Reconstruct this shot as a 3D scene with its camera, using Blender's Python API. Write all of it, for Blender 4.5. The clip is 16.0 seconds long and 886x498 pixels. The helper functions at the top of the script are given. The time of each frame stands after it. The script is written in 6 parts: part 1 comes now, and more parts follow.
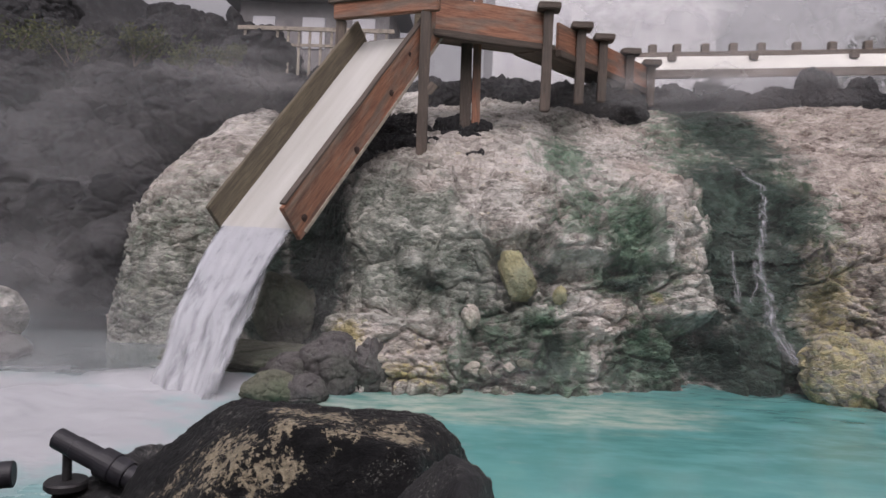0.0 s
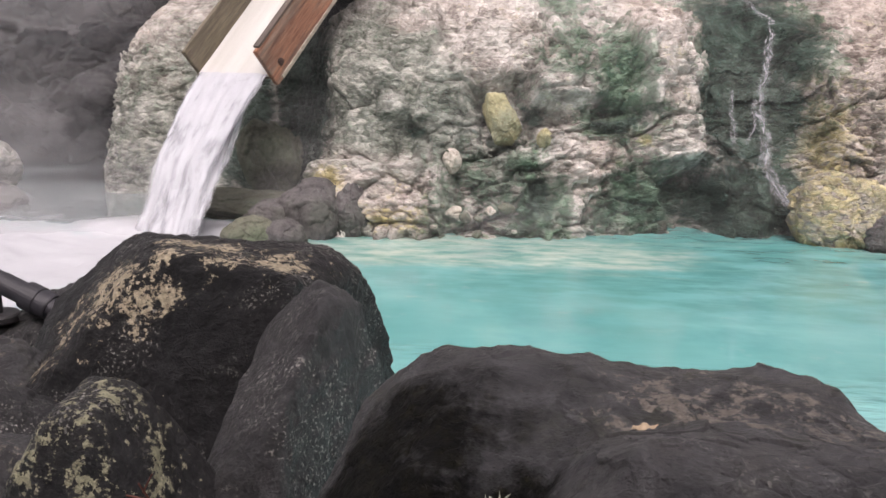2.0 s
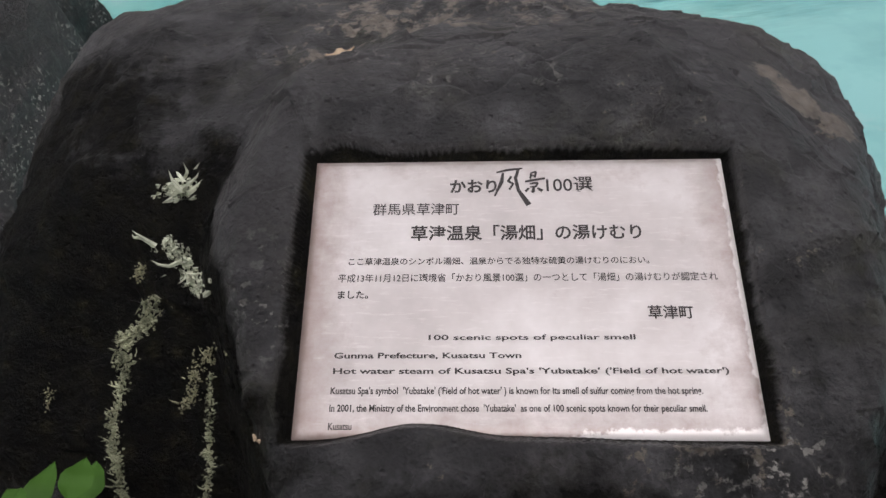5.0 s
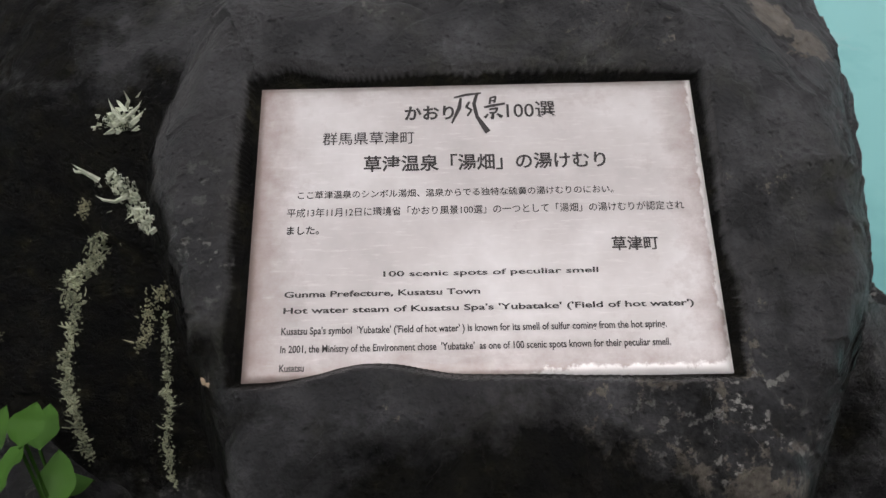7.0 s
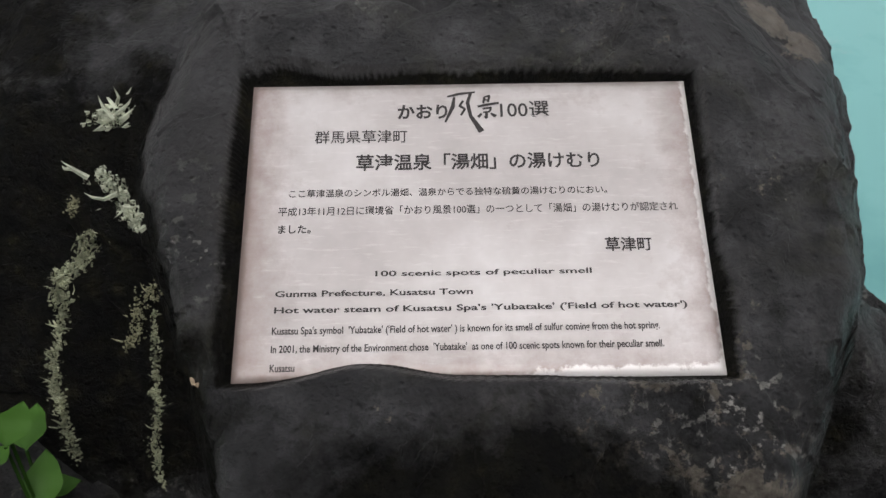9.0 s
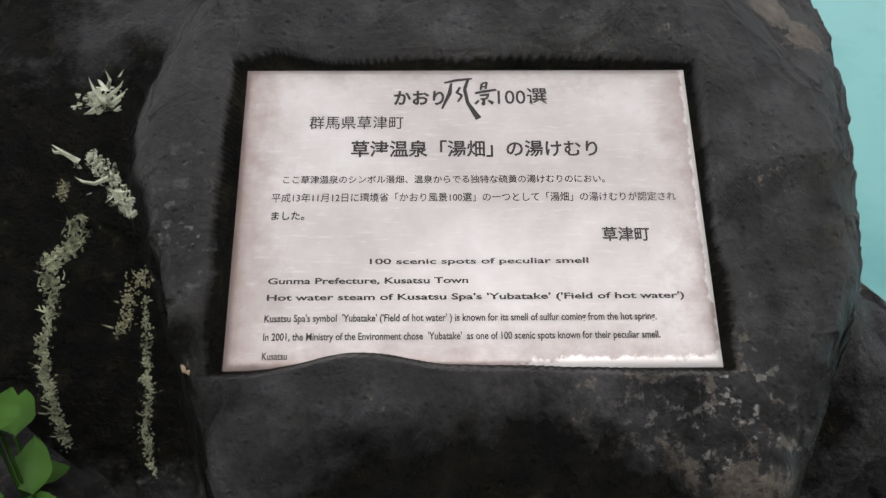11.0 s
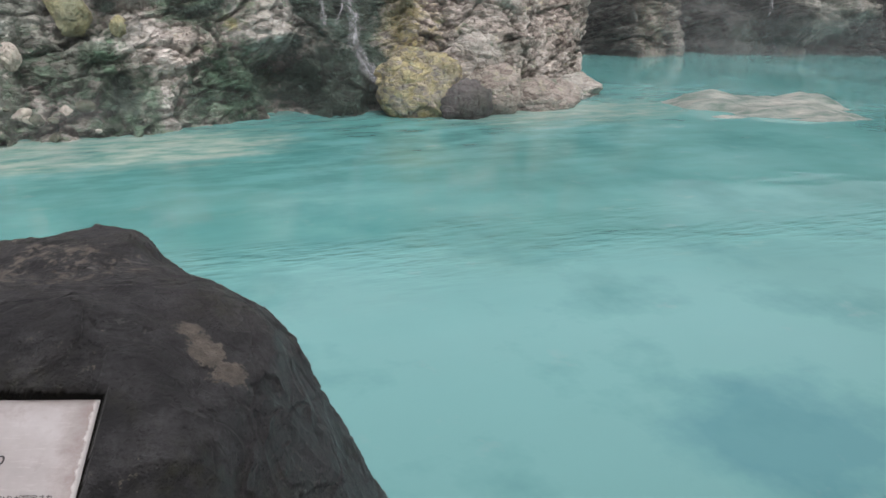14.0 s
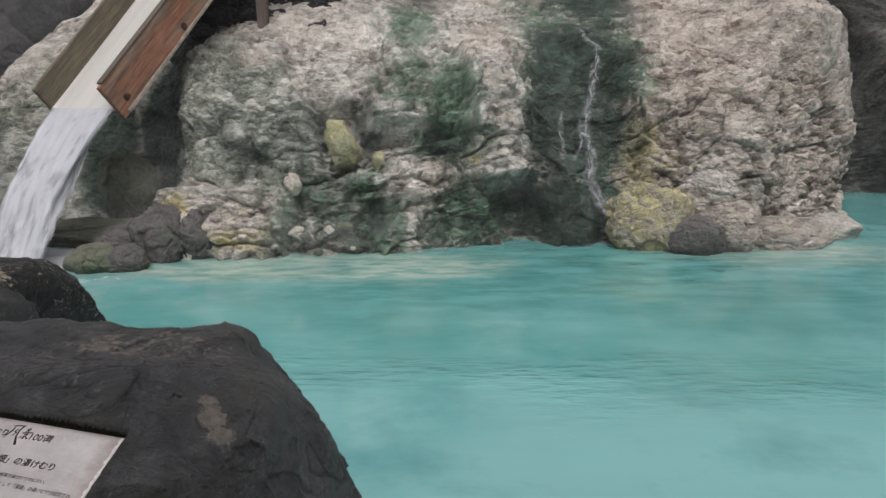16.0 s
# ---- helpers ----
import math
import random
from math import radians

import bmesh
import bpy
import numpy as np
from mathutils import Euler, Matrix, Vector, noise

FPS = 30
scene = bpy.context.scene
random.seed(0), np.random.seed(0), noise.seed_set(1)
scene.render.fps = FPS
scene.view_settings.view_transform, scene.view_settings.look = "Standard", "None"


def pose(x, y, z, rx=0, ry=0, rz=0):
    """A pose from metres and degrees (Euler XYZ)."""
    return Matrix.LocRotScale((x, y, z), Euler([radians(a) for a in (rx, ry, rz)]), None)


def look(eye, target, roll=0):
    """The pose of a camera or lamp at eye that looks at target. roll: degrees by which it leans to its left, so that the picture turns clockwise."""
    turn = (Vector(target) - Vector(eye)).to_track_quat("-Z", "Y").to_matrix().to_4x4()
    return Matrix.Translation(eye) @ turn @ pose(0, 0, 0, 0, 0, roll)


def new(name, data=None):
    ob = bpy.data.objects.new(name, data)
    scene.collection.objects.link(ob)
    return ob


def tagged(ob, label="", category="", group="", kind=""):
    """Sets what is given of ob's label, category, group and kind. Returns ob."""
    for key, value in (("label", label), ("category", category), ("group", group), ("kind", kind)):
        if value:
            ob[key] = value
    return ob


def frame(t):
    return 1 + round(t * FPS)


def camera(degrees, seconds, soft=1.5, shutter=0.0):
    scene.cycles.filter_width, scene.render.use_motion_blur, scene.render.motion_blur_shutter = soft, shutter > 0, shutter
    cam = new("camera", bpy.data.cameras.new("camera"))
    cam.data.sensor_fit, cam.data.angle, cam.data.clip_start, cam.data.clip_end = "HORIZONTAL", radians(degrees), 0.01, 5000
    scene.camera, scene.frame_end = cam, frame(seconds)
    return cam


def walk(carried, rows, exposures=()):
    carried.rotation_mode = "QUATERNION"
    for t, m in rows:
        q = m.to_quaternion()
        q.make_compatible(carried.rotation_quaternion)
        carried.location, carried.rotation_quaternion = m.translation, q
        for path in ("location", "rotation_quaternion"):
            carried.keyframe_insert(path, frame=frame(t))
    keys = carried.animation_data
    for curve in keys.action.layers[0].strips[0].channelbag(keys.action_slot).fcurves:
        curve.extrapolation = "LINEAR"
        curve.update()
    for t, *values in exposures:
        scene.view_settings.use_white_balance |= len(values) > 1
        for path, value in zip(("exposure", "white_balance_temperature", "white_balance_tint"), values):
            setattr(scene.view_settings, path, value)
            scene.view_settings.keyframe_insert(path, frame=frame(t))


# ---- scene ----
cam = camera(60.5, 16.0)
PATH = [
    (0, (-0.104, -0.143, 2.124), (-0.197, 1.854, 2.058), 2.4),
    (0.5, (0.081, -0.214, 2.112), (-0.046, 1.779, 2.001), 3.9),
    (1, (0.276, -0.124, 2.064), (0.208, 1.866, 1.877), 4.6),
    (1.5, (0.418, -0.059, 2.046), (0.27, 1.913, 1.75), 3.2),
    (2, (0.537, -0.022, 2.022), (0.378, 1.921, 1.573), 1.4),
    (2.5, (0.64, -0.009, 2.007), (0.417, 1.899, 1.454), -0.4),
    (3, (0.697, 0.04, 1.97), (0.632, 1.922, 1.295), -1.4),
    (3.5, (0.724, 0.071, 1.935), (0.805, 1.89, 1.108), -2.9),
    (4, (0.754, 0.107, 1.906), (0.932, 1.851, 0.945), -4.2),
    (4.5, (0.775, 0.131, 1.873), (0.989, 1.796, 0.786), -5.0),
    (5, (0.795, 0.153, 1.846), (1.019, 1.736, 0.644), -5.7),
    (7.5, (0.821, 0.187, 1.822), (1.083, 1.634, 0.467), -5.1),
    (8, (0.819, 0.188, 1.822), (1.086, 1.634, 0.466), -4.8),
    (8.5, (0.822, 0.188, 1.823), (1.093, 1.631, 0.465), -4.8),
    (9, (0.82, 0.19, 1.818), (1.096, 1.635, 0.463), -4.5),
    (11.5, (0.819, 0.197, 1.811), (1.105, 1.605, 0.42), -3.4),
    (12, (0.822, 0.185, 1.828), (1.099, 1.583, 0.425), -3.6),
    (12.5, (0.877, 0.076, 1.896), (1.176, 1.6, 0.635), -2.0),
    (13, (1.003, -0.112, 1.97), (1.375, 1.581, 0.972), -0.2),
    (13.5, (1.149, -0.219, 1.994), (1.66, 1.541, 1.192), 0.0),
    (14, (1.392, -0.244, 1.981), (2.046, 1.512, 1.283), 1.0),
    (14.5, (1.703, -0.306, 1.99), (2.423, 1.432, 1.31), 0.5),
    (15, (1.906, -0.422, 2.012), (2.489, 1.4, 1.427), 1.1),
    (15.5, (1.927, -0.431, 2.059), (2.344, 1.453, 1.531), 1.0),
    (16, (1.979, -0.684, 2.086), (1.961, 1.278, 1.699), -0.1),
]
# the clip's camera darkens its picture a little while the pale plaque fills it
walk(cam, [(t, look(eye, target, roll)) for t, eye, target, roll in PATH],
     [(0, -0.70, 6500, 23), (1, -0.28, 6600, 23), (2.5, 0.12, 6850, 24), (3.5, 0.13, 6800, 24), (5, -0.18, 6550, 17), (8, -0.27, 6500, 13), (9, -0.27, 6500, 12), (11.4, -0.10, 6500, 12), (12.3, -0.14, 6500, 14), (13.5, -0.40, 6500, 17), (14.0, -0.40, 6500, 16), (14.5, -0.50, 6500, 15), (16, -0.59, 6500, 14)])

import itertools

# ---- world and light ----
world = bpy.data.worlds.new("sky")
scene.world = world
world.use_nodes = True
wn = world.node_tree
sky = wn.nodes.new("ShaderNodeTexSky")
sky.sky_type = "NISHITA"
sky.sun_disc = False
sky.sun_elevation, sky.sun_rotation = radians(50), radians(180)
sky.dust_density, sky.air_density, sky.ozone_density = 6.0, 1.0, 1.0
grey = wn.nodes.new("ShaderNodeHueSaturation")
grey.inputs["Saturation"].default_value = 0.10
wn.links.new(sky.outputs[0], grey.inputs["Color"])
# an overcast sky is brighter overhead than at the horizon
where = wn.nodes.new("ShaderNodeTexCoord")
split = wn.nodes.new("ShaderNodeSeparateXYZ")
climb = wn.nodes.new("ShaderNodeMapRange")
climb.inputs["From Min"].default_value, climb.inputs["From Max"].default_value = 0.0, 1.0
climb.inputs["To Min"].default_value, climb.inputs["To Max"].default_value = 0.88, 2.0
dim = wn.nodes.new("ShaderNodeVectorMath")
dim.operation = "SCALE"
wn.links.new(where.outputs["Generated"], split.inputs[0])
wn.links.new(split.outputs["Z"], climb.inputs["Value"])
wn.links.new(grey.outputs[0], dim.inputs[0])
wn.links.new(climb.outputs[0], dim.inputs["Scale"])
wn.links.new(dim.outputs[0], wn.nodes["Background"].inputs[0])
wn.nodes["Background"].inputs[1].default_value = 0.138

sun_data = bpy.data.lights.new("sun", "SUN")
sun_data.energy, sun_data.angle, sun_data.color = 1.1, radians(50), (1.0, 0.97, 0.92)
sun = new("sun", sun_data)
sun.matrix_world = look((4, -26, 31), (0, 0, 0))
scene.view_settings.exposure = 0.0


# ---- numeric noise ----
def hash01(i, j, k, seed=0):
    n = (i.astype(np.int64) * 374761393 + j.astype(np.int64) * 668265263 + k.astype(np.int64) * 1274126177 + seed * 974634721) & 0xFFFFFFFF
    n = ((n ^ (n >> 13)) * 1274126177) & 0xFFFFFFFF
    n = ((n ^ (n >> 16)) * 2246822519) & 0xFFFFFFFF
    return ((n ^ (n >> 15)) & 0xFFFFFF) / float(0xFFFFFF)


def vnoise(p, seed=0):
    """Smooth noise in -1..1 at the rows of p."""
    f = np.floor(p)
    w = (p - f).astype(np.float32)
    i, j, k = f.T.astype(np.int64)
    w = w * w * w * (w * (w * 6 - 15) + 10)
    x, y, z = w.T
    i = [(i + a) * 374761393 + seed * 974634721 for a in (0, 1)]
    j = [(j + a) * 668265263 for a in (0, 1)]
    k = [(k + a) * 1274126177 for a in (0, 1)]

    def corner(a, b, c):
        n = (i[a] + j[b] + k[c]).astype(np.uint32)
        n = (n ^ (n >> np.uint32(13))) * np.uint32(1274126177)
        n = (n ^ (n >> np.uint32(16))) * np.uint32(2246822519)
        return (n >> np.uint32(8)).astype(np.float32)

    rows = []
    for a in (0, 1):
        c0 = corner(a, 0, 0)
        c0 += (corner(a, 0, 1) - c0) * z
        c1 = corner(a, 1, 0)
        c1 += (corner(a, 1, 1) - c1) * z
        rows.append(c0 + (c1 - c0) * y)
    return ((rows[0] + (rows[1] - rows[0]) * x) * (2.0 / 16777215.0) - 1.0).astype(float)


def fbm(p, octaves=4, seed=0, gain=0.5):
    total, amp, norm = 0.0, 1.0, 0.0
    for o in range(octaves):
        total = total + amp * vnoise(p * 2.03 ** o + 17.3 * o, seed + o)
        norm += amp
        amp *= gain
    return total / norm


def cells(p, seed=0):
    """Distance to the border between the nearest two cells, and a value of the nearest cell."""
    f = np.floor(p).astype(np.int64)
    w = (p - f).astype(np.float32)
    d1 = np.full(len(p), 9.0, np.float32)
    d2 = d1.copy()
    val = np.zeros(len(p), np.float32)
    for a in (-1, 0, 1):
        for b in (-1, 0, 1):
            for c in (-1, 0, 1):
                n = ((f[:, 0] + a) * 374761393 + (f[:, 1] + b) * 668265263 + (f[:, 2] + c) * 1274126177 + seed * 974634721) & 0xFFFFFFFF
                n = ((n ^ (n >> 13)) * 1274126177) & 0xFFFFFFFF
                n = n ^ (n >> 16)
                dx = ((n & 1023) / np.float32(1023) + a - w[:, 0]).astype(np.float32)
                dy = (((n >> 10) & 1023) / np.float32(1023) + b - w[:, 1]).astype(np.float32)
                dz = (((n >> 20) & 1023) / np.float32(1023) + c - w[:, 2]).astype(np.float32)
                d = np.sqrt(dx * dx + dy * dy + dz * dz)
                near = d < d1
                d2 = np.where(near, d1, np.minimum(d2, d))
                val = np.where(near, ((n >> 5) & 1023) / np.float32(1023), val)
                d1 = np.where(near, d, d1)
    return (d2 - d1).astype(float), val.astype(float)


def blocks(p, seed=0):
    """Broken blocks: distance to the crack, a value of each block, and the slope of its tilted front."""
    f = np.floor(p).astype(np.int64)
    w = (p - f).astype(np.float32)
    d1 = np.full(len(p), 9.0, np.float32)
    d2, val, slope = d1.copy(), np.zeros(len(p), np.float32), np.zeros(len(p), np.float32)
    for a, b, c in itertools.product((-1, 0, 1), repeat=3):
        n = ((f[:, 0] + a) * 374761393 + (f[:, 1] + b) * 668265263 + (f[:, 2] + c) * 1274126177 + seed * 974634721) & 0xFFFFFFFF
        n = ((n ^ (n >> 13)) * 1274126177) & 0xFFFFFFFF
        n = n ^ (n >> 16)
        way = [((n >> s) & 1023).astype(np.float32) / np.float32(1023) for s in (0, 10, 20)]
        dx, dy, dz = way[0] + a - w[:, 0], way[1] + b - w[:, 1], way[2] + c - w[:, 2]
        d = np.sqrt(dx * dx + dy * dy + dz * dz)
        near = d < d1
        d2 = np.where(near, d1, np.minimum(d2, d))
        lean = ((n >> 5) & 255).astype(np.float32) / np.float32(127.5) - 1, ((n >> 15) & 255).astype(np.float32) / np.float32(127.5) - 1
        slope = np.where(near, -(dx * lean[0] + dz * lean[1]), slope)
        val = np.where(near, way[1] * 0.5 + way[2] * 0.5, val)
        d1 = np.where(near, d, d1)
    return (d2 - d1).astype(float), val.astype(float), slope.astype(float)


def smax(a, b, k):
    h = np.clip(0.5 + 0.5 * (a - b) / k, 0, 1)
    return b + (a - b) * h + k * h * (1 - h)


def smin(a, b, k):
    return -smax(-a, -b, k)


# ---- mesh helpers ----
def mesh_data(name, verts, faces, material, smooth=True):
    me = bpy.data.meshes.new(name)
    verts = np.asarray(verts, dtype=np.float64)
    faces = np.asarray(faces)
    if faces.ndim == 2:
        n, k = faces.shape
        me.vertices.add(len(verts))
        me.vertices.foreach_set("co", verts.astype(np.float32).ravel())
        me.loops.add(n * k)
        me.loops.foreach_set("vertex_index", faces.astype(np.int32).ravel())
        me.polygons.add(n)
        me.polygons.foreach_set("loop_start", np.arange(0, n * k, k, dtype=np.int32))
        me.polygons.foreach_set("loop_total", np.full(n, k, dtype=np.int32))
        me.update(calc_edges=True)
        me.validate()
    else:
        me.from_pydata([tuple(v) for v in verts], [], [tuple(f) for f in faces])
    me.polygons.foreach_set("use_smooth", np.full(len(me.polygons), smooth))
    if material:
        me.materials.append(material)
    me.update()
    return me


def part(name, me, parent=None, label="", m=None):
    ob = new(name, me)
    if m is not None:
        ob.matrix_basis = m
    if parent:
        ob.parent = parent
    if label:
        ob["label"] = label
    return ob


def attribute(me, name, values):
    a = me.attributes.new(name, "FLOAT", "POINT")
    a.data.foreach_set("value", np.asarray(values, dtype=np.float32))


def grid_faces(rows, cols, wrap=False):
    i, j = np.meshgrid(np.arange(rows - 1), np.arange(cols if wrap else cols - 1), indexing="ij")
    k = (j + 1) % cols
    return np.stack([i * cols + j, i * cols + k, (i + 1) * cols + k, (i + 1) * cols + j], -1).reshape(-1, 4)


def ball_grid(n):
    """Directions and faces of a cube blown up to a ball, welded."""
    a = np.tan(np.linspace(-1, 1, n) * math.pi / 4)
    u, v = np.meshgrid(a, a, indexing="ij")
    one = np.ones_like(u)
    sides = [(one, u, v), (-one, v, u), (v, one, u), (u, -one, v), (u, v, one), (v, u, -one)]
    pts = np.concatenate([np.stack(s, -1).reshape(-1, 3) for s in sides])
    faces = np.concatenate([grid_faces(n, n) + k * n * n for k in range(6)])
    _, first, back = np.unique(np.round(pts, 6), axis=0, return_index=True, return_inverse=True)
    pts = pts[first]
    return pts / np.linalg.norm(pts, axis=1, keepdims=True), np.asarray(back).ravel()[faces]


BALLS = {}
SHAPES = {}


class Stone:
    """A solid: a smooth form that is negative inside, and the rough skin on it."""

    def __init__(self, form, skin):
        self.form, self.skin = form, skin


def star_rock(name, solid, centre, n, material, reach=2.5, steps=20, focus=None):
    """A stone's mesh: along each ray from the centre, where the solid turns positive. focus: the way in which rays lie closer."""
    if n not in BALLS:
        BALLS[n] = ball_grid(n)
    ways, faces = BALLS[n]
    centre = np.array(centre, float)
    if focus is not None:
        ways = ways + np.array(focus)
        ways = ways / np.linalg.norm(ways, axis=1, keepdims=True)
    skin = 0.0
    for turn in (0, 1):
        lo, hi = np.zeros(len(ways)), np.full(len(ways), reach)
        for _ in range(steps):
            mid = (lo + hi) / 2
            inside = solid.form(centre + ways * mid[:, None], skin) < 0
            lo, hi = np.where(inside, mid, lo), np.where(inside, hi, mid)
        if turn == 0:
            skin = solid.skin(centre + ways * lo[:, None])
    return mesh_data(name, centre + ways * lo[:, None], faces, material)


def plane_form(planes, k):
    ns = [np.array(Vector(n).normalized()) for n, _ in planes]
    qs = [float(np.array(q) @ n) for n, (_, q) in zip(ns, planes)]

    def form(p):
        out = None
        for n, q in zip(ns, qs):
            d = p @ n - q
            out = d if out is None else smax(out, d, k)
        return out

    return form


def planes_solid(planes, k=0.08, rough=0.02, scale=3.0, seed=0, fine=0.004):
    """A rounded many-sided stone: rows of normal and point."""
    form = plane_form(planes, k)
    return Stone(lambda p, skin: form(p) + skin, lambda p: rough * fbm(p * scale, 4, seed) + fine * fbm(p * scale * 9, 3, seed + 5))


def boulder_mesh(name, seed, material, n=36, rough=0.22, facets=11, size=(1, 1, 1), crag=0.10):
    """A stone of the given radii, cut by random planes, with chipped sides."""
    key = (seed, material.name, n, size)
    if key in SHAPES:
        return SHAPES[key]
    rnd = random.Random(seed)
    planes = []
    for _ in range(facets):
        v = Vector((rnd.uniform(-1, 1), rnd.uniform(-1, 1), rnd.uniform(-1, 1))).normalized()
        planes.append((v, v * rnd.uniform(0.72, 1.0)))
    form = plane_form(planes, 0.05)

    def skin(p):
        gap, val, lean = blocks(p * 1.9 + 0.3 * fbm(p * 2.0, 2, seed + 9)[:, None], seed)
        gap2, val2 = cells(p * 4.6 + 0.3 * fbm(p * 5.0, 2, seed + 8)[:, None], seed + 1)
        return (rough * 0.45 * fbm(p * 1.3, 3, seed) + 1.6 * crag * lean - crag * ((val - 0.5) + 0.35 * np.minimum(gap * 4, 1)) - crag * 0.38 * ((val2 - 0.5) + 0.4 * np.minimum(gap2 * 4, 1))
                + 0.05 * np.abs(fbm(p * 3.5, 3, seed + 3)) + 0.025 * fbm(p * 11, 3, seed + 5))

    solid = Stone(lambda p, rough_skin: smax(form(p), np.linalg.norm(p, axis=1) - 1.10, 0.15) + rough_skin, skin)
    me = star_rock(name, solid, (0, 0, 0), n, material, 1.9, 16)
    me.transform(Matrix.Diagonal((*size, 1)))
    SHAPES[key] = me
    return SHAPES[key]


def box_mesh(name, size, material, bevel=0.01, wobble=0.0, seed=0):
    bm = bmesh.new()
    bmesh.ops.create_cube(bm, size=1.0)
    for v in bm.verts:
        v.co = Vector((v.co.x * size[0], v.co.y * size[1], v.co.z * size[2]))
    if bevel:
        bmesh.ops.bevel(bm, geom=list(bm.edges), offset=bevel, segments=2, affect="EDGES")
    if wobble:
        rnd = random.Random(seed)
        for v in bm.verts:
            v.co += Vector((rnd.uniform(-1, 1), rnd.uniform(-1, 1), rnd.uniform(-1, 1))) * wobble
    me = bpy.data.meshes.new(name)
    bm.to_mesh(me)
    bm.free()
    me.materials.append(material)
    return me


# ---- materials ----
class Nodes:
    """A small wrapper to write node trees in few lines."""

    def __init__(self, name):
        self.mat = bpy.data.materials.new(name)
        self.mat.use_nodes = True
        self.tree = self.mat.node_tree
        self.bsdf = self.tree.nodes["Principled BSDF"]
        self.coord = self.tree.nodes.new("ShaderNodeTexCoord")

    def put(self, kind, **values):
        n = self.tree.nodes.new("ShaderNode" + kind)
        for key, v in values.items():
            n.inputs[key.replace("_", " ")].default_value = v
        return n

    def link(self, a, b):
        self.tree.links.new(a, b)

    def noise(self, scale, detail=6.0, rough=0.6, stretch=None, where="Object"):
        n = self.put("TexNoise", Scale=scale, Detail=detail, Roughness=rough)
        if stretch:
            m = self.put("Mapping", Scale=stretch)
            self.link(self.coord.outputs[where], m.inputs["Vector"])
            self.link(m.outputs[0], n.inputs["Vector"])
        else:
            self.link(self.coord.outputs[where], n.inputs["Vector"])
        return n.outputs["Fac"]

    def voronoi(self, scale, feature="F1"):
        n = self.tree.nodes.new("ShaderNodeTexVoronoi")
        n.feature = feature
        n.inputs["Scale"].default_value = scale
        self.link(self.coord.outputs["Object"], n.inputs["Vector"])
        return n.outputs["Distance"]

    def plates(self, scale, warp=0.06, feature="DISTANCE_TO_EDGE"):
        """Broken plates: distance to the nearest crack, and a value of each plate."""
        bend = self.put("TexNoise", Scale=scale * 0.8, Detail=4.0, Roughness=0.6)
        self.link(self.coord.outputs["Object"], bend.inputs["Vector"])
        push = self.tree.nodes.new("ShaderNodeVectorMath")
        push.operation = "MULTIPLY_ADD"
        push.inputs[1].default_value = (warp * 4, warp * 4, warp * 4)
        self.link(bend.outputs["Color"], push.inputs[0])
        layers = self.put("Mapping", Scale=(0.85, 0.85, 1.75), Rotation=(0.0, radians(14), 0.0))
        self.link(self.coord.outputs["Object"], layers.inputs["Vector"])
        self.link(layers.outputs[0], push.inputs[2])
        out = []
        for kind, name in (("DISTANCE_TO_EDGE", "Distance"), ("F1", "Color")):
            n = self.tree.nodes.new("ShaderNodeTexVoronoi")
            n.feature = kind
            n.inputs["Scale"].default_value = scale
            self.link(push.outputs[0], n.inputs["Vector"])
            out.append(n.outputs[name])
        grey = self.tree.nodes.new("ShaderNodeRGBToBW")
        self.link(out[1], grey.inputs[0])
        return out[0], grey.outputs[0]

    def ramp(self, fac, stops):
        n = self.tree.nodes.new("ShaderNodeValToRGB")
        el = n.color_ramp.elements
        while len(el) < len(stops):
            el.new(0.5)
        for e, (pos, col) in zip(el, stops):
            e.position = pos
            e.color = (col, col, col, 1) if isinstance(col, (int, float)) else (*col, 1)
        self.link(fac, n.inputs["Fac"])
        return n.outputs["Color"]

    def mix(self, fac, a, b, kind="MIX"):
        n = self.tree.nodes.new("ShaderNodeMix")
        n.data_type, n.blend_type = "RGBA", kind
        for value, slot in ((fac, 0), (a, 6), (b, 7)):
            sock = n.inputs[slot]
            if isinstance(value, (int, float)):
                sock.default_value = value if slot == 0 else (value, value, value, 1)
            elif isinstance(value, tuple):
                sock.default_value = (*value, 1)
            else:
                self.link(value, sock)
        return n.outputs[2]

    def math(self, op, a, b=0.0):
        n = self.tree.nodes.new("ShaderNodeMath")
        n.operation = op
        for value, sock in ((a, n.inputs[0]), (b, n.inputs[1])):
            if isinstance(value, (int, float)):
                sock.default_value = value
            else:
                self.link(value, sock)
        return n.outputs[0]

    def attr(self, name):
        n = self.tree.nodes.new("ShaderNodeAttribute")
        n.attribute_name = name
        return n.outputs["Fac"]

    def random(self):
        return self.tree.nodes.new("ShaderNodeObjectInfo").outputs["Random"]

    def bump(self, height, strength=0.4, distance=0.02):
        n = self.put("Bump", Strength=strength, Distance=distance)
        self.link(height, n.inputs["Height"])
        self.link(n.outputs[0], self.bsdf.inputs["Normal"])

    def done(self, colour=None, rough=None, **values):
        for value, key in ((colour, "Base Color"), (rough, "Roughness")):
            if value is None:
                continue
            if isinstance(value, (int, float)):
                self.bsdf.inputs[key].default_value = value
            elif isinstance(value, tuple):
                self.bsdf.inputs[key].default_value = (*value, 1)
            else:
                self.link(value, self.bsdf.inputs[key])
        for key, v in values.items():
            self.bsdf.inputs[key.replace("_", " ")].default_value = v
        return self.mat


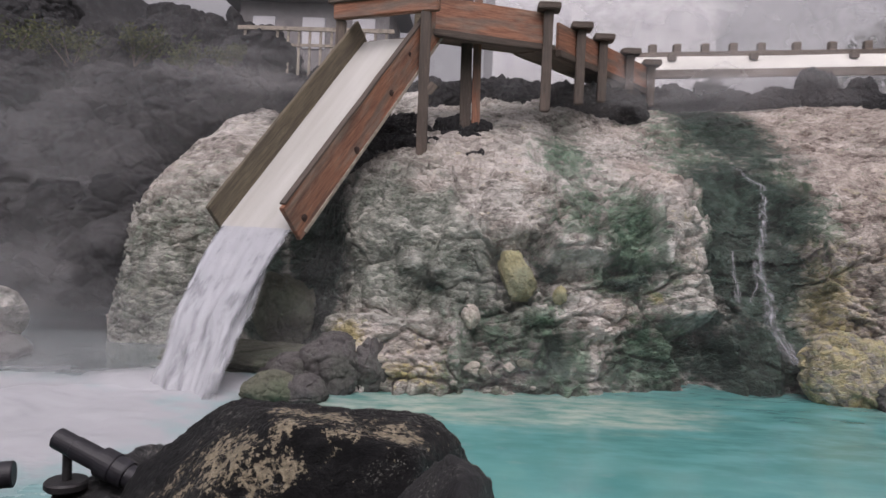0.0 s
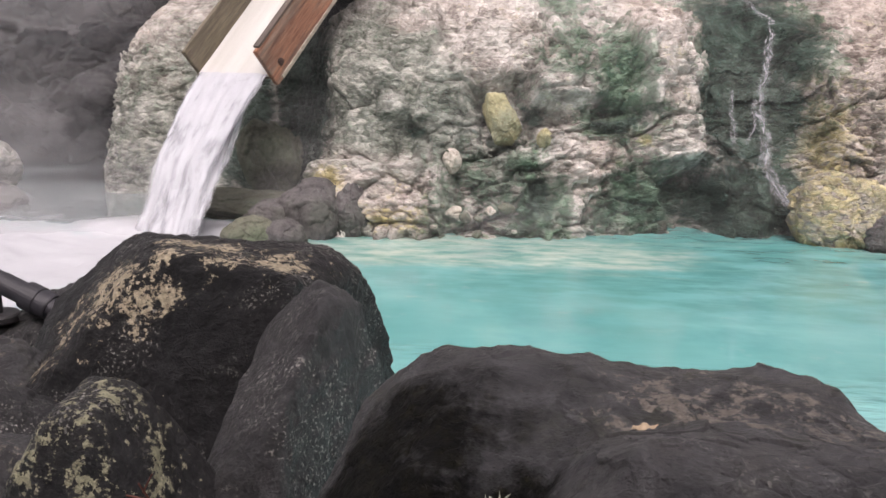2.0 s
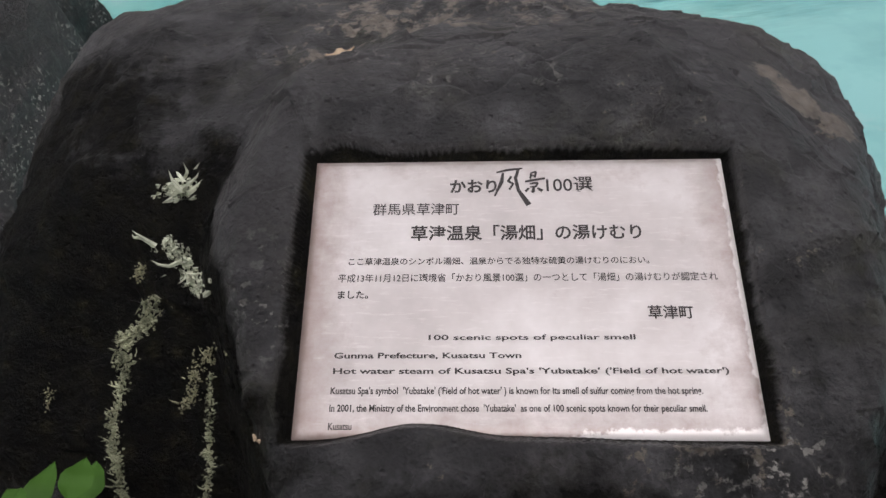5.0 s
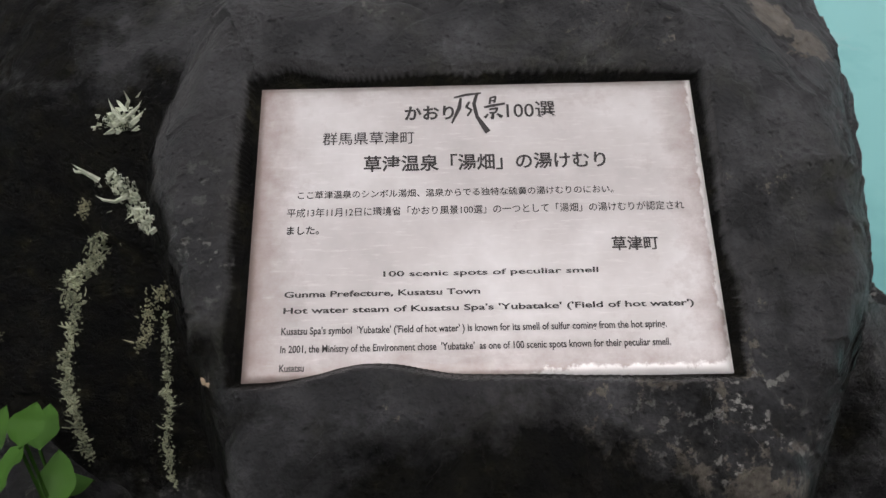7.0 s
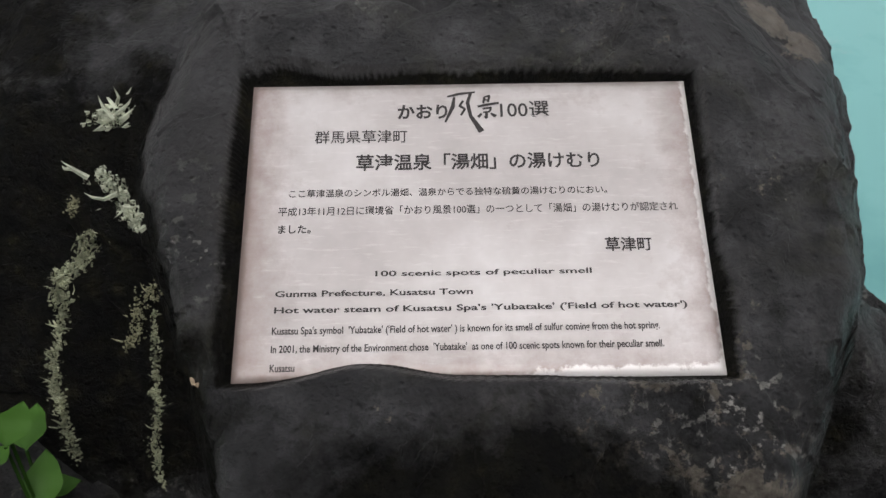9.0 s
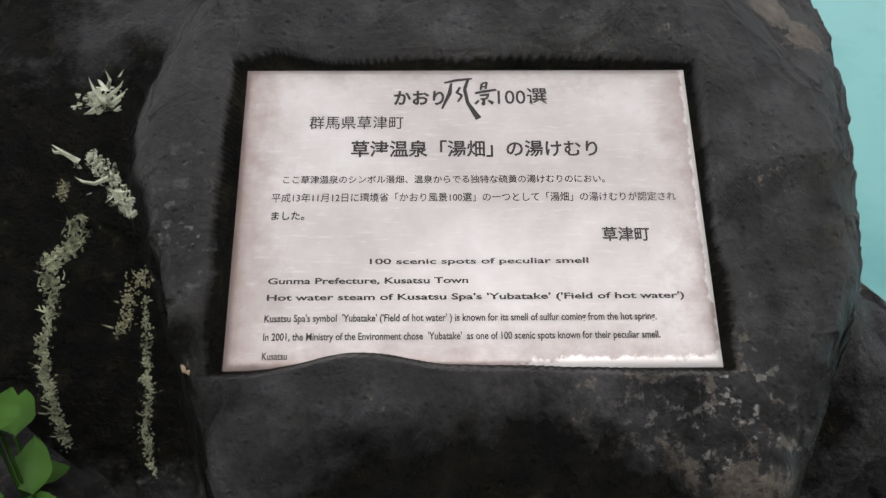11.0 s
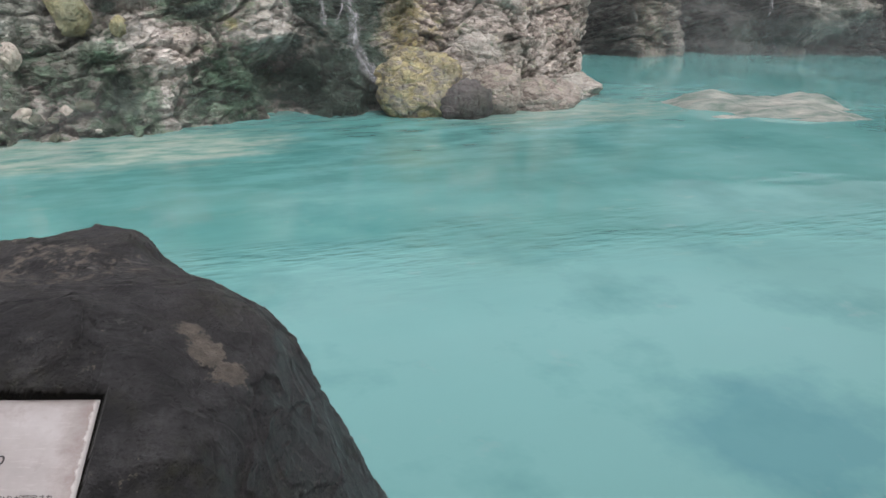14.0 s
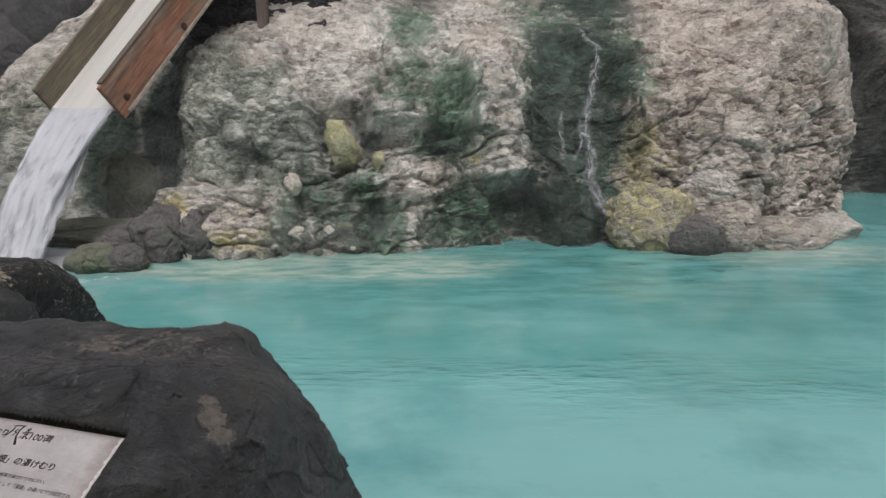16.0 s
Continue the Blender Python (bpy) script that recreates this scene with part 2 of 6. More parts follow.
def lava_material(name, base=0.045, speck=0.5, warm=0.0, lichen=None, patch=0.0, shine=0.5, dots=0.48):
    """Dark lava stone: grey patches, pale specks, pores, and crusts of lichen if asked for."""
    m = Nodes(name)
    big = m.noise(2.2, 5)
    mid = m.noise(14, 7, 0.65)
    fine = m.noise(90, 6, 0.7)
    c = m.ramp(big, [(0.32, (base * 0.45, base * 0.45, base * 0.48)), (0.5, (base, base * 1.0, base * 1.08)), (0.72, (base * (2.3 + warm), base * 2.15, base * 2.15))])
    c = m.mix(m.ramp(mid, [(0.47, 0.0), (0.68, 0.85)]), c, (base * 3.2, base * 3.2, base * 3.4))
    c = m.mix(m.ramp(m.noise(5.5, 6, 0.7), [(0.58, 0.0), (0.68, 0.25)]), c, (base * 2.3, base * 1.95, base * 1.6))
    c = m.mix(m.ramp(fine, [(0.4, 0.55), (0.6, 0.0)]), c, (base * 0.45, base * 0.45, base * 0.45))
    spots = m.math("MULTIPLY", m.ramp(m.noise(75, 4, 0.6), [(0.57, 0.0), (0.63, 1.0)]), m.ramp(m.noise(3.1, 3), [(dots, 0.0), (dots + 0.14, speck)]))
    c = m.mix(spots, c, (0.38, 0.37, 0.34))
    if patch:
        moss = m.math("MULTIPLY", m.ramp(m.noise(4.5, 4), [(0.52, 0.0), (0.62, patch)]), m.ramp(m.noise(45, 5), [(0.42, 0.0), (0.6, 1.0)]))
        c = m.mix(moss, c, (0.040, 0.042, 0.018))
    if lichen:
        field = m.attr("crust")
        grains = m.noise(38, 8, 0.72)
        drift = m.math("MULTIPLY", m.math("SUBTRACT", m.noise(7, 4, 0.6), 0.5), 1.7)
        edge = m.ramp(m.math("ADD", m.math("ADD", field, drift), m.math("MULTIPLY", m.math("SUBTRACT", grains, 0.5), 2.4)), [(0.50, 0.0), (0.60, 1.0)])
        tint = m.ramp(m.noise(55, 5), [(0.3, tuple(0.55 * v for v in lichen)), (0.55, lichen), (0.75, tuple(min(1, 1.35 * v) for v in lichen))])
        c = m.mix(edge, c, tint)
        # dark moss together with shade painted into the stone's colour
        mossy_shade = m.ramp(m.math("ADD", m.attr("mossy_shade"), m.math("MULTIPLY", m.math("SUBTRACT", m.noise(9, 6, 0.7), 0.5), 1.3)), [(0.18, 0.0), (0.5, 0.96)])
        c = m.mix(mossy_shade, c, m.ramp(m.noise(26, 6, 0.7), [(0.42, (0.004, 0.004, 0.004)), (0.58, (0.009, 0.0085, 0.006)), (0.72, (0.030, 0.028, 0.015))]))
    pores = m.ramp(m.voronoi(70), [(0.0, 0.0), (0.25, 1.0)])
    h = m.math("ADD", m.math("MULTIPLY", mid, 1.0), m.math("ADD", m.math("MULTIPLY", fine, 0.5), m.math("MULTIPLY", pores, 0.25)))
    m.bump(h, 1.0, 0.034)
    if lichen:
        m.link(m.mix(mossy_shade, shine, 0.08), m.bsdf.inputs["Specular IOR Level"])
        return m.done(c, m.ramp(mid, [(0.32, 0.28), (0.66, 0.62)]))
    return m.done(c, m.ramp(mid, [(0.3, 0.5), (0.7, 0.85)]), Specular_IOR_Level=0.2)


def face_material():
    """Hot-spring crust: cream and pink sinter, green algae, ochre stains, dark wet rock."""
    m = Nodes("sinter_rock")
    big = m.noise(0.8, 5)
    tone = m.noise(2.1, 5, 0.55)
    mid = m.noise(7.0, 5, 0.55)
    fine = m.noise(27, 4, 0.55)
    gap, plate = m.plates(9.0, 0.014)
    crack, chip = m.plates(20.0, 0.007)
    terms = ((tone, 0.30), (mid, 0.14), (m.attr("tone"), 0.36), (plate, 0.17), (chip, 0.09))
    shade = m.math("MULTIPLY", fine, 0.10)
    for value, weight in terms:
        shade = m.math("ADD", shade, m.math("MULTIPLY", value, weight))
    shade = m.math("ADD", shade, m.math("SUBTRACT", m.math("MULTIPLY", m.attr("pale"), 0.035), 0.002))
    # pits between the fragments: their shade is painted in as a darker colour
    pit = m.math("MULTIPLY", m.ramp(crack, [(0.0, 1.0), (0.16, 0.0)]), m.ramp(m.noise(4.3, 4, 0.6), [(0.42, 0.0), (0.60, 0.75)]))
    c = m.ramp(shade, [(0.42, (0.11, 0.102, 0.090)), (0.53, (0.33, 0.31, 0.28)), (0.61, (0.50, 0.475, 0.435)), (0.74, (0.72, 0.69, 0.65))])
    c = m.mix(m.ramp(m.noise(1.3, 6, 0.6), [(0.38, 0.5), (0.52, 0.0)]), c, m.ramp(shade, [(0.44, (0.12, 0.122, 0.105)), (0.64, (0.40, 0.405, 0.36))]))
    c = m.mix(m.ramp(big, [(0.50, 0.0), (0.66, 0.4)]), c, m.ramp(shade, [(0.44, (0.20, 0.15, 0.12)), (0.62, (0.50, 0.41, 0.35))]))
    c = m.mix(m.math("MULTIPLY", m.attr("pink"), 0.80), c, m.ramp(shade, [(0.44, (0.14, 0.105, 0.09)), (0.54, (0.32, 0.265, 0.23)), (0.70, (0.52, 0.45, 0.40))]))
    ragged = m.math("ADD", m.math("MULTIPLY", m.math("SUBTRACT", m.noise(4, 4, 0.55), 0.5), 1.3), m.math("ADD", m.math("MULTIPLY", m.math("SUBTRACT", plate, 0.5), 0.8), m.math("MULTIPLY", m.math("SUBTRACT", chip, 0.5), 0.5)))
    drips = m.math("MULTIPLY", m.math("SUBTRACT", m.noise(6, 3, 0.5, (1.0, 1.0, 0.16)), 0.5), 2.2)
    ochre = m.ramp(m.math("ADD", m.attr("ochre"), ragged), [(0.30, 0.0), (0.95, 0.8)])
    c = m.mix(ochre, c, m.ramp(shade, [(0.44, (0.21, 0.17, 0.055)), (0.64, (0.50, 0.42, 0.17))]))
    grey = m.ramp(m.math("ADD", m.attr("greygreen"), m.math("ADD", m.math("MULTIPLY", drips, 0.4), m.math("MULTIPLY", ragged, 0.45))), [(0.15, 0.0), (0.80, 0.88)])
    c = m.mix(grey, c, m.ramp(shade, [(0.44, (0.040, 0.050, 0.040)), (0.54, (0.125, 0.145, 0.118)), (0.62, (0.215, 0.235, 0.20)), (0.72, (0.43, 0.43, 0.38))]))
    algae = m.ramp(m.math("ADD", m.attr("algae"), m.math("ADD", m.math("MULTIPLY", ragged, 0.55), m.math("MULTIPLY", drips, 0.45))), [(0.22, 0.0), (0.40, 0.55), (0.85, 0.92)])
    c = m.mix(algae, c, m.ramp(shade, [(0.44, (0.010, 0.028, 0.016)), (0.55, (0.030, 0.078, 0.046)), (0.70, (0.12, 0.205, 0.135))]))
    wet = m.ramp(m.math("ADD", m.attr("wet"), m.math("MULTIPLY", ragged, 0.3)), [(0.22, 0.0), (0.55, 0.95)])
    c = m.mix(wet, c, m.ramp(shade, [(0.44, (0.006, 0.012, 0.009)), (0.55, (0.014, 0.030, 0.022)), (0.70, (0.044, 0.075, 0.058))]))
    black = m.ramp(m.math("ADD", m.attr("basalt"), m.math("MULTIPLY", ragged, 0.35)), [(0.25, 0.0), (0.70, 0.95)])
    c = m.mix(black, c, m.ramp(shade, [(0.44, (0.007, 0.008, 0.008)), (0.55, (0.020, 0.022, 0.021)), (0.70, (0.080, 0.080, 0.074))]))
    c = m.mix(m.math("MULTIPLY", pit, 0.35), c, (0.06, 0.056, 0.046))
    h = m.math("ADD", m.math("MULTIPLY", mid, 0.5), m.math("MULTIPLY", fine, 0.35))
    for value, weight in ((plate, 0.50), (chip, 0.28), (m.ramp(gap, [(0.0, 0.0), (0.10, 1.0)]), 0.30), (pit, -0.35)):
        h = m.math("ADD", h, m.math("MULTIPLY", value, weight))
    m.bump(h, 1.0, 0.042)
    return m.done(c, m.mix(wet, 0.85, 0.55), Specular_IOR_Level=0.22)


def water_material():
    m = Nodes("milky_water")
    big = m.noise(0.5, 4, 0.55)
    shallow = m.ramp(m.math("ADD", m.attr("shallow"), m.math("MULTIPLY", m.math("SUBTRACT", m.noise(1.3, 6, 0.6, (1.0, 1.8, 1.0)), 0.5), 1.5)), [(0.20, 0.0), (0.75, 0.9)])
    c = m.ramp(big, [(0.30, (0.095, 0.305, 0.292)), (0.50, (0.130, 0.375, 0.362)), (0.70, (0.175, 0.430, 0.420))])
    c = m.mix(shallow, c, m.ramp(m.noise(2.3, 6, 0.6, (1.0, 2.2, 1.0)), [(0.36, (0.16, 0.34, 0.30)), (0.50, (0.32, 0.46, 0.40)), (0.62, (0.46, 0.54, 0.47))]))
    # dark reflection of the rock face, painted into the water colour
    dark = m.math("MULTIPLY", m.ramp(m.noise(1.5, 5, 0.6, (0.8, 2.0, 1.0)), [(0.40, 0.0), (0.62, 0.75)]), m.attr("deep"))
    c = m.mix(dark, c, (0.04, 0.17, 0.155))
    # the sky's reflection near the bank, painted as a paler water colour
    c = m.mix(m.math("MULTIPLY", m.attr("sky_gleam"), 0.8), c, (0.215, 0.475, 0.465))
    c = m.mix(m.ramp(m.noise(0.9, 5, 0.6), [(0.50, 0.0), (0.68, 0.45)]), c, (0.055, 0.235, 0.24))
    c = m.mix(m.ramp(m.math("ADD", m.attr("sunken"), m.math("MULTIPLY", m.math("SUBTRACT", m.noise(2.6, 5, 0.6), 0.5), 0.9)), [(0.30, 0.0), (0.75, 0.65)]), c, (0.085, 0.28, 0.32))
    foam = m.ramp(m.math("ADD", m.attr("foam"), m.math("MULTIPLY", m.math("SUBTRACT", m.noise(2.2, 7, 0.65), 0.5), 0.8)), [(0.10, 0.0), (0.60, 1.0)])
    # grey of the mist behind the fall, put into the water colour
    c = m.mix(m.attr("mist_grey"), c, (0.13, 0.165, 0.165))
    c = m.mix(foam, c, (0.42, 0.43, 0.45))
    ripples = m.math("MULTIPLY", m.noise(10.0, 2, 0.45, (0.42, 1.3, 1.0)), m.ramp(m.noise(1.1, 3, 0.5, (0.7, 1.6, 1.0)), [(0.38, 0.1), (0.58, 1.0)]))
    waves = m.math("ADD", m.math("MULTIPLY", m.noise(1.6, 2, 0.4, (0.9, 1.2, 1.0)), 0.22), m.math("MULTIPLY", m.math("MULTIPLY", ripples, m.attr("breeze")), 0.75))
    m.bump(waves, 1.0, 0.034)
    return m.done(c, m.mix(foam, 0.03, 0.7), IOR=1.60)


def wood_material(name, low, high, dirt=0.5, axis=(1.0, 14.0, 14.0), bleach=0.0):
    m = Nodes(name)
    grain = m.noise(3.0, 7, 0.6, axis)
    streak = m.noise(1.1, 4, 0.6, (axis[0] * 0.8, axis[1] * 0.4, axis[2] * 0.4))
    fine = m.noise(24, 5, 0.7, axis)
    c = m.ramp(grain, [(0.3, low), (0.7, high)])
    c = m.mix(m.ramp(m.noise(1.6, 6, 0.6, (0.5, 3.0, 3.0)), [(0.48, 0.0), (0.66, bleach)]), c, (0.33, 0.27, 0.22))
    c = m.mix(m.ramp(streak, [(0.45, 0.0), (0.65, dirt)]), c, (0.05, 0.042, 0.036))
    c = m.mix(m.ramp(fine, [(0.3, 0.5), (0.55, 0.0)]), c, tuple(v * 0.5 for v in low))
    m.bump(m.math("ADD", grain, m.math("MULTIPLY", fine, 0.5)), 0.5, 0.008)
    return m.done(c, 0.72)


def plain_material(name, colour, rough=0.7, metal=0.0, spread=0.35, scale=9.0):
    m = Nodes(name)
    n = m.noise(scale, 6, 0.65)
    c = m.ramp(n, [(0.3, tuple(v * (1 - spread) for v in colour)), (0.7, tuple(min(1.0, v * (1 + spread)) for v in colour))])
    m.bump(m.noise(scale * 6, 4), 0.25, 0.004)
    return m.done(c, rough, Metallic=metal)


LAVA = lava_material("lava_stone", 0.032, 0.95, 0.0, (0.19, 0.165, 0.135), 0.5, 0.85, 0.57)
LAVA_GREY = lava_material("grey_lava_stone", 0.018, 1.0, 0.0, (0.24, 0.23, 0.21), 0.0, 0.7, 0.44)
LAVA_CRUST = lava_material("crusted_lava_stone", 0.009, 0.8, 0.0, (0.42, 0.36, 0.255), 0.0, 0.35)
LAVA_MOSAIC = lava_material("lichened_lava_stone", 0.014, 0.9, 0.0, (0.34, 0.33, 0.22), 0.0, 0.4)
LAVA_FAR = lava_material("far_lava_stone", 0.022, 0.3)
FACE = face_material()
WATER = water_material()
WOOD_RED = wood_material("red_cedar", (0.16, 0.062, 0.035), (0.42, 0.20, 0.12), 0.6, bleach=0.85)
WOOD_GREY = wood_material("weathered_wood", (0.09, 0.070, 0.055), (0.23, 0.18, 0.145))
WOOD_DARK = wood_material("dark_timber", (0.055, 0.042, 0.034), (0.14, 0.105, 0.082))
WOOD_OLD = wood_material("mossy_wood", (0.08, 0.066, 0.045), (0.20, 0.165, 0.11))


# ---- ground, water and rock face ----
# the foot of the rock face along the water, from west to east
SHORE = [(-8.5, 26.0), (-7.6, 20.0), (-7.0, 16.0), (-6.5, 13.0), (-6.0, 11.7), (-5.2, 11.7), (-4.4, 11.9), (-3.4, 11.6), (-2.6, 10.8), (-2.0, 9.9), (-1.3, 9.45),
         (-0.2, 9.5), (0.8, 9.55), (1.7, 9.9), (2.4, 10.1), (3.1, 10.4), (3.8, 10.5), (4.4, 10.35), (5.2, 10.05), (6.0, 9.95), (7.0, 10.6), (8.5, 11.9),
         (8.9, 13.2), (9.6, 14.9), (10.6, 15.8), (12.0, 16.1), (13.8, 16.4), (15.8, 16.5), (18.2, 14.8), (21.0, 13.2), (26.0, 11.5)]
# how far back the face stands at each height
RISE_D = [0.0, 0.0, 0.12, 0.30, 0.50, 0.75, 1.2, 1.9, 3.2, 4.8, 6.8, 8.0, 10.0]
RISE_Z = [-0.8, 0.0, 0.45, 1.0, 1.6, 2.05, 2.45, 2.85, 3.4, 3.95, 4.85, 5.15, 5.3]


# the east bluff stands steeper
STEEP_D = [0.0, 0.0, 0.04, 0.07, 0.10, 0.12, 0.14, 0.17, 0.25, 1.2, 4.6, 8.0, 10.0]


def shore_line(count):
    pts = np.array(SHORE)
    run = np.r_[0, np.cumsum(np.linalg.norm(np.diff(pts, axis=0), axis=1))]
    s = np.linspace(0, run[-1], 900)
    line = np.stack([np.interp(s, run, pts[:, 0]), np.interp(s, run, pts[:, 1])], 1)
    kernel = np.hanning(23)
    kernel /= kernel.sum()
    padded = np.pad(line, ((11, 11), (0, 0)), mode="edge")
    line = np.stack([np.convolve(padded[:, n], kernel, "valid") for n in (0, 1)], 1)
    # closer steps where the camera sees the face best
    dens = np.where((line[:, 0] > -7) & (line[:, 0] < 9.2), 1.0, 0.35)
    w = np.r_[0, np.cumsum(dens[1:])]
    t = np.linspace(0, w[-1], count)
    return np.stack([np.interp(t, w, line[:, 0]), np.interp(t, w, line[:, 1])], 1)


# swellings and hollows of the face: x, height, half width, half height, metres outwards
SWELL = [
    (2.86, 1.50, 0.82, 0.98, 0.2), (3.91, 1.57, 0.79, 1.21, -0.45), (3.50, 0.40, 0.92, 0.60, 0.2), (0.34, 0.27, 0.59, 0.25, 0.1), (1.18, 3.22, 0.37, 0.23, -0.12), (-2.66, 1.16, 0.70, 1.24, -0.3),
    (-1.56, 1.90, 0.47, 0.30, 0.12), (-0.69, 1.25, 0.30, 0.12, -0.15), (5.40, 0.70, 0.90, 0.50, 0.22), (6.20, 1.70, 0.80, 0.80, 0.20),
]
# blocks and recesses with plain edges: x, height, half width, half height, tilt in degrees, metres outwards
SLABS = [
    (-1.15, 0.40, 0.86, 0.45, 3, 0.36), (-0.36, 1.50, 0.29, 0.62, -4, 0.20), (-0.84, 2.70, 0.37, 0.15, -6, 0.26), (-0.97, 1.70, 0.25, 0.26, 8, 0.20), (1.30, 1.84, 0.44, 0.22, -5, 0.30),
    (1.56, 1.02, 0.52, 0.36, 10, 0.20), (2.72, 1.85, 0.50, 0.98, 10, 0.34), (0.45, 2.36, 0.52, 0.40, -14, 0.18), (0.50, 1.50, 0.36, 0.44, 15, -0.30), (0.95, 1.46, 0.17, 0.20, 0, -0.20),
    (0.95, 0.45, 0.19, 0.34, -28, -0.26), (3.02, 0.36, 0.32, 0.44, 20, -0.45), (3.66, 0.42, 0.46, 0.62, 0, 0.26), (2.05, 1.47, 0.42, 0.12, -10, -0.22), (-0.20, 0.86, 0.10, 0.17, -10, 0.16),
]
EAST_SLABS = [(12.8, 1.8, 0.9, 3.0, 0, 0.6), (10.9, 1.5, 0.8, 3.0, 0, -0.5), (17.3, 1.2, 1.1, 0.8, 12, 0.9), (15.8, 0.30, 1.2, 0.55, 0, 0.8)]
# where the face is smooth rather than broken
SMOOTH = [(-0.55, 1.75, 0.75, 0.75, 1.0), (1.33, 1.84, 0.40, 0.24, 1.0), (-1.7, 1.3, 0.6, 0.7, 0.9), (0.2, 2.3, 0.5, 0.5, 0.7), (1.5, 2.6, 0.9, 0.4, 0.5), (6.0, 1.6, 1.0, 1.2, 0.6)]
# stains: x, height, half width, half height, strength
ALGAE = [
    (3.81, 3.51, 0.55, 0.90, 0.6), (3.20, 2.17, 0.27, 0.61, 0.8), (3.47, 0.42, 0.60, 0.39, 0.6), (4.70, 2.84, 0.28, 0.58, 0.7), (3.95, 0.64, 0.34, 0.38, 0.5),
    (1.28, 3.34, 0.34, 0.31, 0.7), (1.29, 2.38, 0.41, 0.29, 0.55), (2.08, 1.95, 0.28, 0.60, 1.0), (2.46, 1.58, 0.21, 0.31, 0.7), (0.90, 1.97, 0.35, 0.22, 0.4),
    (1.87, 1.45, 0.36, 0.17, 0.9), (0.99, 0.37, 0.26, 0.32, 0.9), (0.89, 0.80, 0.19, 0.29, 0.7), (2.45, 0.52, 0.45, 0.36, 1.0), (2.08, 0.29, 0.47, 0.19, 0.6),
    (-0.18, 0.39, 0.22, 0.43, 0.7), (0.18, 0.48, 0.29, 0.28, 0.45), (4.32, 4.83, 0.53, 0.82, 0.6),
]
GREYGREEN = [
    (0.35, 0.80, 0.70, 0.50, 0.85), (1.70, 2.20, 0.50, 0.50, 0.6), (2.30, 0.50, 0.70, 0.45, 0.85), (-1.00, 1.60, 1.15, 0.80, 1.25), (-0.30, 1.50, 0.40, 0.70, 1.2), (-1.20, 2.40, 0.85, 0.55, 1.1), (-5.00, 1.10, 1.70, 1.70, 0.8), (12.5, 1.5, 2.5, 2.5, 0.6), (16.0, 1.5, 3.0, 2.5, 0.7),
    (-0.43, 1.67, 0.30, 0.67, 0.75), (-1.50, 1.53, 0.54, 0.59, 0.55), (-1.80, 1.13, 0.47, 0.59, 0.7), (0.14, 2.82, 0.34, 0.59, 0.35), 
    (0.38, 0.78, 0.37, 0.28, 0.5), (1.59, 0.67, 0.38, 0.36, 0.4), (4.53, 1.64, 0.21, 0.60, 0.6), (1.49, 4.08, 0.34, 1.18, 0.5),
    (0.56, 0.29, 0.66, 0.28, 0.55), (1.30, 1.55, 0.50, 0.25, 0.7),
]
OCHRE = [
    (-1.75, 0.69, 0.27, 0.18, 0.8), (-0.79, 0.25, 0.44, 0.18, 0.75), (4.70, 1.20, 0.40, 0.80, 0.75), (2.30, 1.23, 0.16, 0.08, 0.9), (4.86, 1.89, 0.34, 0.53, 0.5),
    (4.82, 3.14, 0.30, 0.55, 0.4), (-1.00, 0.55, 0.29, 0.14, 0.3), (0.49, 0.28, 0.29, 0.14, 0.4), (-5.40, 0.80, 0.60, 0.50, 0.4), (12.6, 0.7, 0.6, 0.9, 0.5),
]
PINK = [
    (-0.90, 2.62, 0.37, 0.22, 0.7), (2.72, 3.07, 0.45, 0.41, 0.7), (5.98, 3.53, 1.09, 2.32, 0.9), (5.20, 1.55, 0.59, 1.11, 0.6), (0.22, 2.00, 0.31, 0.23, 0.5),
    (1.72, 1.11, 0.39, 0.30, 0.5), (-5.62, 2.66, 0.87, 1.44, 0.4), (9.77, 6.31, 3.03, 1.35, 0.9), (7.50, 2.00, 1.50, 1.60, 0.8), (12.8, 1.6, 0.8, 2.4, 0.9), (6.50, 4.40, 3.00, 0.80, 1.0),
    (-0.60, 3.20, 0.80, 0.50, 0.5), (-0.95, 0.45, 0.80, 0.40, 0.6), (1.80, 0.85, 0.50, 0.40, 0.6),
]
# blocks that stay pale
PALE = [
    (-1.15, 0.42, 0.86, 0.44, 1.0), (2.78, 1.80, 0.46, 1.00, 1.7), (0.42, 2.42, 0.50, 0.40, 1.3), (1.20, 1.86, 0.34, 0.17, 1.4), (1.55, 1.05, 0.48, 0.32, 1.4), (-0.97, 1.72, 0.20, 0.18, 0.5), (-0.84, 2.72, 0.36, 0.13, 0.9),
    (0.10, 3.00, 0.60, 0.40, 0.6), (2.40, 2.75, 0.45, 0.45, 0.8),
]
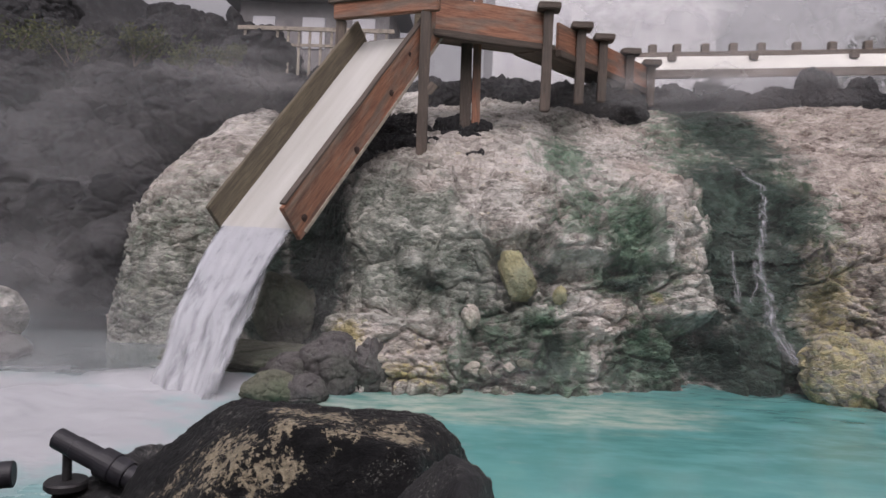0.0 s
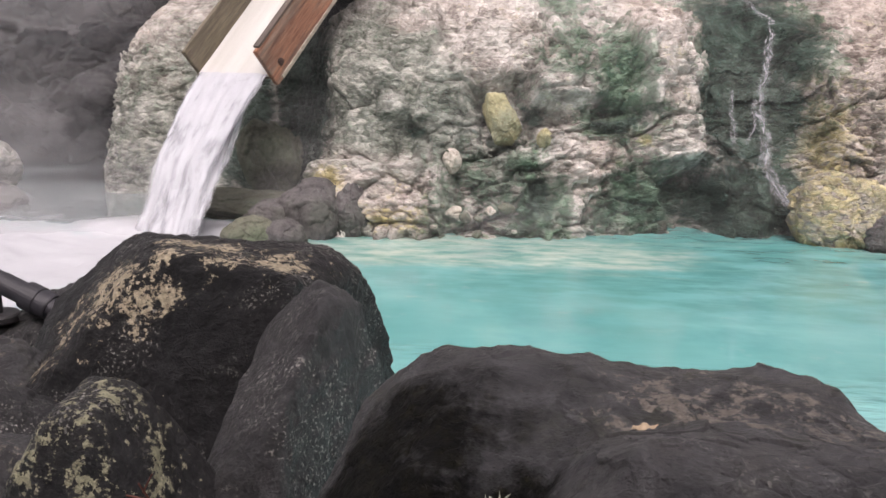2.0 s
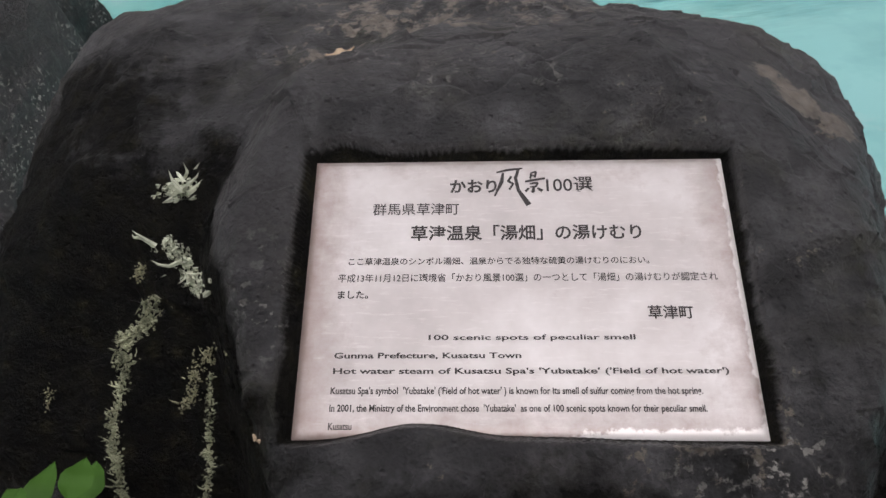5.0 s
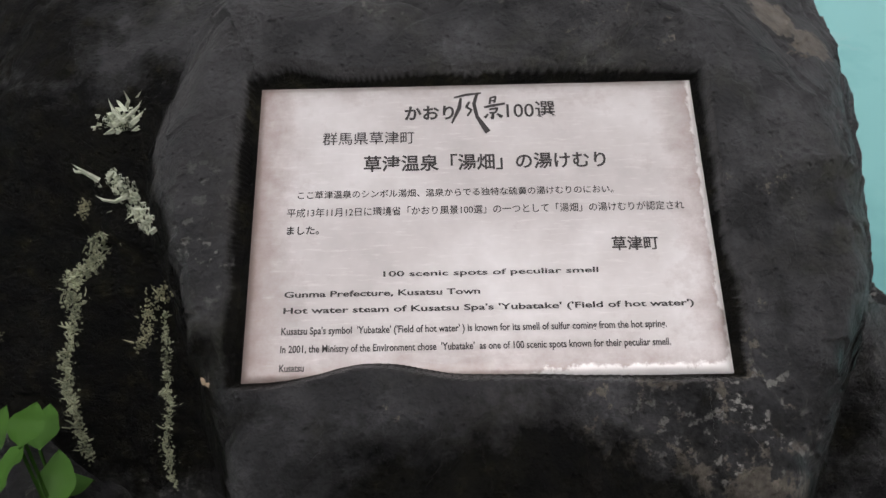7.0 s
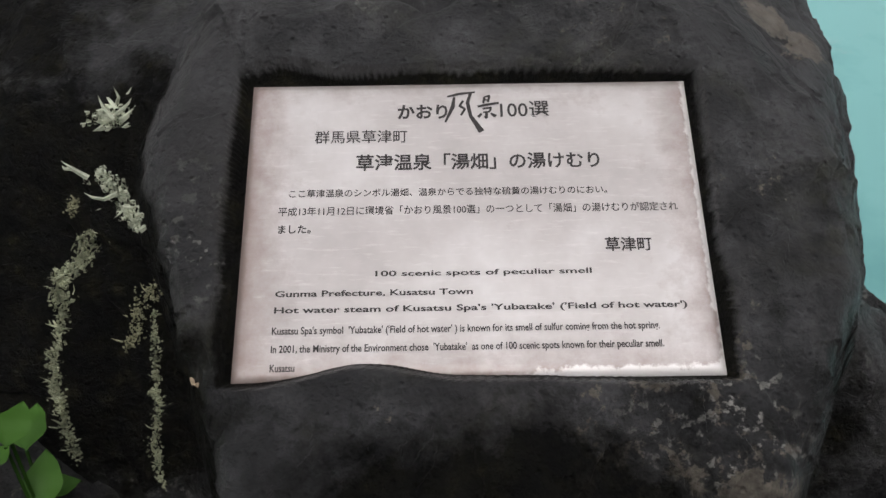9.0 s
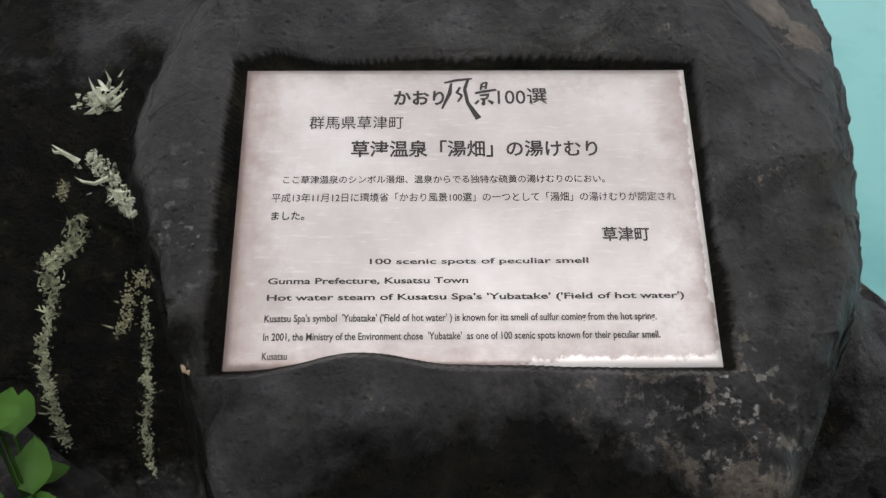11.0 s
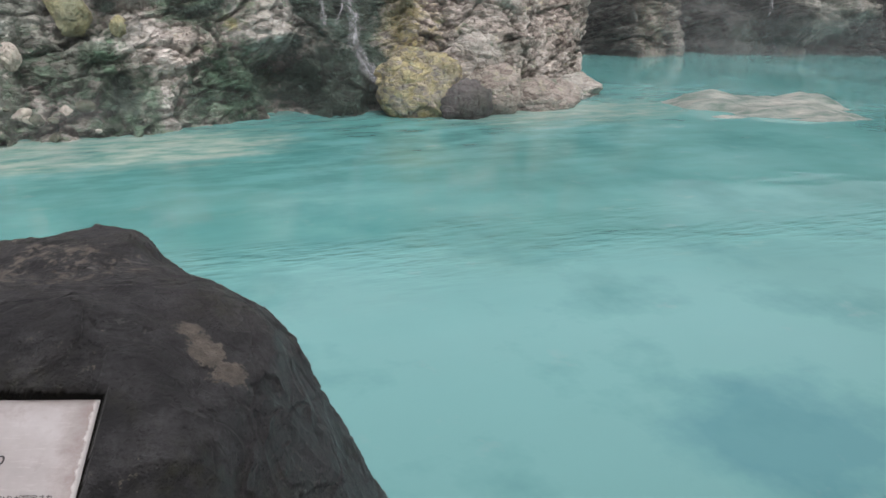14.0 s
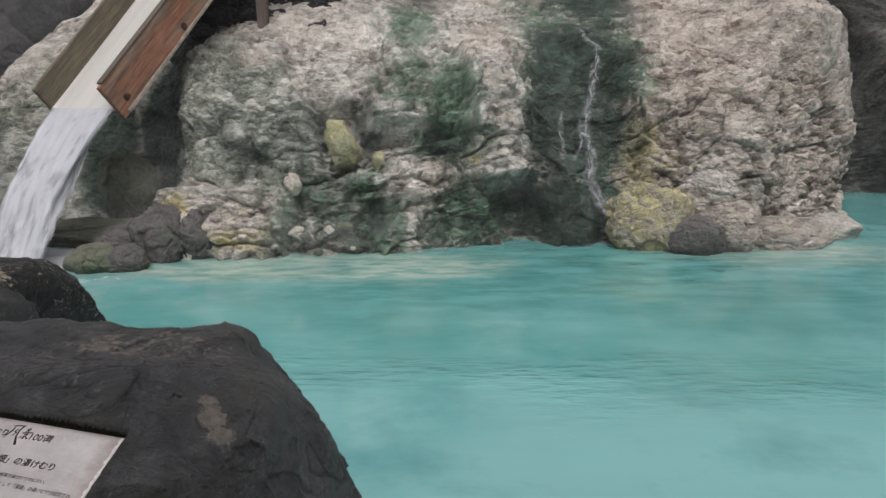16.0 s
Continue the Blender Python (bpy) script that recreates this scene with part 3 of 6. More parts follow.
# wet rock, and four small rows that darken hollows of the face
WET = [
    (4.71, 4.33, 0.86, 1.25, 0.7), (4.09, 2.64, 0.84, 0.75, 0.85), (3.95, 1.65, 0.74, 0.80, 0.95), (3.69, 0.44, 0.86, 0.47, 0.95), (4.23, 0.48, 0.34, 0.44, 0.9),
    (1.02, 0.48, 0.16, 0.25, 0.7), (1.95, 1.43, 0.32, 0.09, 0.8), (0.81, 1.51, 0.15, 0.15, 0.7), (-2.61, 1.59, 0.53, 1.11, 1.0), (-2.92, 0.54, 0.80, 0.66, 1.0),
    (-3.76, 1.32, 0.58, 1.09, 0.8), (-0.70, 1.29, 0.22, 0.10, 0.6), (10.30, 3.50, 1.50, 3.50, 1.0), (9.60, 1.50, 0.70, 3.00, 1.0), (10.40, 1.50, 0.60, 3.00, 1.0), (11.10, 1.50, 0.60, 3.00, 1.0),
    (15.00, 1.90, 1.20, 3.00, 0.95), (20.80, 1.50, 2.30, 3.00, 0.95),
]


def spots(x, z, rows):
    out = np.zeros(len(x))
    for cx, cz, rx, rz, s in rows:
        out = np.maximum(out, s * np.exp(-(((x - cx) / rx) ** 2 + ((z - cz) / rz) ** 2) ** 1.3 * 0.7)) if s > 0 else out
    return out


def swells(x, z, rows):
    out = np.zeros(len(x))
    for cx, cz, rx, rz, s in rows:
        out += s * np.exp(-((((x - cx) / rx) ** 2 + ((z - cz) / rz) ** 2) ** 3) * 0.6)
    return out


def slabs(x, z, rows, edge=0.07):
    out = np.zeros(len(x))
    for cx, cz, rx, rz, turn, s in rows:
        c, n = math.cos(radians(turn)), math.sin(radians(turn))
        u, v = np.abs((x - cx) * c + (z - cz) * n), np.abs((z - cz) * c - (x - cx) * n)
        far = smax(u - rx, v - rz, 0.12)
        w = np.clip(0.5 - far / (2 * edge), 0, 1)
        out += s * w * w * (3 - 2 * w)
    return out


FACE_POINTS = []


def rock_face():
    cols, rows = 1300, 390
    line = shore_line(cols)
    run = np.r_[0, np.cumsum(np.hypot(np.diff(RISE_D), np.diff(RISE_Z)))]
    v = np.concatenate([np.linspace(0, run[7], 300, endpoint=False), np.linspace(run[7], run[-1], rows - 300)])
    d, z = np.interp(v, run, RISE_D), np.interp(v, run, RISE_Z)
    tilt = np.gradient(z, v), np.gradient(d, v)
    x = np.repeat(line[None, :, 0], rows, 0)
    steep = np.clip((line[:, 0] - 6.0) / 1.6, 0, 1) * np.clip((10.2 - line[:, 0]) / 1.0, 0, 1)
    y = line[None, :, 1] + d[:, None] + (np.interp(v, run, STEEP_D) - d)[:, None] * steep[None]
    z = np.repeat(z[:, None], cols, 1)
    p = np.stack([x, y, z], -1).reshape(-1, 3)
    out = np.stack([0 * x, -np.repeat(tilt[0][:, None], cols, 1), np.repeat(tilt[1][:, None], cols, 1)], -1).reshape(-1, 3)
    turn = np.gradient(line, axis=0)
    side = np.repeat((turn[:, 1] / np.linalg.norm(turn, axis=1))[None], rows, 0).ravel()
    out[:, 0] = 0.8 * side * np.repeat(tilt[0][:, None], cols, 1).ravel()
    out /= np.linalg.norm(out, axis=1, keepdims=True)
    warp = p + 0.22 * np.stack([fbm(p * 1.5, 3, s) for s in (11, 12, 13)], 1)
    h = swells(p[:, 0] + 0.22 * fbm(p * 2.4, 3, 9), p[:, 2] + 0.16 * fbm(p * 2.4, 3, 8), SWELL)
    h += slabs(p[:, 0] + 0.10 * fbm(p * 3.0, 4, 109), p[:, 2] + 0.10 * fbm(p * 3.0, 4, 108), SLABS) + slabs(p[:, 0] + 0.4 * fbm(p, 4, 107), p[:, 2], EAST_SLABS, 0.3)
    h += 0.22 * fbm(p * 0.55, 3, 3)
    wetness = spots(p[:, 0], p[:, 2], WET)
    dry = 1 - 0.65 * wetness
    # large blocks, broken pieces on them and chips, each with a front tilted its own way
    smooth = np.clip(spots(p[:, 0], p[:, 2], SMOOTH), 0, 1)
    broken = dry * (1 - 0.8 * smooth) * np.clip(0.65 + 0.8 * fbm(p * 0.9, 2, 55), 0.25, 1.0)
    calm = (1 - 0.65 * np.clip((p[:, 2] - 2.0) / 1.2, 0, 1)) * np.where(p[:, 0] < -2.6, 0.5, 1.0)
    broken *= calm
    gap, val, lean = blocks(warp * np.array([1.25, 1.25, 1.5]), 5)
    h += dry * calm * (0.12 * (val - 0.5) + 0.16 * lean - 0.12 * np.exp(-gap / 0.035))
    tone = 0.35 * val
    gap, val, lean = blocks((p + 0.07 * np.stack([fbm(p * 4, 2, s) for s in (14, 15, 16)], 1)) * np.array([3.1, 3.1, 4.6]), 6)
    h += broken * (0.11 * (val - 0.5) + 0.18 * lean - 0.10 * np.exp(-gap / 0.06))
    tone += 0.35 * val
    gap, val, lean = blocks(p * np.array([8.0, 8.0, 11.0]) + 0.35 * fbm(p * 6, 2, 21)[:, None], 7)
    h += (0.3 + 0.7 * broken) * dry * (0.045 * (val - 0.5) + 0.100 * lean - 0.045 * np.exp(-gap / 0.09))
    tone += 0.30 * val
    slant = p[:, 2] * 1.0 - 0.38 * p[:, 0] + 0.9 * fbm(p * 0.7, 3, 35)
    saw = np.mod(slant * 2.2 + 0.5 * fbm(p * 1.7, 3, 36), 1.0)
    h += dry * (1 - smooth) * calm * 0.045 * np.minimum(saw, (1 - saw) * 9)
    h += 0.035 * fbm(p * 5, 4, 31, 0.55) + wetness * 0.08 * fbm(p * np.array([4, 4, 1.0]), 3, 33)
    p = p + out * h[:, None]
    FACE_POINTS.append(p)
    me = mesh_data("rock_face", p, grid_faces(rows, cols), FACE)
    attribute(me, "tone", tone)
    attribute(me, "basalt", np.clip((p[:, 0] - 9.0 + 0.5 * fbm(p * 1.2, 3, 71)) / 0.5, 0, 1) * (1 - 0.62 * np.exp(-((p[:, 0] - 12.9) / 0.9) ** 4) * np.clip(1.9 - p[:, 2] / 3, 0, 1) - 0.8 * np.exp(-((p[:, 0] - 17.2) / 1.1) ** 2 - ((p[:, 2] - 1.2) / 0.8) ** 2) - 0.7 * np.exp(-((p[:, 0] - 15.8) / 1.3) ** 2 - ((p[:, 2] - 0.4) / 0.6) ** 2)))
    q = p + 0.12 * np.stack([fbm(p * 2.2, 3, s) for s in (41, 42, 43)], 1)
    pale = spots(q[:, 0], q[:, 2], PALE)
    attribute(me, "pale", pale)
    for name, some in (("algae", ALGAE), ("greygreen", GREYGREEN), ("ochre", OCHRE), ("pink", PINK), ("wet", WET)):
        wide = 1.42 if name == "algae" else 1.0
        field = spots(q[:, 0], q[:, 2], [(x, z, rx * wide, rz * wide, k) for x, z, rx, rz, k in some])
        attribute(me, name, field - (1.0 if name == "greygreen" else 0.25) * pale if name in ("algae", "greygreen") else field)
    return tagged(new("rock_face", me), "cream and pink hot-spring rock face streaked with green algae", "rock face", kind="structure")


rock_face()


def on_face(x, z):
    """The place on the rock face at x and height z that is nearest to the water."""
    p = FACE_POINTS[0]
    near = p[(np.abs(p[:, 0] - x) < 0.08) & (np.abs(p[:, 2] - z) < 0.10)]
    return Vector(near[np.argmin(near[:, 1])]) if len(near) else Vector((x, 10.0, z))


def ground_height(x, y):
    back = np.interp(x, [s[0] for s in SHORE[3:]], [s[1] for s in SHORE[3:]]) + 6.5
    rise = np.clip((y - back) / 6.0, 0, 1)
    plateau = 4.7 * rise + 0.05 * np.clip(y - back - 6, 0, 120)
    west = np.clip((-x - 7.0) / 9.0, 0, 1) * np.clip((y - 11) / 14.0, 0, 1.5) * 8.5
    near = np.clip((1.35 + 0.35 * np.sin(x * 1.3 + 0.8 * np.sin(x * 0.7)) * np.clip(np.abs(x - 0.6) / 3.0, 0, 1) - y) / 0.8, 0, 1) * 1.25
    return np.maximum(np.maximum(plateau, west) - 0.9, near - 0.9)


def ground():
    a = np.sinh(np.linspace(-6.2, 6.2, 181)) * 2.2
    y, x = np.meshgrid(a + 8, a, indexing="ij")
    p = np.stack([x, y, ground_height(x, y) + 0.12 * fbm(np.stack([x, y, 0 * x], -1).reshape(-1, 3) * 0.6, 4, 50).reshape(x.shape)], -1).reshape(-1, 3)
    ob = new("ground", mesh_data("ground", p, grid_faces(181, 181), LAVA_FAR))
    return tagged(ob, "dark stony ground round the pool", "ground", kind="structure")


ground()

FALL = (-3.7, 8.9)


def pool():
    xs = np.concatenate([np.linspace(-30, -8, 30, endpoint=False), np.linspace(-8, 10, 240, endpoint=False), np.linspace(10, 34, 60)])
    ys = np.concatenate([np.linspace(0.2, 6, 66, endpoint=False), np.linspace(6, 12.5, 130, endpoint=False), np.linspace(12.5, 30, 60)])
    y, x = np.meshgrid(ys, xs, indexing="ij")
    p = np.stack([x, y, 0 * x], -1).reshape(-1, 3)
    foam = np.exp(-(((p[:, 0] + 5.2) / 2.7) ** 2 + ((p[:, 1] - 7.0) / 2.1) ** 2) ** 1.2)
    foam = np.maximum(foam, np.exp(-(((p[:, 0] - FALL[0]) / 1.3) ** 2 + ((p[:, 1] - FALL[1]) / 1.0) ** 2)))
    p[:, 2] += foam * (0.10 + 0.12 * fbm(p * 1.6, 4, 60)) + 0.004 * fbm(p * np.array([1.2, 2.4, 1]), 3, 61)
    back = np.interp(p[:, 0], [s[0] for s in SHORE[3:]], [s[1] for s in SHORE[3:]])
    edge = np.exp(-np.clip(back - p[:, 1], 0, 9) / 0.8)
    left = 1.4 * np.exp(-(((p[:, 0] - 0.1) / 2.5) ** 4 + ((p[:, 1] - 8.75) / 0.72) ** 2))
    spit = np.exp(-(((p[:, 0] - 7.0) / 2.0) ** 2 + ((p[:, 1] - 9.6) / 0.9) ** 2))
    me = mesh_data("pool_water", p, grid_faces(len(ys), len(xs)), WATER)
    attribute(me, "foam", foam)
    # a stone under the surface near the bank
    attribute(me, "sunken", np.exp(-(((p[:, 0] - 3.95) / 0.62) ** 2 + ((p[:, 1] - 1.95) / 0.62) ** 2)))
    # where the water colour is greyed as if by mist
    attribute(me, "mist_grey", np.clip((-3.2 - p[:, 0]) / 1.2, 0, 1) * np.clip((p[:, 1] - 8.2) / 1.2, 0, 1))
    # extent of the painted sky reflection on the near water
    attribute(me, "sky_gleam", np.clip((5.2 - p[:, 1] - 0.12 * (p[:, 0] - 2.5) + 0.8 * fbm(p * 0.7, 3, 64)) / 1.6, 0, 1) * np.clip(1.6 - np.abs(p[:, 0] - 3.0) / 3.0, 0, 1))
    # weight of the painted dark reflection: below the face and far east
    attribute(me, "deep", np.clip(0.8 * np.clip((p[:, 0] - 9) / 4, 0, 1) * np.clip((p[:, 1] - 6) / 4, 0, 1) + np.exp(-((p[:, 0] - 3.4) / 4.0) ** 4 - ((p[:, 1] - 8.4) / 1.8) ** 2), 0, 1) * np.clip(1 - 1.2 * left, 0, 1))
    breeze = np.exp(-((p[:, 1] - 4.75 + 0.12 * (p[:, 0] - 2.5) + 0.5 * fbm(p * 0.8, 3, 63)) / 0.45) ** 2)
    attribute(me, "breeze", np.clip(0.03 + 0.97 * breeze + 0.35 * np.exp(-np.clip(back - p[:, 1], 0, 9) / 1.2), 0, 1))
    attribute(me, "shallow", np.clip(0.25 * edge + 1.0 * left + 0.75 * spit, 0, 1))
    return tagged(new("water", me), "milky turquoise hot-spring water with fine ripples", "water", kind="structure")


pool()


# ---- stones in front ----
PC = Vector((0.9724, 0.7957, 1.2826))
PU = Vector((0.9736, -0.2222, -0.0519)).normalized()
PN = Vector((-0.0559, -0.4528, 0.8898))
PV = PN.cross(PU).normalized()
PN = PU.cross(PV).normalized()
PLAQUE = Matrix((PU, PV, PN)).transposed().to_4x4()
PLAQUE.translation = PC
PLAQUE_W, PLAQUE_H = 0.500, 0.3443


def bump_at(p, x, y, z, r, h):
    return h * np.exp(-(((p - np.array((x, y, z))) ** 2).sum(1)) / r ** 2)


def recess(a, b):
    """Below zero inside the outline that is carved round the plaque, at places along its width and height."""
    q = np.stack([a, b, 0 * a], -1)
    jag = 0.0042 * fbm(q * 20, 3, 15)
    low = -PLAQUE_H / 2 - 0.001 + 0.021 * np.exp(-((a + 0.115) / 0.07) ** 2) + 0.006 * np.exp(-((a - 0.04) / 0.10) ** 2) + jag * 0.4
    chip = 0.013 * np.exp(-((a + 0.225) / 0.055) ** 2) + 0.006 * np.exp(-((a - 0.06) / 0.08) ** 4)
    return np.maximum(np.maximum(np.abs(a + 0.003) - PLAQUE_W / 2 - 0.006 + jag * 0.4, b - PLAQUE_H / 2 - 0.001 - chip - jag), low - b)


def plaque_stone_solid():
    main = plane_form([
        (PN, PC + PN * 0.016),
        ((0.08, 0.22, 0.97), (1.099, 1.398, 1.366)),
        ((-0.30, 0.42, 0.86), (0.80, 1.36, 1.345)),
        ((0.15, 0.45, 0.88), (1.15, 1.85, 1.31)),
        ((0.82, 0.03, 0.57), (1.596, 1.201, 1.265)),
        ((0.37, -0.21, 0.90), (1.414, 1.018, 1.354)),
        ((0.92, -0.09, 0.39), (1.638, 1.153, 1.088)),
        ((0.81, -0.46, 0.35), (1.454, 0.830, 1.250)),
        ((0.72, -0.68, 0.11), (1.370, 0.650, 1.120)),
        ((0.61, 0.32, 0.73), (1.436, 1.440, 1.302)),
        ((0.82, 0.44, 0.37), (1.456, 1.618, 1.248)),
        ((0.05, 0.98, 0.20), (0.9, 1.95, 1.20)),
        ((0.0, -0.85, 0.50), (0.95, 0.44, 1.12)),
        ((-0.80, 0.10, 0.60), (0.665, 0.98, 1.35)),
        ((-0.97, -0.20, 0.12), (0.615, 0.9, 1.15)),
        ((0, 0, -1), (1, 1, -0.2)),
    ], 0.035)
    left = plane_form([
        ((-0.10, -0.26, 0.95), (0.55, 1.55, 1.325)),
        ((0.02, 0.20, 0.97), (0.60, 1.82, 1.325)),
        ((-0.25, -0.86, 0.44), (0.42, 1.27, 1.17)),
        ((-0.72, -0.10, 0.68), (0.28, 1.60, 1.22)),
        ((-0.97, 0.05, 0.20), (0.12, 1.6, 1.0)),
        ((0.05, 0.98, 0.20), (0.5, 1.95, 1.20)),
        ((0.75, -0.10, 0.65), (1.35, 1.62, 1.32)),
        ((0.9, 0.3, 0.1), (1.42, 1.6, 1.0)),
        ((0, 0, -1), (1, 1, -0.2)),
    ], 0.09)
    c, u, v, n = (np.array(a) for a in (PC, PU, PV, PN))

    def form(p, skin):
        s = smin(main(p), left(p), 0.012)
        s = s - bump_at(p, 1.22, 1.80, 1.28, 0.20, 0.010) - bump_at(p, 0.60, 1.80, 1.30, 0.22, 0.012) + bump_at(p, 1.40, 1.62, 1.30, 0.08, 0.03)
        rough = skin
        s = s + rough
        q = p - c
        a, b, h = q @ u, q @ v, q @ n
        flat = np.clip(1.2 - np.maximum(np.abs(a) / 0.30, np.abs(b) / 0.22), 0, 0.2) * 5
        s = s * (1 - flat) + flat * np.maximum(s, h - 0.016 + 0.25 * rough)
        # the sides of the recess lean outwards
        cut = recess(a, b) - 0.45 * np.clip(h + 0.006, 0, 0.03)
        return np.maximum(s, -np.maximum(smax(cut, -0.006 - h, 0.003), h - 0.25))

    def skin(p):
        ridge = vnoise(p * np.array([7, 10, 7]), 77)
        _, val, lean = blocks(p * np.array([6.5, 6.5, 6.5]) + 0.5 * fbm(p * 5, 3, 81)[:, None], 82)
        _, _, lean2 = blocks(p * 15.0 + 0.5 * fbm(p * 11, 2, 83)[:, None], 84)
        crack, _, _ = blocks(p * np.array([3.4, 3.4, 5.0]) + 0.6 * fbm(p * 4, 3, 85)[:, None], 86)
        rough = (0.011 * fbm(p * 3.0, 3, 3) - 0.008 * (1 - np.abs(ridge)) ** 4 - 0.012 * fbm(p * 8, 4, 78) + 0.010 * lean + 0.005 * lean2 - 0.003 * np.abs(fbm(p * 24, 3, 87))
                 + 0.010 * np.exp(-crack / 0.02) * np.clip(fbm(p * 3, 2, 88) * 3, 0, 1))
        return rough

    return Stone(form, skin)


def crust_field(me, rows, name="crust"):
    """Where lichen grows, the skin is scarred or shade is painted: spots of centre, radius and strength."""
    p = np.empty(len(me.vertices) * 3, dtype=np.float32)
    me.vertices.foreach_get("co", p)
    p = p.reshape(-1, 3).astype(float)
    out = np.zeros(len(p))
    for x, y, z, r, s in rows:
        out = np.maximum(out, s * np.exp(-((((p - np.array((x, y, z))) ** 2).sum(1)) / r ** 2) ** 1.5 * 0.8))
    if name == "mossy_shade" and me.name.startswith("plaque_stone"):
        # grime and the rim's shade, both painted on the sides of the recess
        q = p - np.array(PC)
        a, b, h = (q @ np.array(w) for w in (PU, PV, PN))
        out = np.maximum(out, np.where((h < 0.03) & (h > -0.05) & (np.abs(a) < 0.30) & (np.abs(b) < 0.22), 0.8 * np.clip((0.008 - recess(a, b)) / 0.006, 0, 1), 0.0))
    if name in me.attributes:
        return
    attribute(me, name, out)


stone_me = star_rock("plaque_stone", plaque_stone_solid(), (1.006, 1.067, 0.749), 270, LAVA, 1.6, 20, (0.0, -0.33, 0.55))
crust_field(stone_me, [(1.36, 1.09, 1.36, 0.035, 1.0), (1.39, 1.04, 1.355, 0.036, 1.1), (1.42, 0.99, 1.34, 0.036, 1.1), (1.45, 0.95, 1.32, 0.032, 1.0), (0.97, 1.41, 1.34, 0.05, 0.85), (1.05, 1.38, 1.36, 0.04, 0.95),
                       (0.80, 1.44, 1.34, 0.04, 0.55), (1.18, 1.88, 1.31, 0.04, 0.6), (0.95, 1.55, 1.34, 0.20, 0.50), (1.20, 1.45, 1.36, 0.16, 0.46), (1.15, 0.52, 1.16, 0.14, 0.55), (0.85, 0.50, 1.17, 0.06, 0.42), (1.2, 1.0, 1.4, 0.10, 0.3), (1.3, 0.75, 1.27, 0.03, 0.5)])
# moss and painted shade: left crevice side and front below the plaque
crust_field(stone_me, [(0.45, 1.15, 1.0, 0.30, 1.0), (0.33, 1.50, 1.2, 0.26, 0.6), (0.35, 1.35, 0.9, 0.35, 1.0), (0.50, 0.95, 0.95, 0.30, 1.0), (0.55, 0.75, 1.0, 0.22, 0.95), (0.60, 1.22, 1.2, 0.10, 0.7), (0.7, 0.45, 0.95, 0.20, 0.8), (1.45, 0.5, 0.9, 0.3, 0.7), (0.30, 1.2, 1.1, 0.25, 1.0), (0.62, 1.30, 1.28, 0.07, 0.5), (0.75, 0.45, 1.08, 0.12, 0.6), (1.25, 0.45, 1.05, 0.12, 0.6), (0.60, 0.9, 1.15, 0.15, 0.9), (1.0, 0.40, 1.05, 0.18, 0.7), (1.35, 0.42, 1.0, 0.2, 0.7), (0.82, 0.48, 1.14, 0.14, 0.9), (0.95, 0.42, 0.98, 0.28, 0.9), (1.12, 0.47, 1.12, 0.10, 0.45), (0.75, 0.42, 1.12, 0.12, 0.55)], "mossy_shade")
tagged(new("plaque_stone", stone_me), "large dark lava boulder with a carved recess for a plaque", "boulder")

mp = Nodes("etched_metal")
tone = mp.noise(6, 5)
plate_col = mp.ramp(tone, [(0.32, (0.39, 0.36, 0.35)), (0.5, (0.48, 0.45, 0.44)), (0.66, (0.58, 0.555, 0.55))])
scratch = mp.noise(30, 5, 0.65, (1.0, 7.0, 1.0))
plate_col = mp.mix(mp.ramp(scratch, [(0.55, 0.0), (0.72, 0.35)]), plate_col, (0.70, 0.67, 0.66))
worn = mp.ramp(mp.math("ADD", mp.attr("worn"), mp.math("MULTIPLY", mp.math("SUBTRACT", mp.noise(38, 6, 0.7), 0.5), 1.2)), [(0.15, 0.0), (0.85, 0.85)])
plate_col = mp.mix(worn, plate_col, (0.27, 0.20, 0.18))
# painted highlight on the plate's edges
plate_col = mp.mix(mp.ramp(mp.math("ADD", mp.attr("rim_glint"), mp.math("MULTIPLY", mp.math("SUBTRACT", mp.noise(55, 5, 0.7), 0.5), 1.4)), [(0.45, 0.0), (0.65, 0.8)]), plate_col, (0.80, 0.78, 0.77))
mp.bump(mp.noise(150, 4), 0.18, 0.001)
PLATE = mp.done(plate_col, mp.ramp(scratch, [(0.3, 0.34), (0.7, 0.52)]), Metallic=0.15)


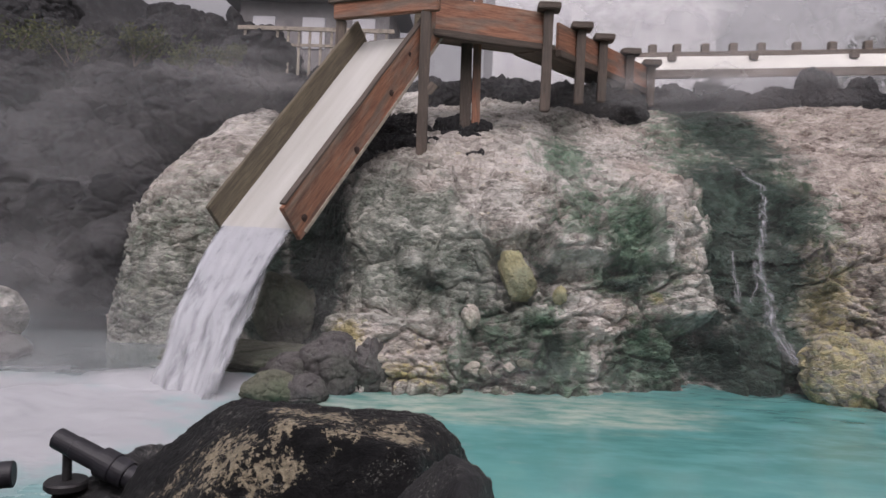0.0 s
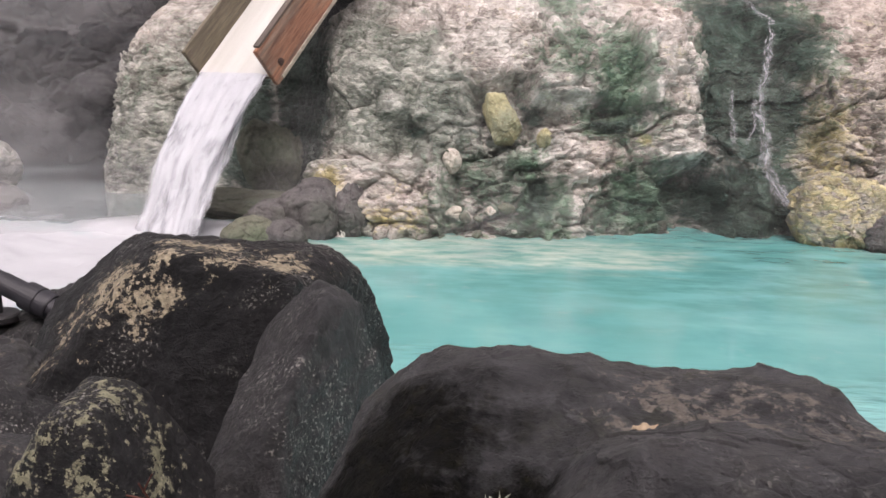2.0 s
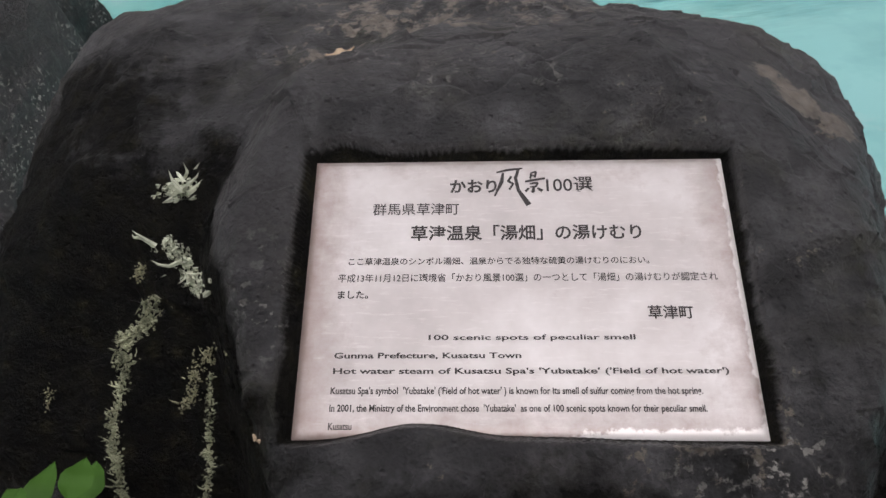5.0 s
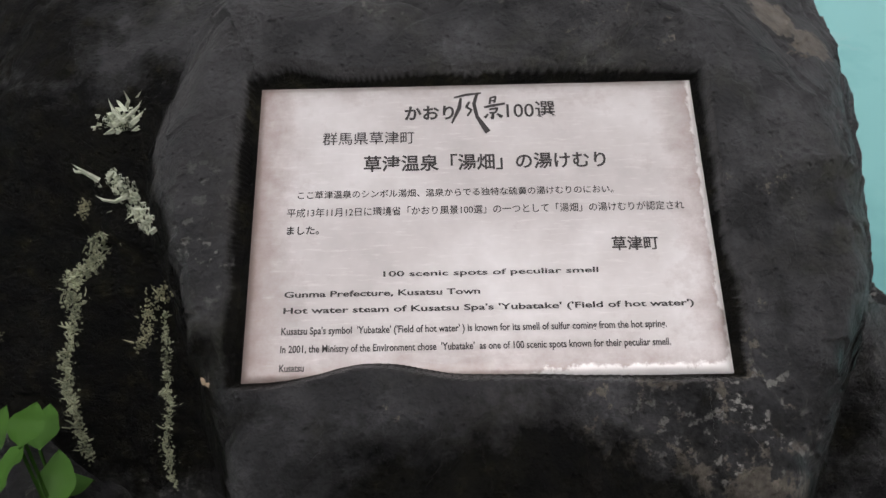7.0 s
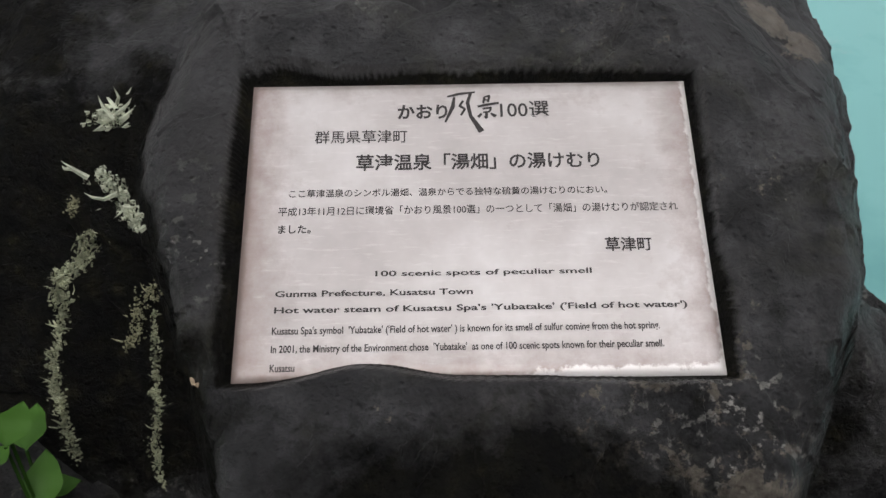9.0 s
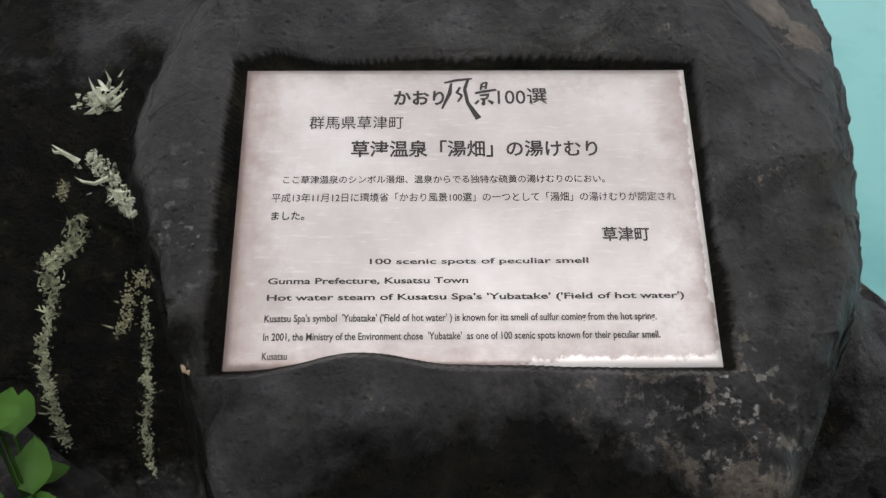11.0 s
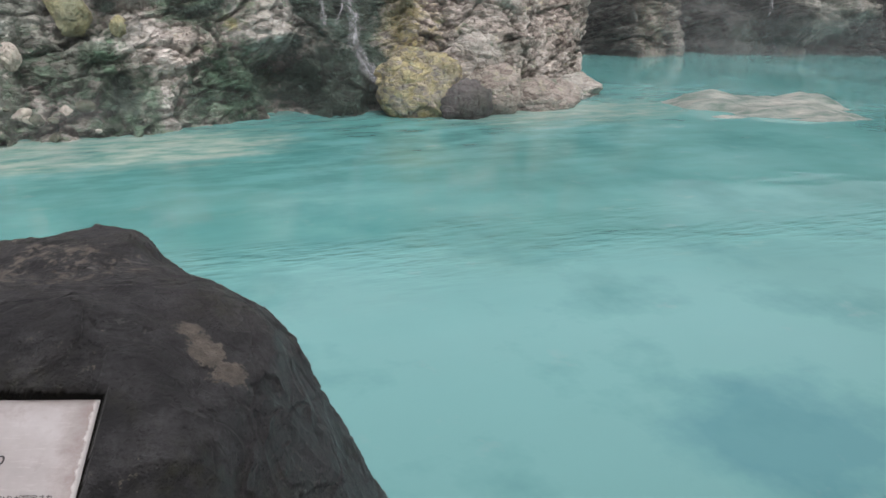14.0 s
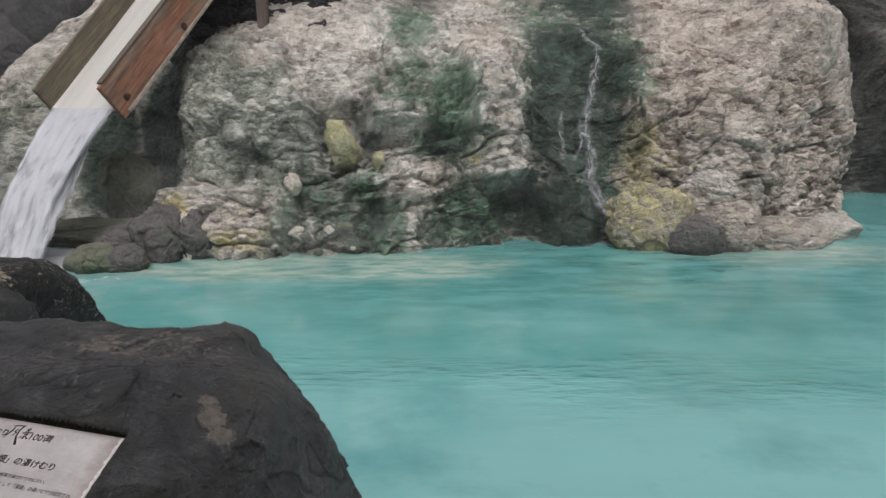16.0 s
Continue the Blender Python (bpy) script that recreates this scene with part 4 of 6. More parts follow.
def plaque_mesh():
    n, m = 61, 43
    v, u = np.meshgrid(np.linspace(-0.5, 0.5, m), np.linspace(-0.5, 0.5, n), indexing="ij")
    bend = np.clip((np.maximum(np.abs(u), np.abs(v)) - 0.488) / 0.012, 0, 1)
    top = np.stack([u * PLAQUE_W, v * PLAQUE_H, -0.003 * bend ** 2], -1).reshape(-1, 3)
    ring = np.r_[np.arange(n), np.arange(1, m) * n + n - 1, (m - 1) * n + np.arange(n - 2, -1, -1), np.arange(m - 2, 0, -1) * n]
    low = top[ring] - np.array((0, 0, 0.018))
    base = len(top)
    k = np.arange(len(ring))
    skirt = np.stack([ring[k], base + k, base + (k + 1) % len(ring), ring[(k + 1) % len(ring)]], 1)
    me = mesh_data("plaque", np.concatenate([top, low]), np.concatenate([grid_faces(m, n), skirt]), PLATE)
    x, y = np.abs(top[:, 0]) / (PLAQUE_W / 2), np.abs(top[:, 1]) / (PLAQUE_H / 2)
    worn_at = 0.95 * np.maximum(np.exp(-(1 - x) / 0.13) * np.where(top[:, 0] < 0, 1.0, 0.85), np.exp(-(1 - y) / 0.16) * np.where(top[:, 1] < 0, 0.85, 0.4))
    # highlight along the polished east and lower edges, painted into the colour
    rim_glint = np.maximum(np.exp(-((1 - x) / 0.035) ** 2) * (top[:, 0] > 0) * np.clip(1.0 - 0.4 * (top[:, 1] < -0.1), 0, 1), 1.1 * np.exp(-((1 - y) / 0.07) ** 2) * (top[:, 1] < 0) * np.clip((top[:, 0] + 0.02) / 0.12, 0, 1))
    attribute(me, "rim_glint", np.r_[rim_glint, np.zeros(len(low))])
    attribute(me, "worn", np.r_[worn_at, np.full(len(low), 1.0)])
    return me


plaque = new("plaque", plaque_mesh())
plaque.matrix_basis = PLAQUE
tagged(plaque, "pale metal plaque with dark etched writing set into a boulder", "plaque")

crust_me = star_rock("crusted_stone", planes_solid([
    ((-0.03, 0.08, 1.00), (-0.801, 3.152, 1.275)), ((0.06, 0.02, 1.00), (-0.45, 3.15, 1.215)), ((-0.63, -0.37, 0.68), (-1.177, 3.113, 1.105)), ((-0.87, -0.40, 0.28), (-1.588, 3.087, 0.759)),
    ((0.60, 0.02, 0.80), (-0.246, 3.149, 1.156)), ((0.96, -0.22, 0.17), (-0.20, 3.135, 0.929)), ((-0.05, -0.90, 0.42), (-0.7, 2.82, 0.98)), ((0.0, 0.95, 0.3), (-0.7, 3.62, 0.95)), ((0, 0, -1), (0, 3, -0.6)),
], 0.05, 0.045, 2.6, 21, 0.010), (-0.80, 3.2, 0.6), 130, LAVA_CRUST, 2.0)
crust_field(crust_me, [(-1.38, 3.0, 0.98, 0.24, 0.52), (-1.18, 2.95, 1.12, 0.24, 0.66), (-0.98, 2.92, 1.12, 0.20, 0.62), (-0.85, 2.90, 1.08, 0.14, 0.5), (-0.80, 3.15, 1.27, 0.18, 0.60), (-0.45, 3.12, 1.21, 0.17, 0.66), (-0.62, 3.1, 1.25, 0.16, 0.62),
                       (-0.12, 3.0, 1.10, 0.14, 0.4), (-1.45, 2.9, 0.75, 0.2, 0.4), (-0.95, 2.72, 0.72, 0.10, 0.45), (-0.2, 3.2, 1.2, 0.1, 0.4), (-0.62, 2.95, 1.27, 0.10, 0.7), (-0.38, 3.0, 1.25, 0.10, 0.7), (-0.9, 3.0, 1.26, 0.12, 0.6)])
tagged(new("crusted_stone", crust_me), "black lava boulder capped with tan lichen crust", "boulder")

point_me = star_rock("pointed_stone", planes_solid([
    ((-0.64, -0.38, 0.67), (-0.199, 2.542, 1.075)), ((0.05, -0.15, 0.99), (-0.12, 2.60, 1.248)), ((0.48, -0.05, 0.88), (-0.078, 2.603, 1.168)), ((-0.96, -0.10, 0.24), (-0.43, 2.40, 0.85)), ((0.93, -0.31, 0.18), (-0.09, 2.536, 1.029)),
    ((-0.15, -0.90, 0.40), (-0.15, 2.30, 1.05)), ((0, 0.98, 0.2), (0, 2.85, 1.0)), ((0, 0, -1), (0, 2, -0.5)),
], 0.04, 0.030, 3.2, 31, 0.008), (-0.19, 2.52, 0.5), 110, LAVA_GREY, 1.8)
crust_field(point_me, [(-0.15, 2.35, 1.1, 0.2, 0.22), (-0.25, 2.25, 0.85, 0.2, 0.15)])
tagged(new("pointed_stone", point_me), "grey pointed lava stone speckled with pale lichen", "boulder")

mosaic_me = star_rock("lichened_stone", planes_solid([
    ((0.05, -0.10, 0.98), (-0.66, 1.95, 1.05)), ((0.85, -0.1, 0.45), (-0.53, 1.95, 0.90)), ((-0.85, -0.1, 0.45), (-0.82, 1.95, 0.93)), ((0, -0.95, 0.25), (-0.65, 1.80, 0.8)),
    ((0, 0.95, 0.2), (-0.65, 2.20, 0.9)), ((0, 0, -1), (0, 2, -0.3)),
], 0.05, 0.025, 3.0, 41, 0.006), (-0.67, 1.97, 0.5), 90, LAVA_MOSAIC, 1.5)
crust_field(mosaic_me, [(-0.66, 1.85, 0.95, 0.45, 0.40), (-0.57, 1.8, 0.95, 0.10, 0.62), (-0.78, 1.78, 0.85, 0.12, 0.58), (-0.55, 1.8, 0.7, 0.15, 0.55)])
tagged(new("lichened_stone", mosaic_me), "small dark stone mottled with grey-green lichen", "boulder")


def loose_stone(name, seed, at, size, turn, material, label, n=40, rough=0.22, group="", facets=11, crag=0.10):
    ob = new(name, boulder_mesh(name, seed, material, n, rough, facets, tuple(size), crag))
    ob.matrix_basis = pose(*at, *turn)
    return tagged(ob, label, "boulder", group)


BANK = "dark lava boulder in the bank beside the pool"
for k, (at, size, turn, mat) in enumerate([
    ((-1.55, 2.45, 0.55), (0.42, 0.36, 0.32), (0, 5, 20), LAVA_GREY), ((-1.25, 2.15, 0.42), (0.40, 0.32, 0.30), (10, 0, 70), LAVA), ((-0.30, 2.15, 0.38), (0.22, 0.18, 0.22), (0, 0, 40), LAVA_CRUST),
    ((-0.42, 2.04, 0.52), (0.15, 0.14, 0.22), (20, 10, 0), LAVA_CRUST), ((-0.98, 1.60, 0.35), (0.34, 0.30, 0.36), (0, 10, 0), LAVA), ((-1.72, 3.0, 0.5), (0.30, 0.30, 0.30), (0, 0, 10), LAVA),
    ((-2.0, 4.15, 0.28), (0.55, 0.45, 0.42), (0, 10, 120), LAVA_GREY), ((-1.55, 4.05, 0.45), (0.46, 0.42, 0.42), (5, 0, 60), LAVA_GREY), ((-2.7, 3.4, 0.2), (0.5, 0.5, 0.4), (0, 0, 200), LAVA), ((-2.1, 2.6, 0.2), (0.55, 0.5, 0.45), (0, 0, 140), LAVA),
    ((1.74, 0.98, 0.62), (0.13, 0.12, 0.13), (0, 0, 30), LAVA_GREY), ((1.86, 0.72, 0.45), (0.22, 0.18, 0.18), (0, 20, 80), LAVA), ((1.95, 0.45, 0.30), (0.30, 0.25, 0.24), (0, 0, 150), LAVA_MOSAIC),
    # last stone: unseen, added to shade the big boulder's left crevice
    ((1.66, 0.62, 0.60), (0.15, 0.14, 0.15), (30, 0, 10), LAVA_MOSAIC), ((1.64, 0.84, 0.76), (0.085, 0.08, 0.085), (0, 0, 0), LAVA), ((2.5, 0.3, 0.1), (0.5, 0.45, 0.4), (0, 0, 60), LAVA), ((0.25, 0.95, 0.35), (0.32, 0.36, 0.42), (0, 0, 15), LAVA), ((0.95, 0.15, 0.2), (0.6, 0.35, 0.45), (0, 0, 0), LAVA), ((-0.25, 0.80, 0.45), (0.45, 0.5, 0.55), (0, 0, 30), LAVA),
]):
    stone_ob = loose_stone("bank_stone", 100 + k, at, size, turn, mat, BANK, 48, crag=0.06)
    crust_field(stone_ob.data, [(0, -0.4 * size[1], 0.7 * size[2], 0.9 * size[0], 0.30)])


# ---- wooden chute and its stream ----
CA = Vector((-2.455, 9.80, 1.87))
CD = Vector((0.306, 0.637, 0.708)).normalized()
CR = Vector((0.901, -0.434, 0.0)).normalized()
CN = CR.cross(CD).normalized()
CHUTE = Matrix((CD, -CR, CN)).transposed().to_4x4()
CHUTE.translation = CA
CHUTE_W, CHUTE_H, CHUTE_L = 1.40, 0.50, 4.75


def plank_mesh(name, length, thick, high, material, seed=0, cuts=24):
    """A sawn plank along x, slightly bowed, with worn edges and a frayed end."""
    rnd = random.Random(seed)
    bm = bmesh.new()
    bmesh.ops.create_cube(bm, size=1.0)
    for v in bm.verts:
        v.co = Vector((v.co.x * length, v.co.y * thick, v.co.z * high))
    bmesh.ops.bevel(bm, geom=list(bm.edges), offset=min(thick, high) * 0.12, segments=2, affect="EDGES")
    along = [e for e in bm.edges if abs(e.verts[0].co.x - e.verts[1].co.x) > length * 0.5]
    bmesh.ops.subdivide_edges(bm, edges=along, cuts=cuts)
    off = rnd.uniform(0, 50)
    for v in bm.verts:
        a = v.co.x
        v.co.y += thick * 0.10 * noise.noise(Vector((a * 1.4 + off, v.co.z * 3, 0)))
        v.co.z += min(high * 0.05, 0.012) * noise.noise(Vector((a * 2.6 + off, v.co.y * 9, 7 + (v.co.z > 0) * 5)))
    me = bpy.data.meshes.new(name)
    bm.to_mesh(me)
    bm.free()
    me.materials.append(material)
    return me


def knot_mesh(name, r, material):
    bm = bmesh.new()
    bmesh.ops.create_uvsphere(bm, u_segments=16, v_segments=8, radius=r)
    for v in bm.verts:
        v.co.y *= 0.28
        v.co *= 1 + 0.35 * noise.noise(v.co * 14)
    me = bpy.data.meshes.new(name)
    bm.to_mesh(me)
    bm.free()
    me.materials.append(material)
    return me


KNOT = plain_material("dark_knot", (0.045, 0.022, 0.015), 0.8)
PALE_EDGE = plain_material("bleached_wood", (0.30, 0.26, 0.21), 0.85)


def chute():
    top = new("water_chute")
    top.matrix_basis = CHUTE
    tagged(top, "steep open wooden water chute of weathered red boards", "chute")
    east = part("side_board", plank_mesh("side_board", 5.65, 0.07, CHUTE_H + 0.06, WOOD_RED, 1), top, "reddish cedar board with dark knots", pose(0.0, 0.035, CHUTE_H / 2 - 0.01, 0, 1.2, 0) @ Matrix.Translation((2.81, 0, 0)))
    part("side_board", plank_mesh("side_board", CHUTE_L, 0.07, CHUTE_H, WOOD_OLD, 2), top, "mossy yellow-brown board", Matrix.Translation((CHUTE_L / 2, CHUTE_W - 0.035, CHUTE_H / 2)))
    part("floor_board", plank_mesh("floor_board", CHUTE_L, CHUTE_W - 0.15, 0.06, WOOD_GREY, 3), top, "", Matrix.Translation((CHUTE_L / 2, CHUTE_W / 2, 0.07)))
    part("edge_strip", plank_mesh("edge_strip", 5.5, 0.03, 0.05, PALE_EDGE, 4), east, "bleached lower edge of the board", Matrix.Translation((0.05, -0.036, -CHUTE_H / 2)))
    part("cap_strip", plank_mesh("cap_strip", 5.5, 0.10, 0.03, WOOD_DARK, 5), east, "dark worn capping strip", Matrix.Translation((0.0, 0.015, CHUTE_H / 2 + 0.045)))
    for x, z, r in ((0.22, 0.16, 0.055), (1.75, 0.10, 0.06), (3.05, 0.20, 0.055), (3.9, 0.36, 0.04)):
        part("knot", knot_mesh("knot", r, KNOT), east, "dark wood knot", Matrix.Translation((x - 2.81, -0.04, z - CHUTE_H / 2)))
    return top


chute()


def beam(name, a, b, thick, high, material, label, seed=0, parent=None, category="beam"):
    """A straight timber from a to b."""
    a, b = Vector(a), Vector(b)
    way = (b - a).normalized()
    side = Vector((0, 0, 1)).cross(way)
    side = side.normalized() if side.length > 0.1 else Vector((0, 1, 0))
    up = way.cross(side)
    m = Matrix((way, side, up)).transposed().to_4x4()
    m.translation = (a + b) / 2
    ob = part(name, plank_mesh(name, (b - a).length, thick, high, material, seed, 12), parent, label, m)
    return ob if parent else tagged(ob, label, category)


def frame_of_chute():
    top = new("chute_trestle")
    tagged(top, "weathered timber trestle that carries the chute top", "trestle")
    beam("cross_beam", (-2.72, 12.85, 5.66), (-0.90, 12.28, 5.71), 0.14, 0.27, WOOD_RED, "thick reddish cross beam", 11, top)
    beam("beam_cap", (-2.80, 12.87, 5.82), (-0.84, 12.26, 5.87), 0.22, 0.05, WOOD_GREY, "dark weathered cap board", 12, top)
    beam("post", (-1.11, 12.36, 2.8), (-1.12, 12.36, 5.58), 0.17, 0.17, WOOD_DARK, "grey square post", 13, top)
    beam("post", (-2.62, 12.92, 3.0), (-2.62, 12.92, 5.54), 0.16, 0.16, WOOD_GREY, "", 14, top)
    beam("post", (-0.44, 13.9, 3.3), (-0.50, 13.9, 6.7), 0.18, 0.20, WOOD_DARK, "tall grey post", 15, top)
    beam("post", (-0.25, 13.95, 3.4), (-0.30, 13.95, 6.7), 0.14, 0.15, WOOD_RED, "tall reddish post", 16, top)
    beam("brace", (-1.05, 12.32, 4.25), (-0.93, 12.30, 4.40), 0.06, 0.14, WOOD_GREY, "", 17, top)


frame_of_chute()


def flume(a, b, zlow, high, width, name_label, posts, seed):
    """A level trough of boards from a to b with capped posts."""
    top = tagged(new("wooden_flume"), name_label, "flume")
    a, b = Vector(a), Vector(b)
    way = (b - a).normalized()
    side = Vector((way.y, -way.x, 0))
    for k, s in enumerate((side * width / 2, -side * width / 2)):
        beam("side_board", a + s + Vector((0, 0, zlow + high / 2)), b + s + Vector((0, 0, zlow + high / 2)), 0.06, high, WOOD_RED if k == 0 else WOOD_OLD, "reddish board" if k == 0 else "", seed + k, top)
    beam("floor_board", a + Vector((0, 0, zlow + 0.04)), b + Vector((0, 0, zlow + 0.04)), width - 0.07, 0.06, WOOD_GREY, "", seed + 3, top)
    beam("bearer", a + side * (width / 2 + 0.02) + Vector((0, 0, zlow - 0.06)), b + side * (width / 2 + 0.02) + Vector((0, 0, zlow - 0.06)), 0.12, 0.12, WOOD_DARK, "dark bearer under the trough", seed + 4, top)
    for k, (f, foot) in enumerate(posts):
        p = a.lerp(b, f) + side * (width / 2 + 0.12)
        pst = beam("post", p + Vector((0, 0, foot)), p + Vector((0, 0, zlow + high + 0.02)), 0.16, 0.17, WOOD_DARK, "square post", seed + 5 + k, top)
        m = Matrix.Translation(p + Vector((0, 0, zlow + high + 0.07)))
        part("post_cap", box_mesh("post_cap", (0.40, 0.40, 0.12), WOOD_DARK, 0.015, 0.004, seed + k), top, "flat dark post cap", m)
    return top


flume((-1.25, 13.25, 0), (0.80, 14.15, 0), 5.42, 0.56, 0.9, "reddish wooden flume leading to the chute", [(0.97, 4.2)], 30)
flume((0.80, 14.25, 0), (3.3, 18.0, 0), 5.40, 0.50, 0.9, "weathered wooden flume with capped posts", [(0.16, 4.5), (0.38, 4.7), (0.68, 4.9), (0.95, 5.0)], 50)

# falling water
mw = Nodes("white_water")
lanes = mw.tree.nodes.new("ShaderNodeCombineXYZ")
mw.link(mw.attr("across"), lanes.inputs[0])
mw.link(mw.attr("along"), lanes.inputs[1])
streaks = mw.put("TexNoise", Scale=1.0, Detail=5.0, Roughness=0.58)
mw.link(lanes.outputs[0], streaks.inputs["Vector"])
streak = streaks.outputs["Fac"]
wcol = mw.ramp(streak, [(0.3, (0.36, 0.37, 0.39)), (0.5, (0.40, 0.41, 0.435)), (0.7, (0.44, 0.45, 0.475))])
alpha = mw.ramp(mw.math("ADD", mw.attr("core"), mw.math("MULTIPLY", mw.math("SUBTRACT", streak, 0.5), 1.3)), [(0.0, 0.0), (0.55, 1.0)])
mw.link(alpha, mw.bsdf.inputs["Alpha"])
mw.bump(streak, 0.3, 0.02)
WHITE_WATER = mw.done(wcol, 0.6, IOR=1.33)
ms = Nodes("chute_water")
smooth = ms.noise(1.2, 3, 0.5, (0.3, 3.0, 1.0))
MILK = ms.done(ms.ramp(smooth, [(0.3, (0.42, 0.415, 0.38)), (0.7, (0.52, 0.515, 0.485))]), 0.3, IOR=1.33)


def chute_stream():
    n, m = 40, 15
    x, y = np.meshgrid(np.linspace(-0.02, CHUTE_L - 0.1, n), np.linspace(0.075, CHUTE_W - 0.075, m), indexing="ij")
    z = 0.145 + 0.01 * np.sin(y * 9) + 0.012 * fbm(np.stack([x * 0.8, y * 5, 0 * x], -1).reshape(-1, 3), 3, 70).reshape(x.shape)
    top = np.stack([x, y, z], -1).reshape(-1, 3)
    ob = new("chute_stream", mesh_data("chute_stream", np.concatenate([top, top - np.array((0, 0, 0.04))]), np.concatenate([grid_faces(n, m), grid_faces(n, m)[:, ::-1] + n * m]), MILK))
    ob.matrix_basis = CHUTE
    return tagged(ob, "sheet of milky water running down the chute", "water", kind="stuff")


chute_stream()


def waterfall():
    """A thick falling sheet from the chute's mouth, in three layers."""
    verts, faces, core, across, along = [], [], [], [], []
    n, m = 90, 40
    a = CHUTE @ Vector((0.0, CHUTE_W - 0.08, 0.14))
    b = CHUTE @ Vector((0.0, 0.08, 0.14))
    a2, b2 = Vector((-4.02, 8.78, -0.05)), Vector((-3.02, 8.18, -0.05))
    for layer in range(3):
        s, w = np.meshgrid(np.linspace(0, 1, n), np.linspace(0, 1, m), indexing="ij")
        s, w = s.ravel(), w.ravel()
        top = np.array(a)[None] * (1 - w[:, None]) + np.array(b)[None] * w[:, None]
        end = np.array(a2)[None] * (1 - w[:, None]) + np.array(b2)[None] * w[:, None]
        p = top * (1 - s[:, None]) + end * s[:, None]
        p[:, 2] = top[:, 2] + (end[:, 2] - top[:, 2]) * (0.62 * s + 0.38 * s ** 2)
        q = np.stack([w * 6, s * 2.2, 0 * s + layer * 9], 1)
        swell = (0.02 + 0.10 * s) * fbm(q, 4, 80 + layer)
        p += np.array((-0.25, -0.85, 0.45))[None] * (swell + (layer - 1) * (0.015 + 0.07 * s))[:, None]
        p += np.array(CR)[None] * ((0.01 + 0.10 * s) * fbm(np.stack([w * 3, s * 5, 0 * s + 3 * layer], 1), 3, 90 + layer))[:, None]
        faces.append(grid_faces(n, m) + len(verts) * n * m)
        verts.append(p)
        side = np.minimum(w, 1 - w) * 2
        across.append(w * 7 + 5 * layer)
        along.append(s * 5.0)
        core.append(np.clip(side * (7 - 4.5 * s), 0, 1) * (1.15 - 0.35 * s) * (1.0 if layer == 1 else 0.6))
    me = mesh_data("waterfall", np.concatenate(verts), np.concatenate(faces), WHITE_WATER)
    attribute(me, "core", np.concatenate(core))
    attribute(me, "across", np.concatenate(across))
    attribute(me, "along", np.concatenate(along))
    return tagged(new("waterfall", me), "white sheet of hot water falling into the pool", "waterfall", kind="stuff")


waterfall()


def ribbons(name, label, rows, seed):
    """Thin strands of water down a face: rows of top, via points and width."""
    rnd = random.Random(seed)
    verts, faces, core, across, along = [], [], [], [], []
    for pts, width in rows:
        pts = [Vector(p) for p in pts]
        n = 60
        run = np.linspace(0, len(pts) - 1, n)
        line = np.stack([np.interp(run, range(len(pts)), [p[k] for p in pts]) for k in range(3)], 1)
        line += 0.05 * np.stack([fbm(np.stack([run * 2.2, 0 * run + rnd.random() * 40, 0 * run], 1), 3, seed), 0 * run, 0 * run], 1)
        wide = width * (0.6 + 0.5 * np.abs(fbm(np.stack([run * 3, 0 * run + rnd.random() * 40, 0 * run], 1), 2, seed + 1)) + 0.5 * run / run[-1])
        cols = []
        for k, w in enumerate((-1.0, -0.5, 0.0, 0.5, 1.0)):
            q = line.copy()
            q[:, 0] += w * wide
            q[:, 1] += 0.6 * abs(w) * wide - 0.02
            cols.append(q)
        base = sum(len(v) for v in verts)
        verts.append(np.stack(cols, 1).reshape(-1, 3))
        faces.append(grid_faces(n, 5) + base)
        core.append(np.tile((-0.40, 0.04, 0.17, 0.04, -0.40), n))
        across.append(np.tile((0.0, 1.0, 2.0, 3.0, 4.0), n) * 3.4 + rnd.random() * 50)
        along.append(np.repeat(line[:, 2] * 7.5, 5))
    me = mesh_data(name, np.concatenate(verts), np.concatenate(faces), WHITE_WATER)
    attribute(me, "core", np.concatenate(core))
    attribute(me, "across", np.concatenate(across))
    attribute(me, "along", np.concatenate(along))
    return tagged(new(name, me), label, "cascade", kind="stuff")


def strand(points, out=0.05):
    got = [on_face(x, z) + Vector((0, -out, 0)) for x, z in points]
    for k in range(1, len(got)):
        got[k].y = min(got[k].y, got[k - 1].y)
    return got


ribbons("cascade", "thin white cascade running down green wet rock", [
    (strand([(4.38, 3.0), (4.27, 2.6), (4.17, 2.2), (4.11, 1.7), (4.10, 1.3), (4.13, 1.0), (4.20, 0.75), (4.25, 0.45)]), 0.16),
    (strand([(4.20, 3.4), (4.30, 3.2), (4.38, 3.0)]), 0.10),
    (strand([(3.80, 2.0), (3.78, 1.6), (3.79, 1.25)]), 0.07),
    (strand([(3.95, 1.75), (3.97, 1.5), (3.98, 1.25)]), 0.05),
    (strand([(4.22, 0.75), (4.28, 0.5), (4.3, 0.3)]), 0.12),
], 5)
ribbons("cascade", "far white cascade falling down dark rock", [
    (strand([(10.4, 3.2), (10.45, 2.4), (10.5, 1.6), (10.5, 0.9)], 0.15), 0.06),
    ([Vector((15.95, 15.9, 3.4)), Vector((16.0, 15.85, 2.4)), Vector((15.95, 15.7, 1.5)), Vector((15.9, 15.4, 0.6))], 0.12),
], 6)


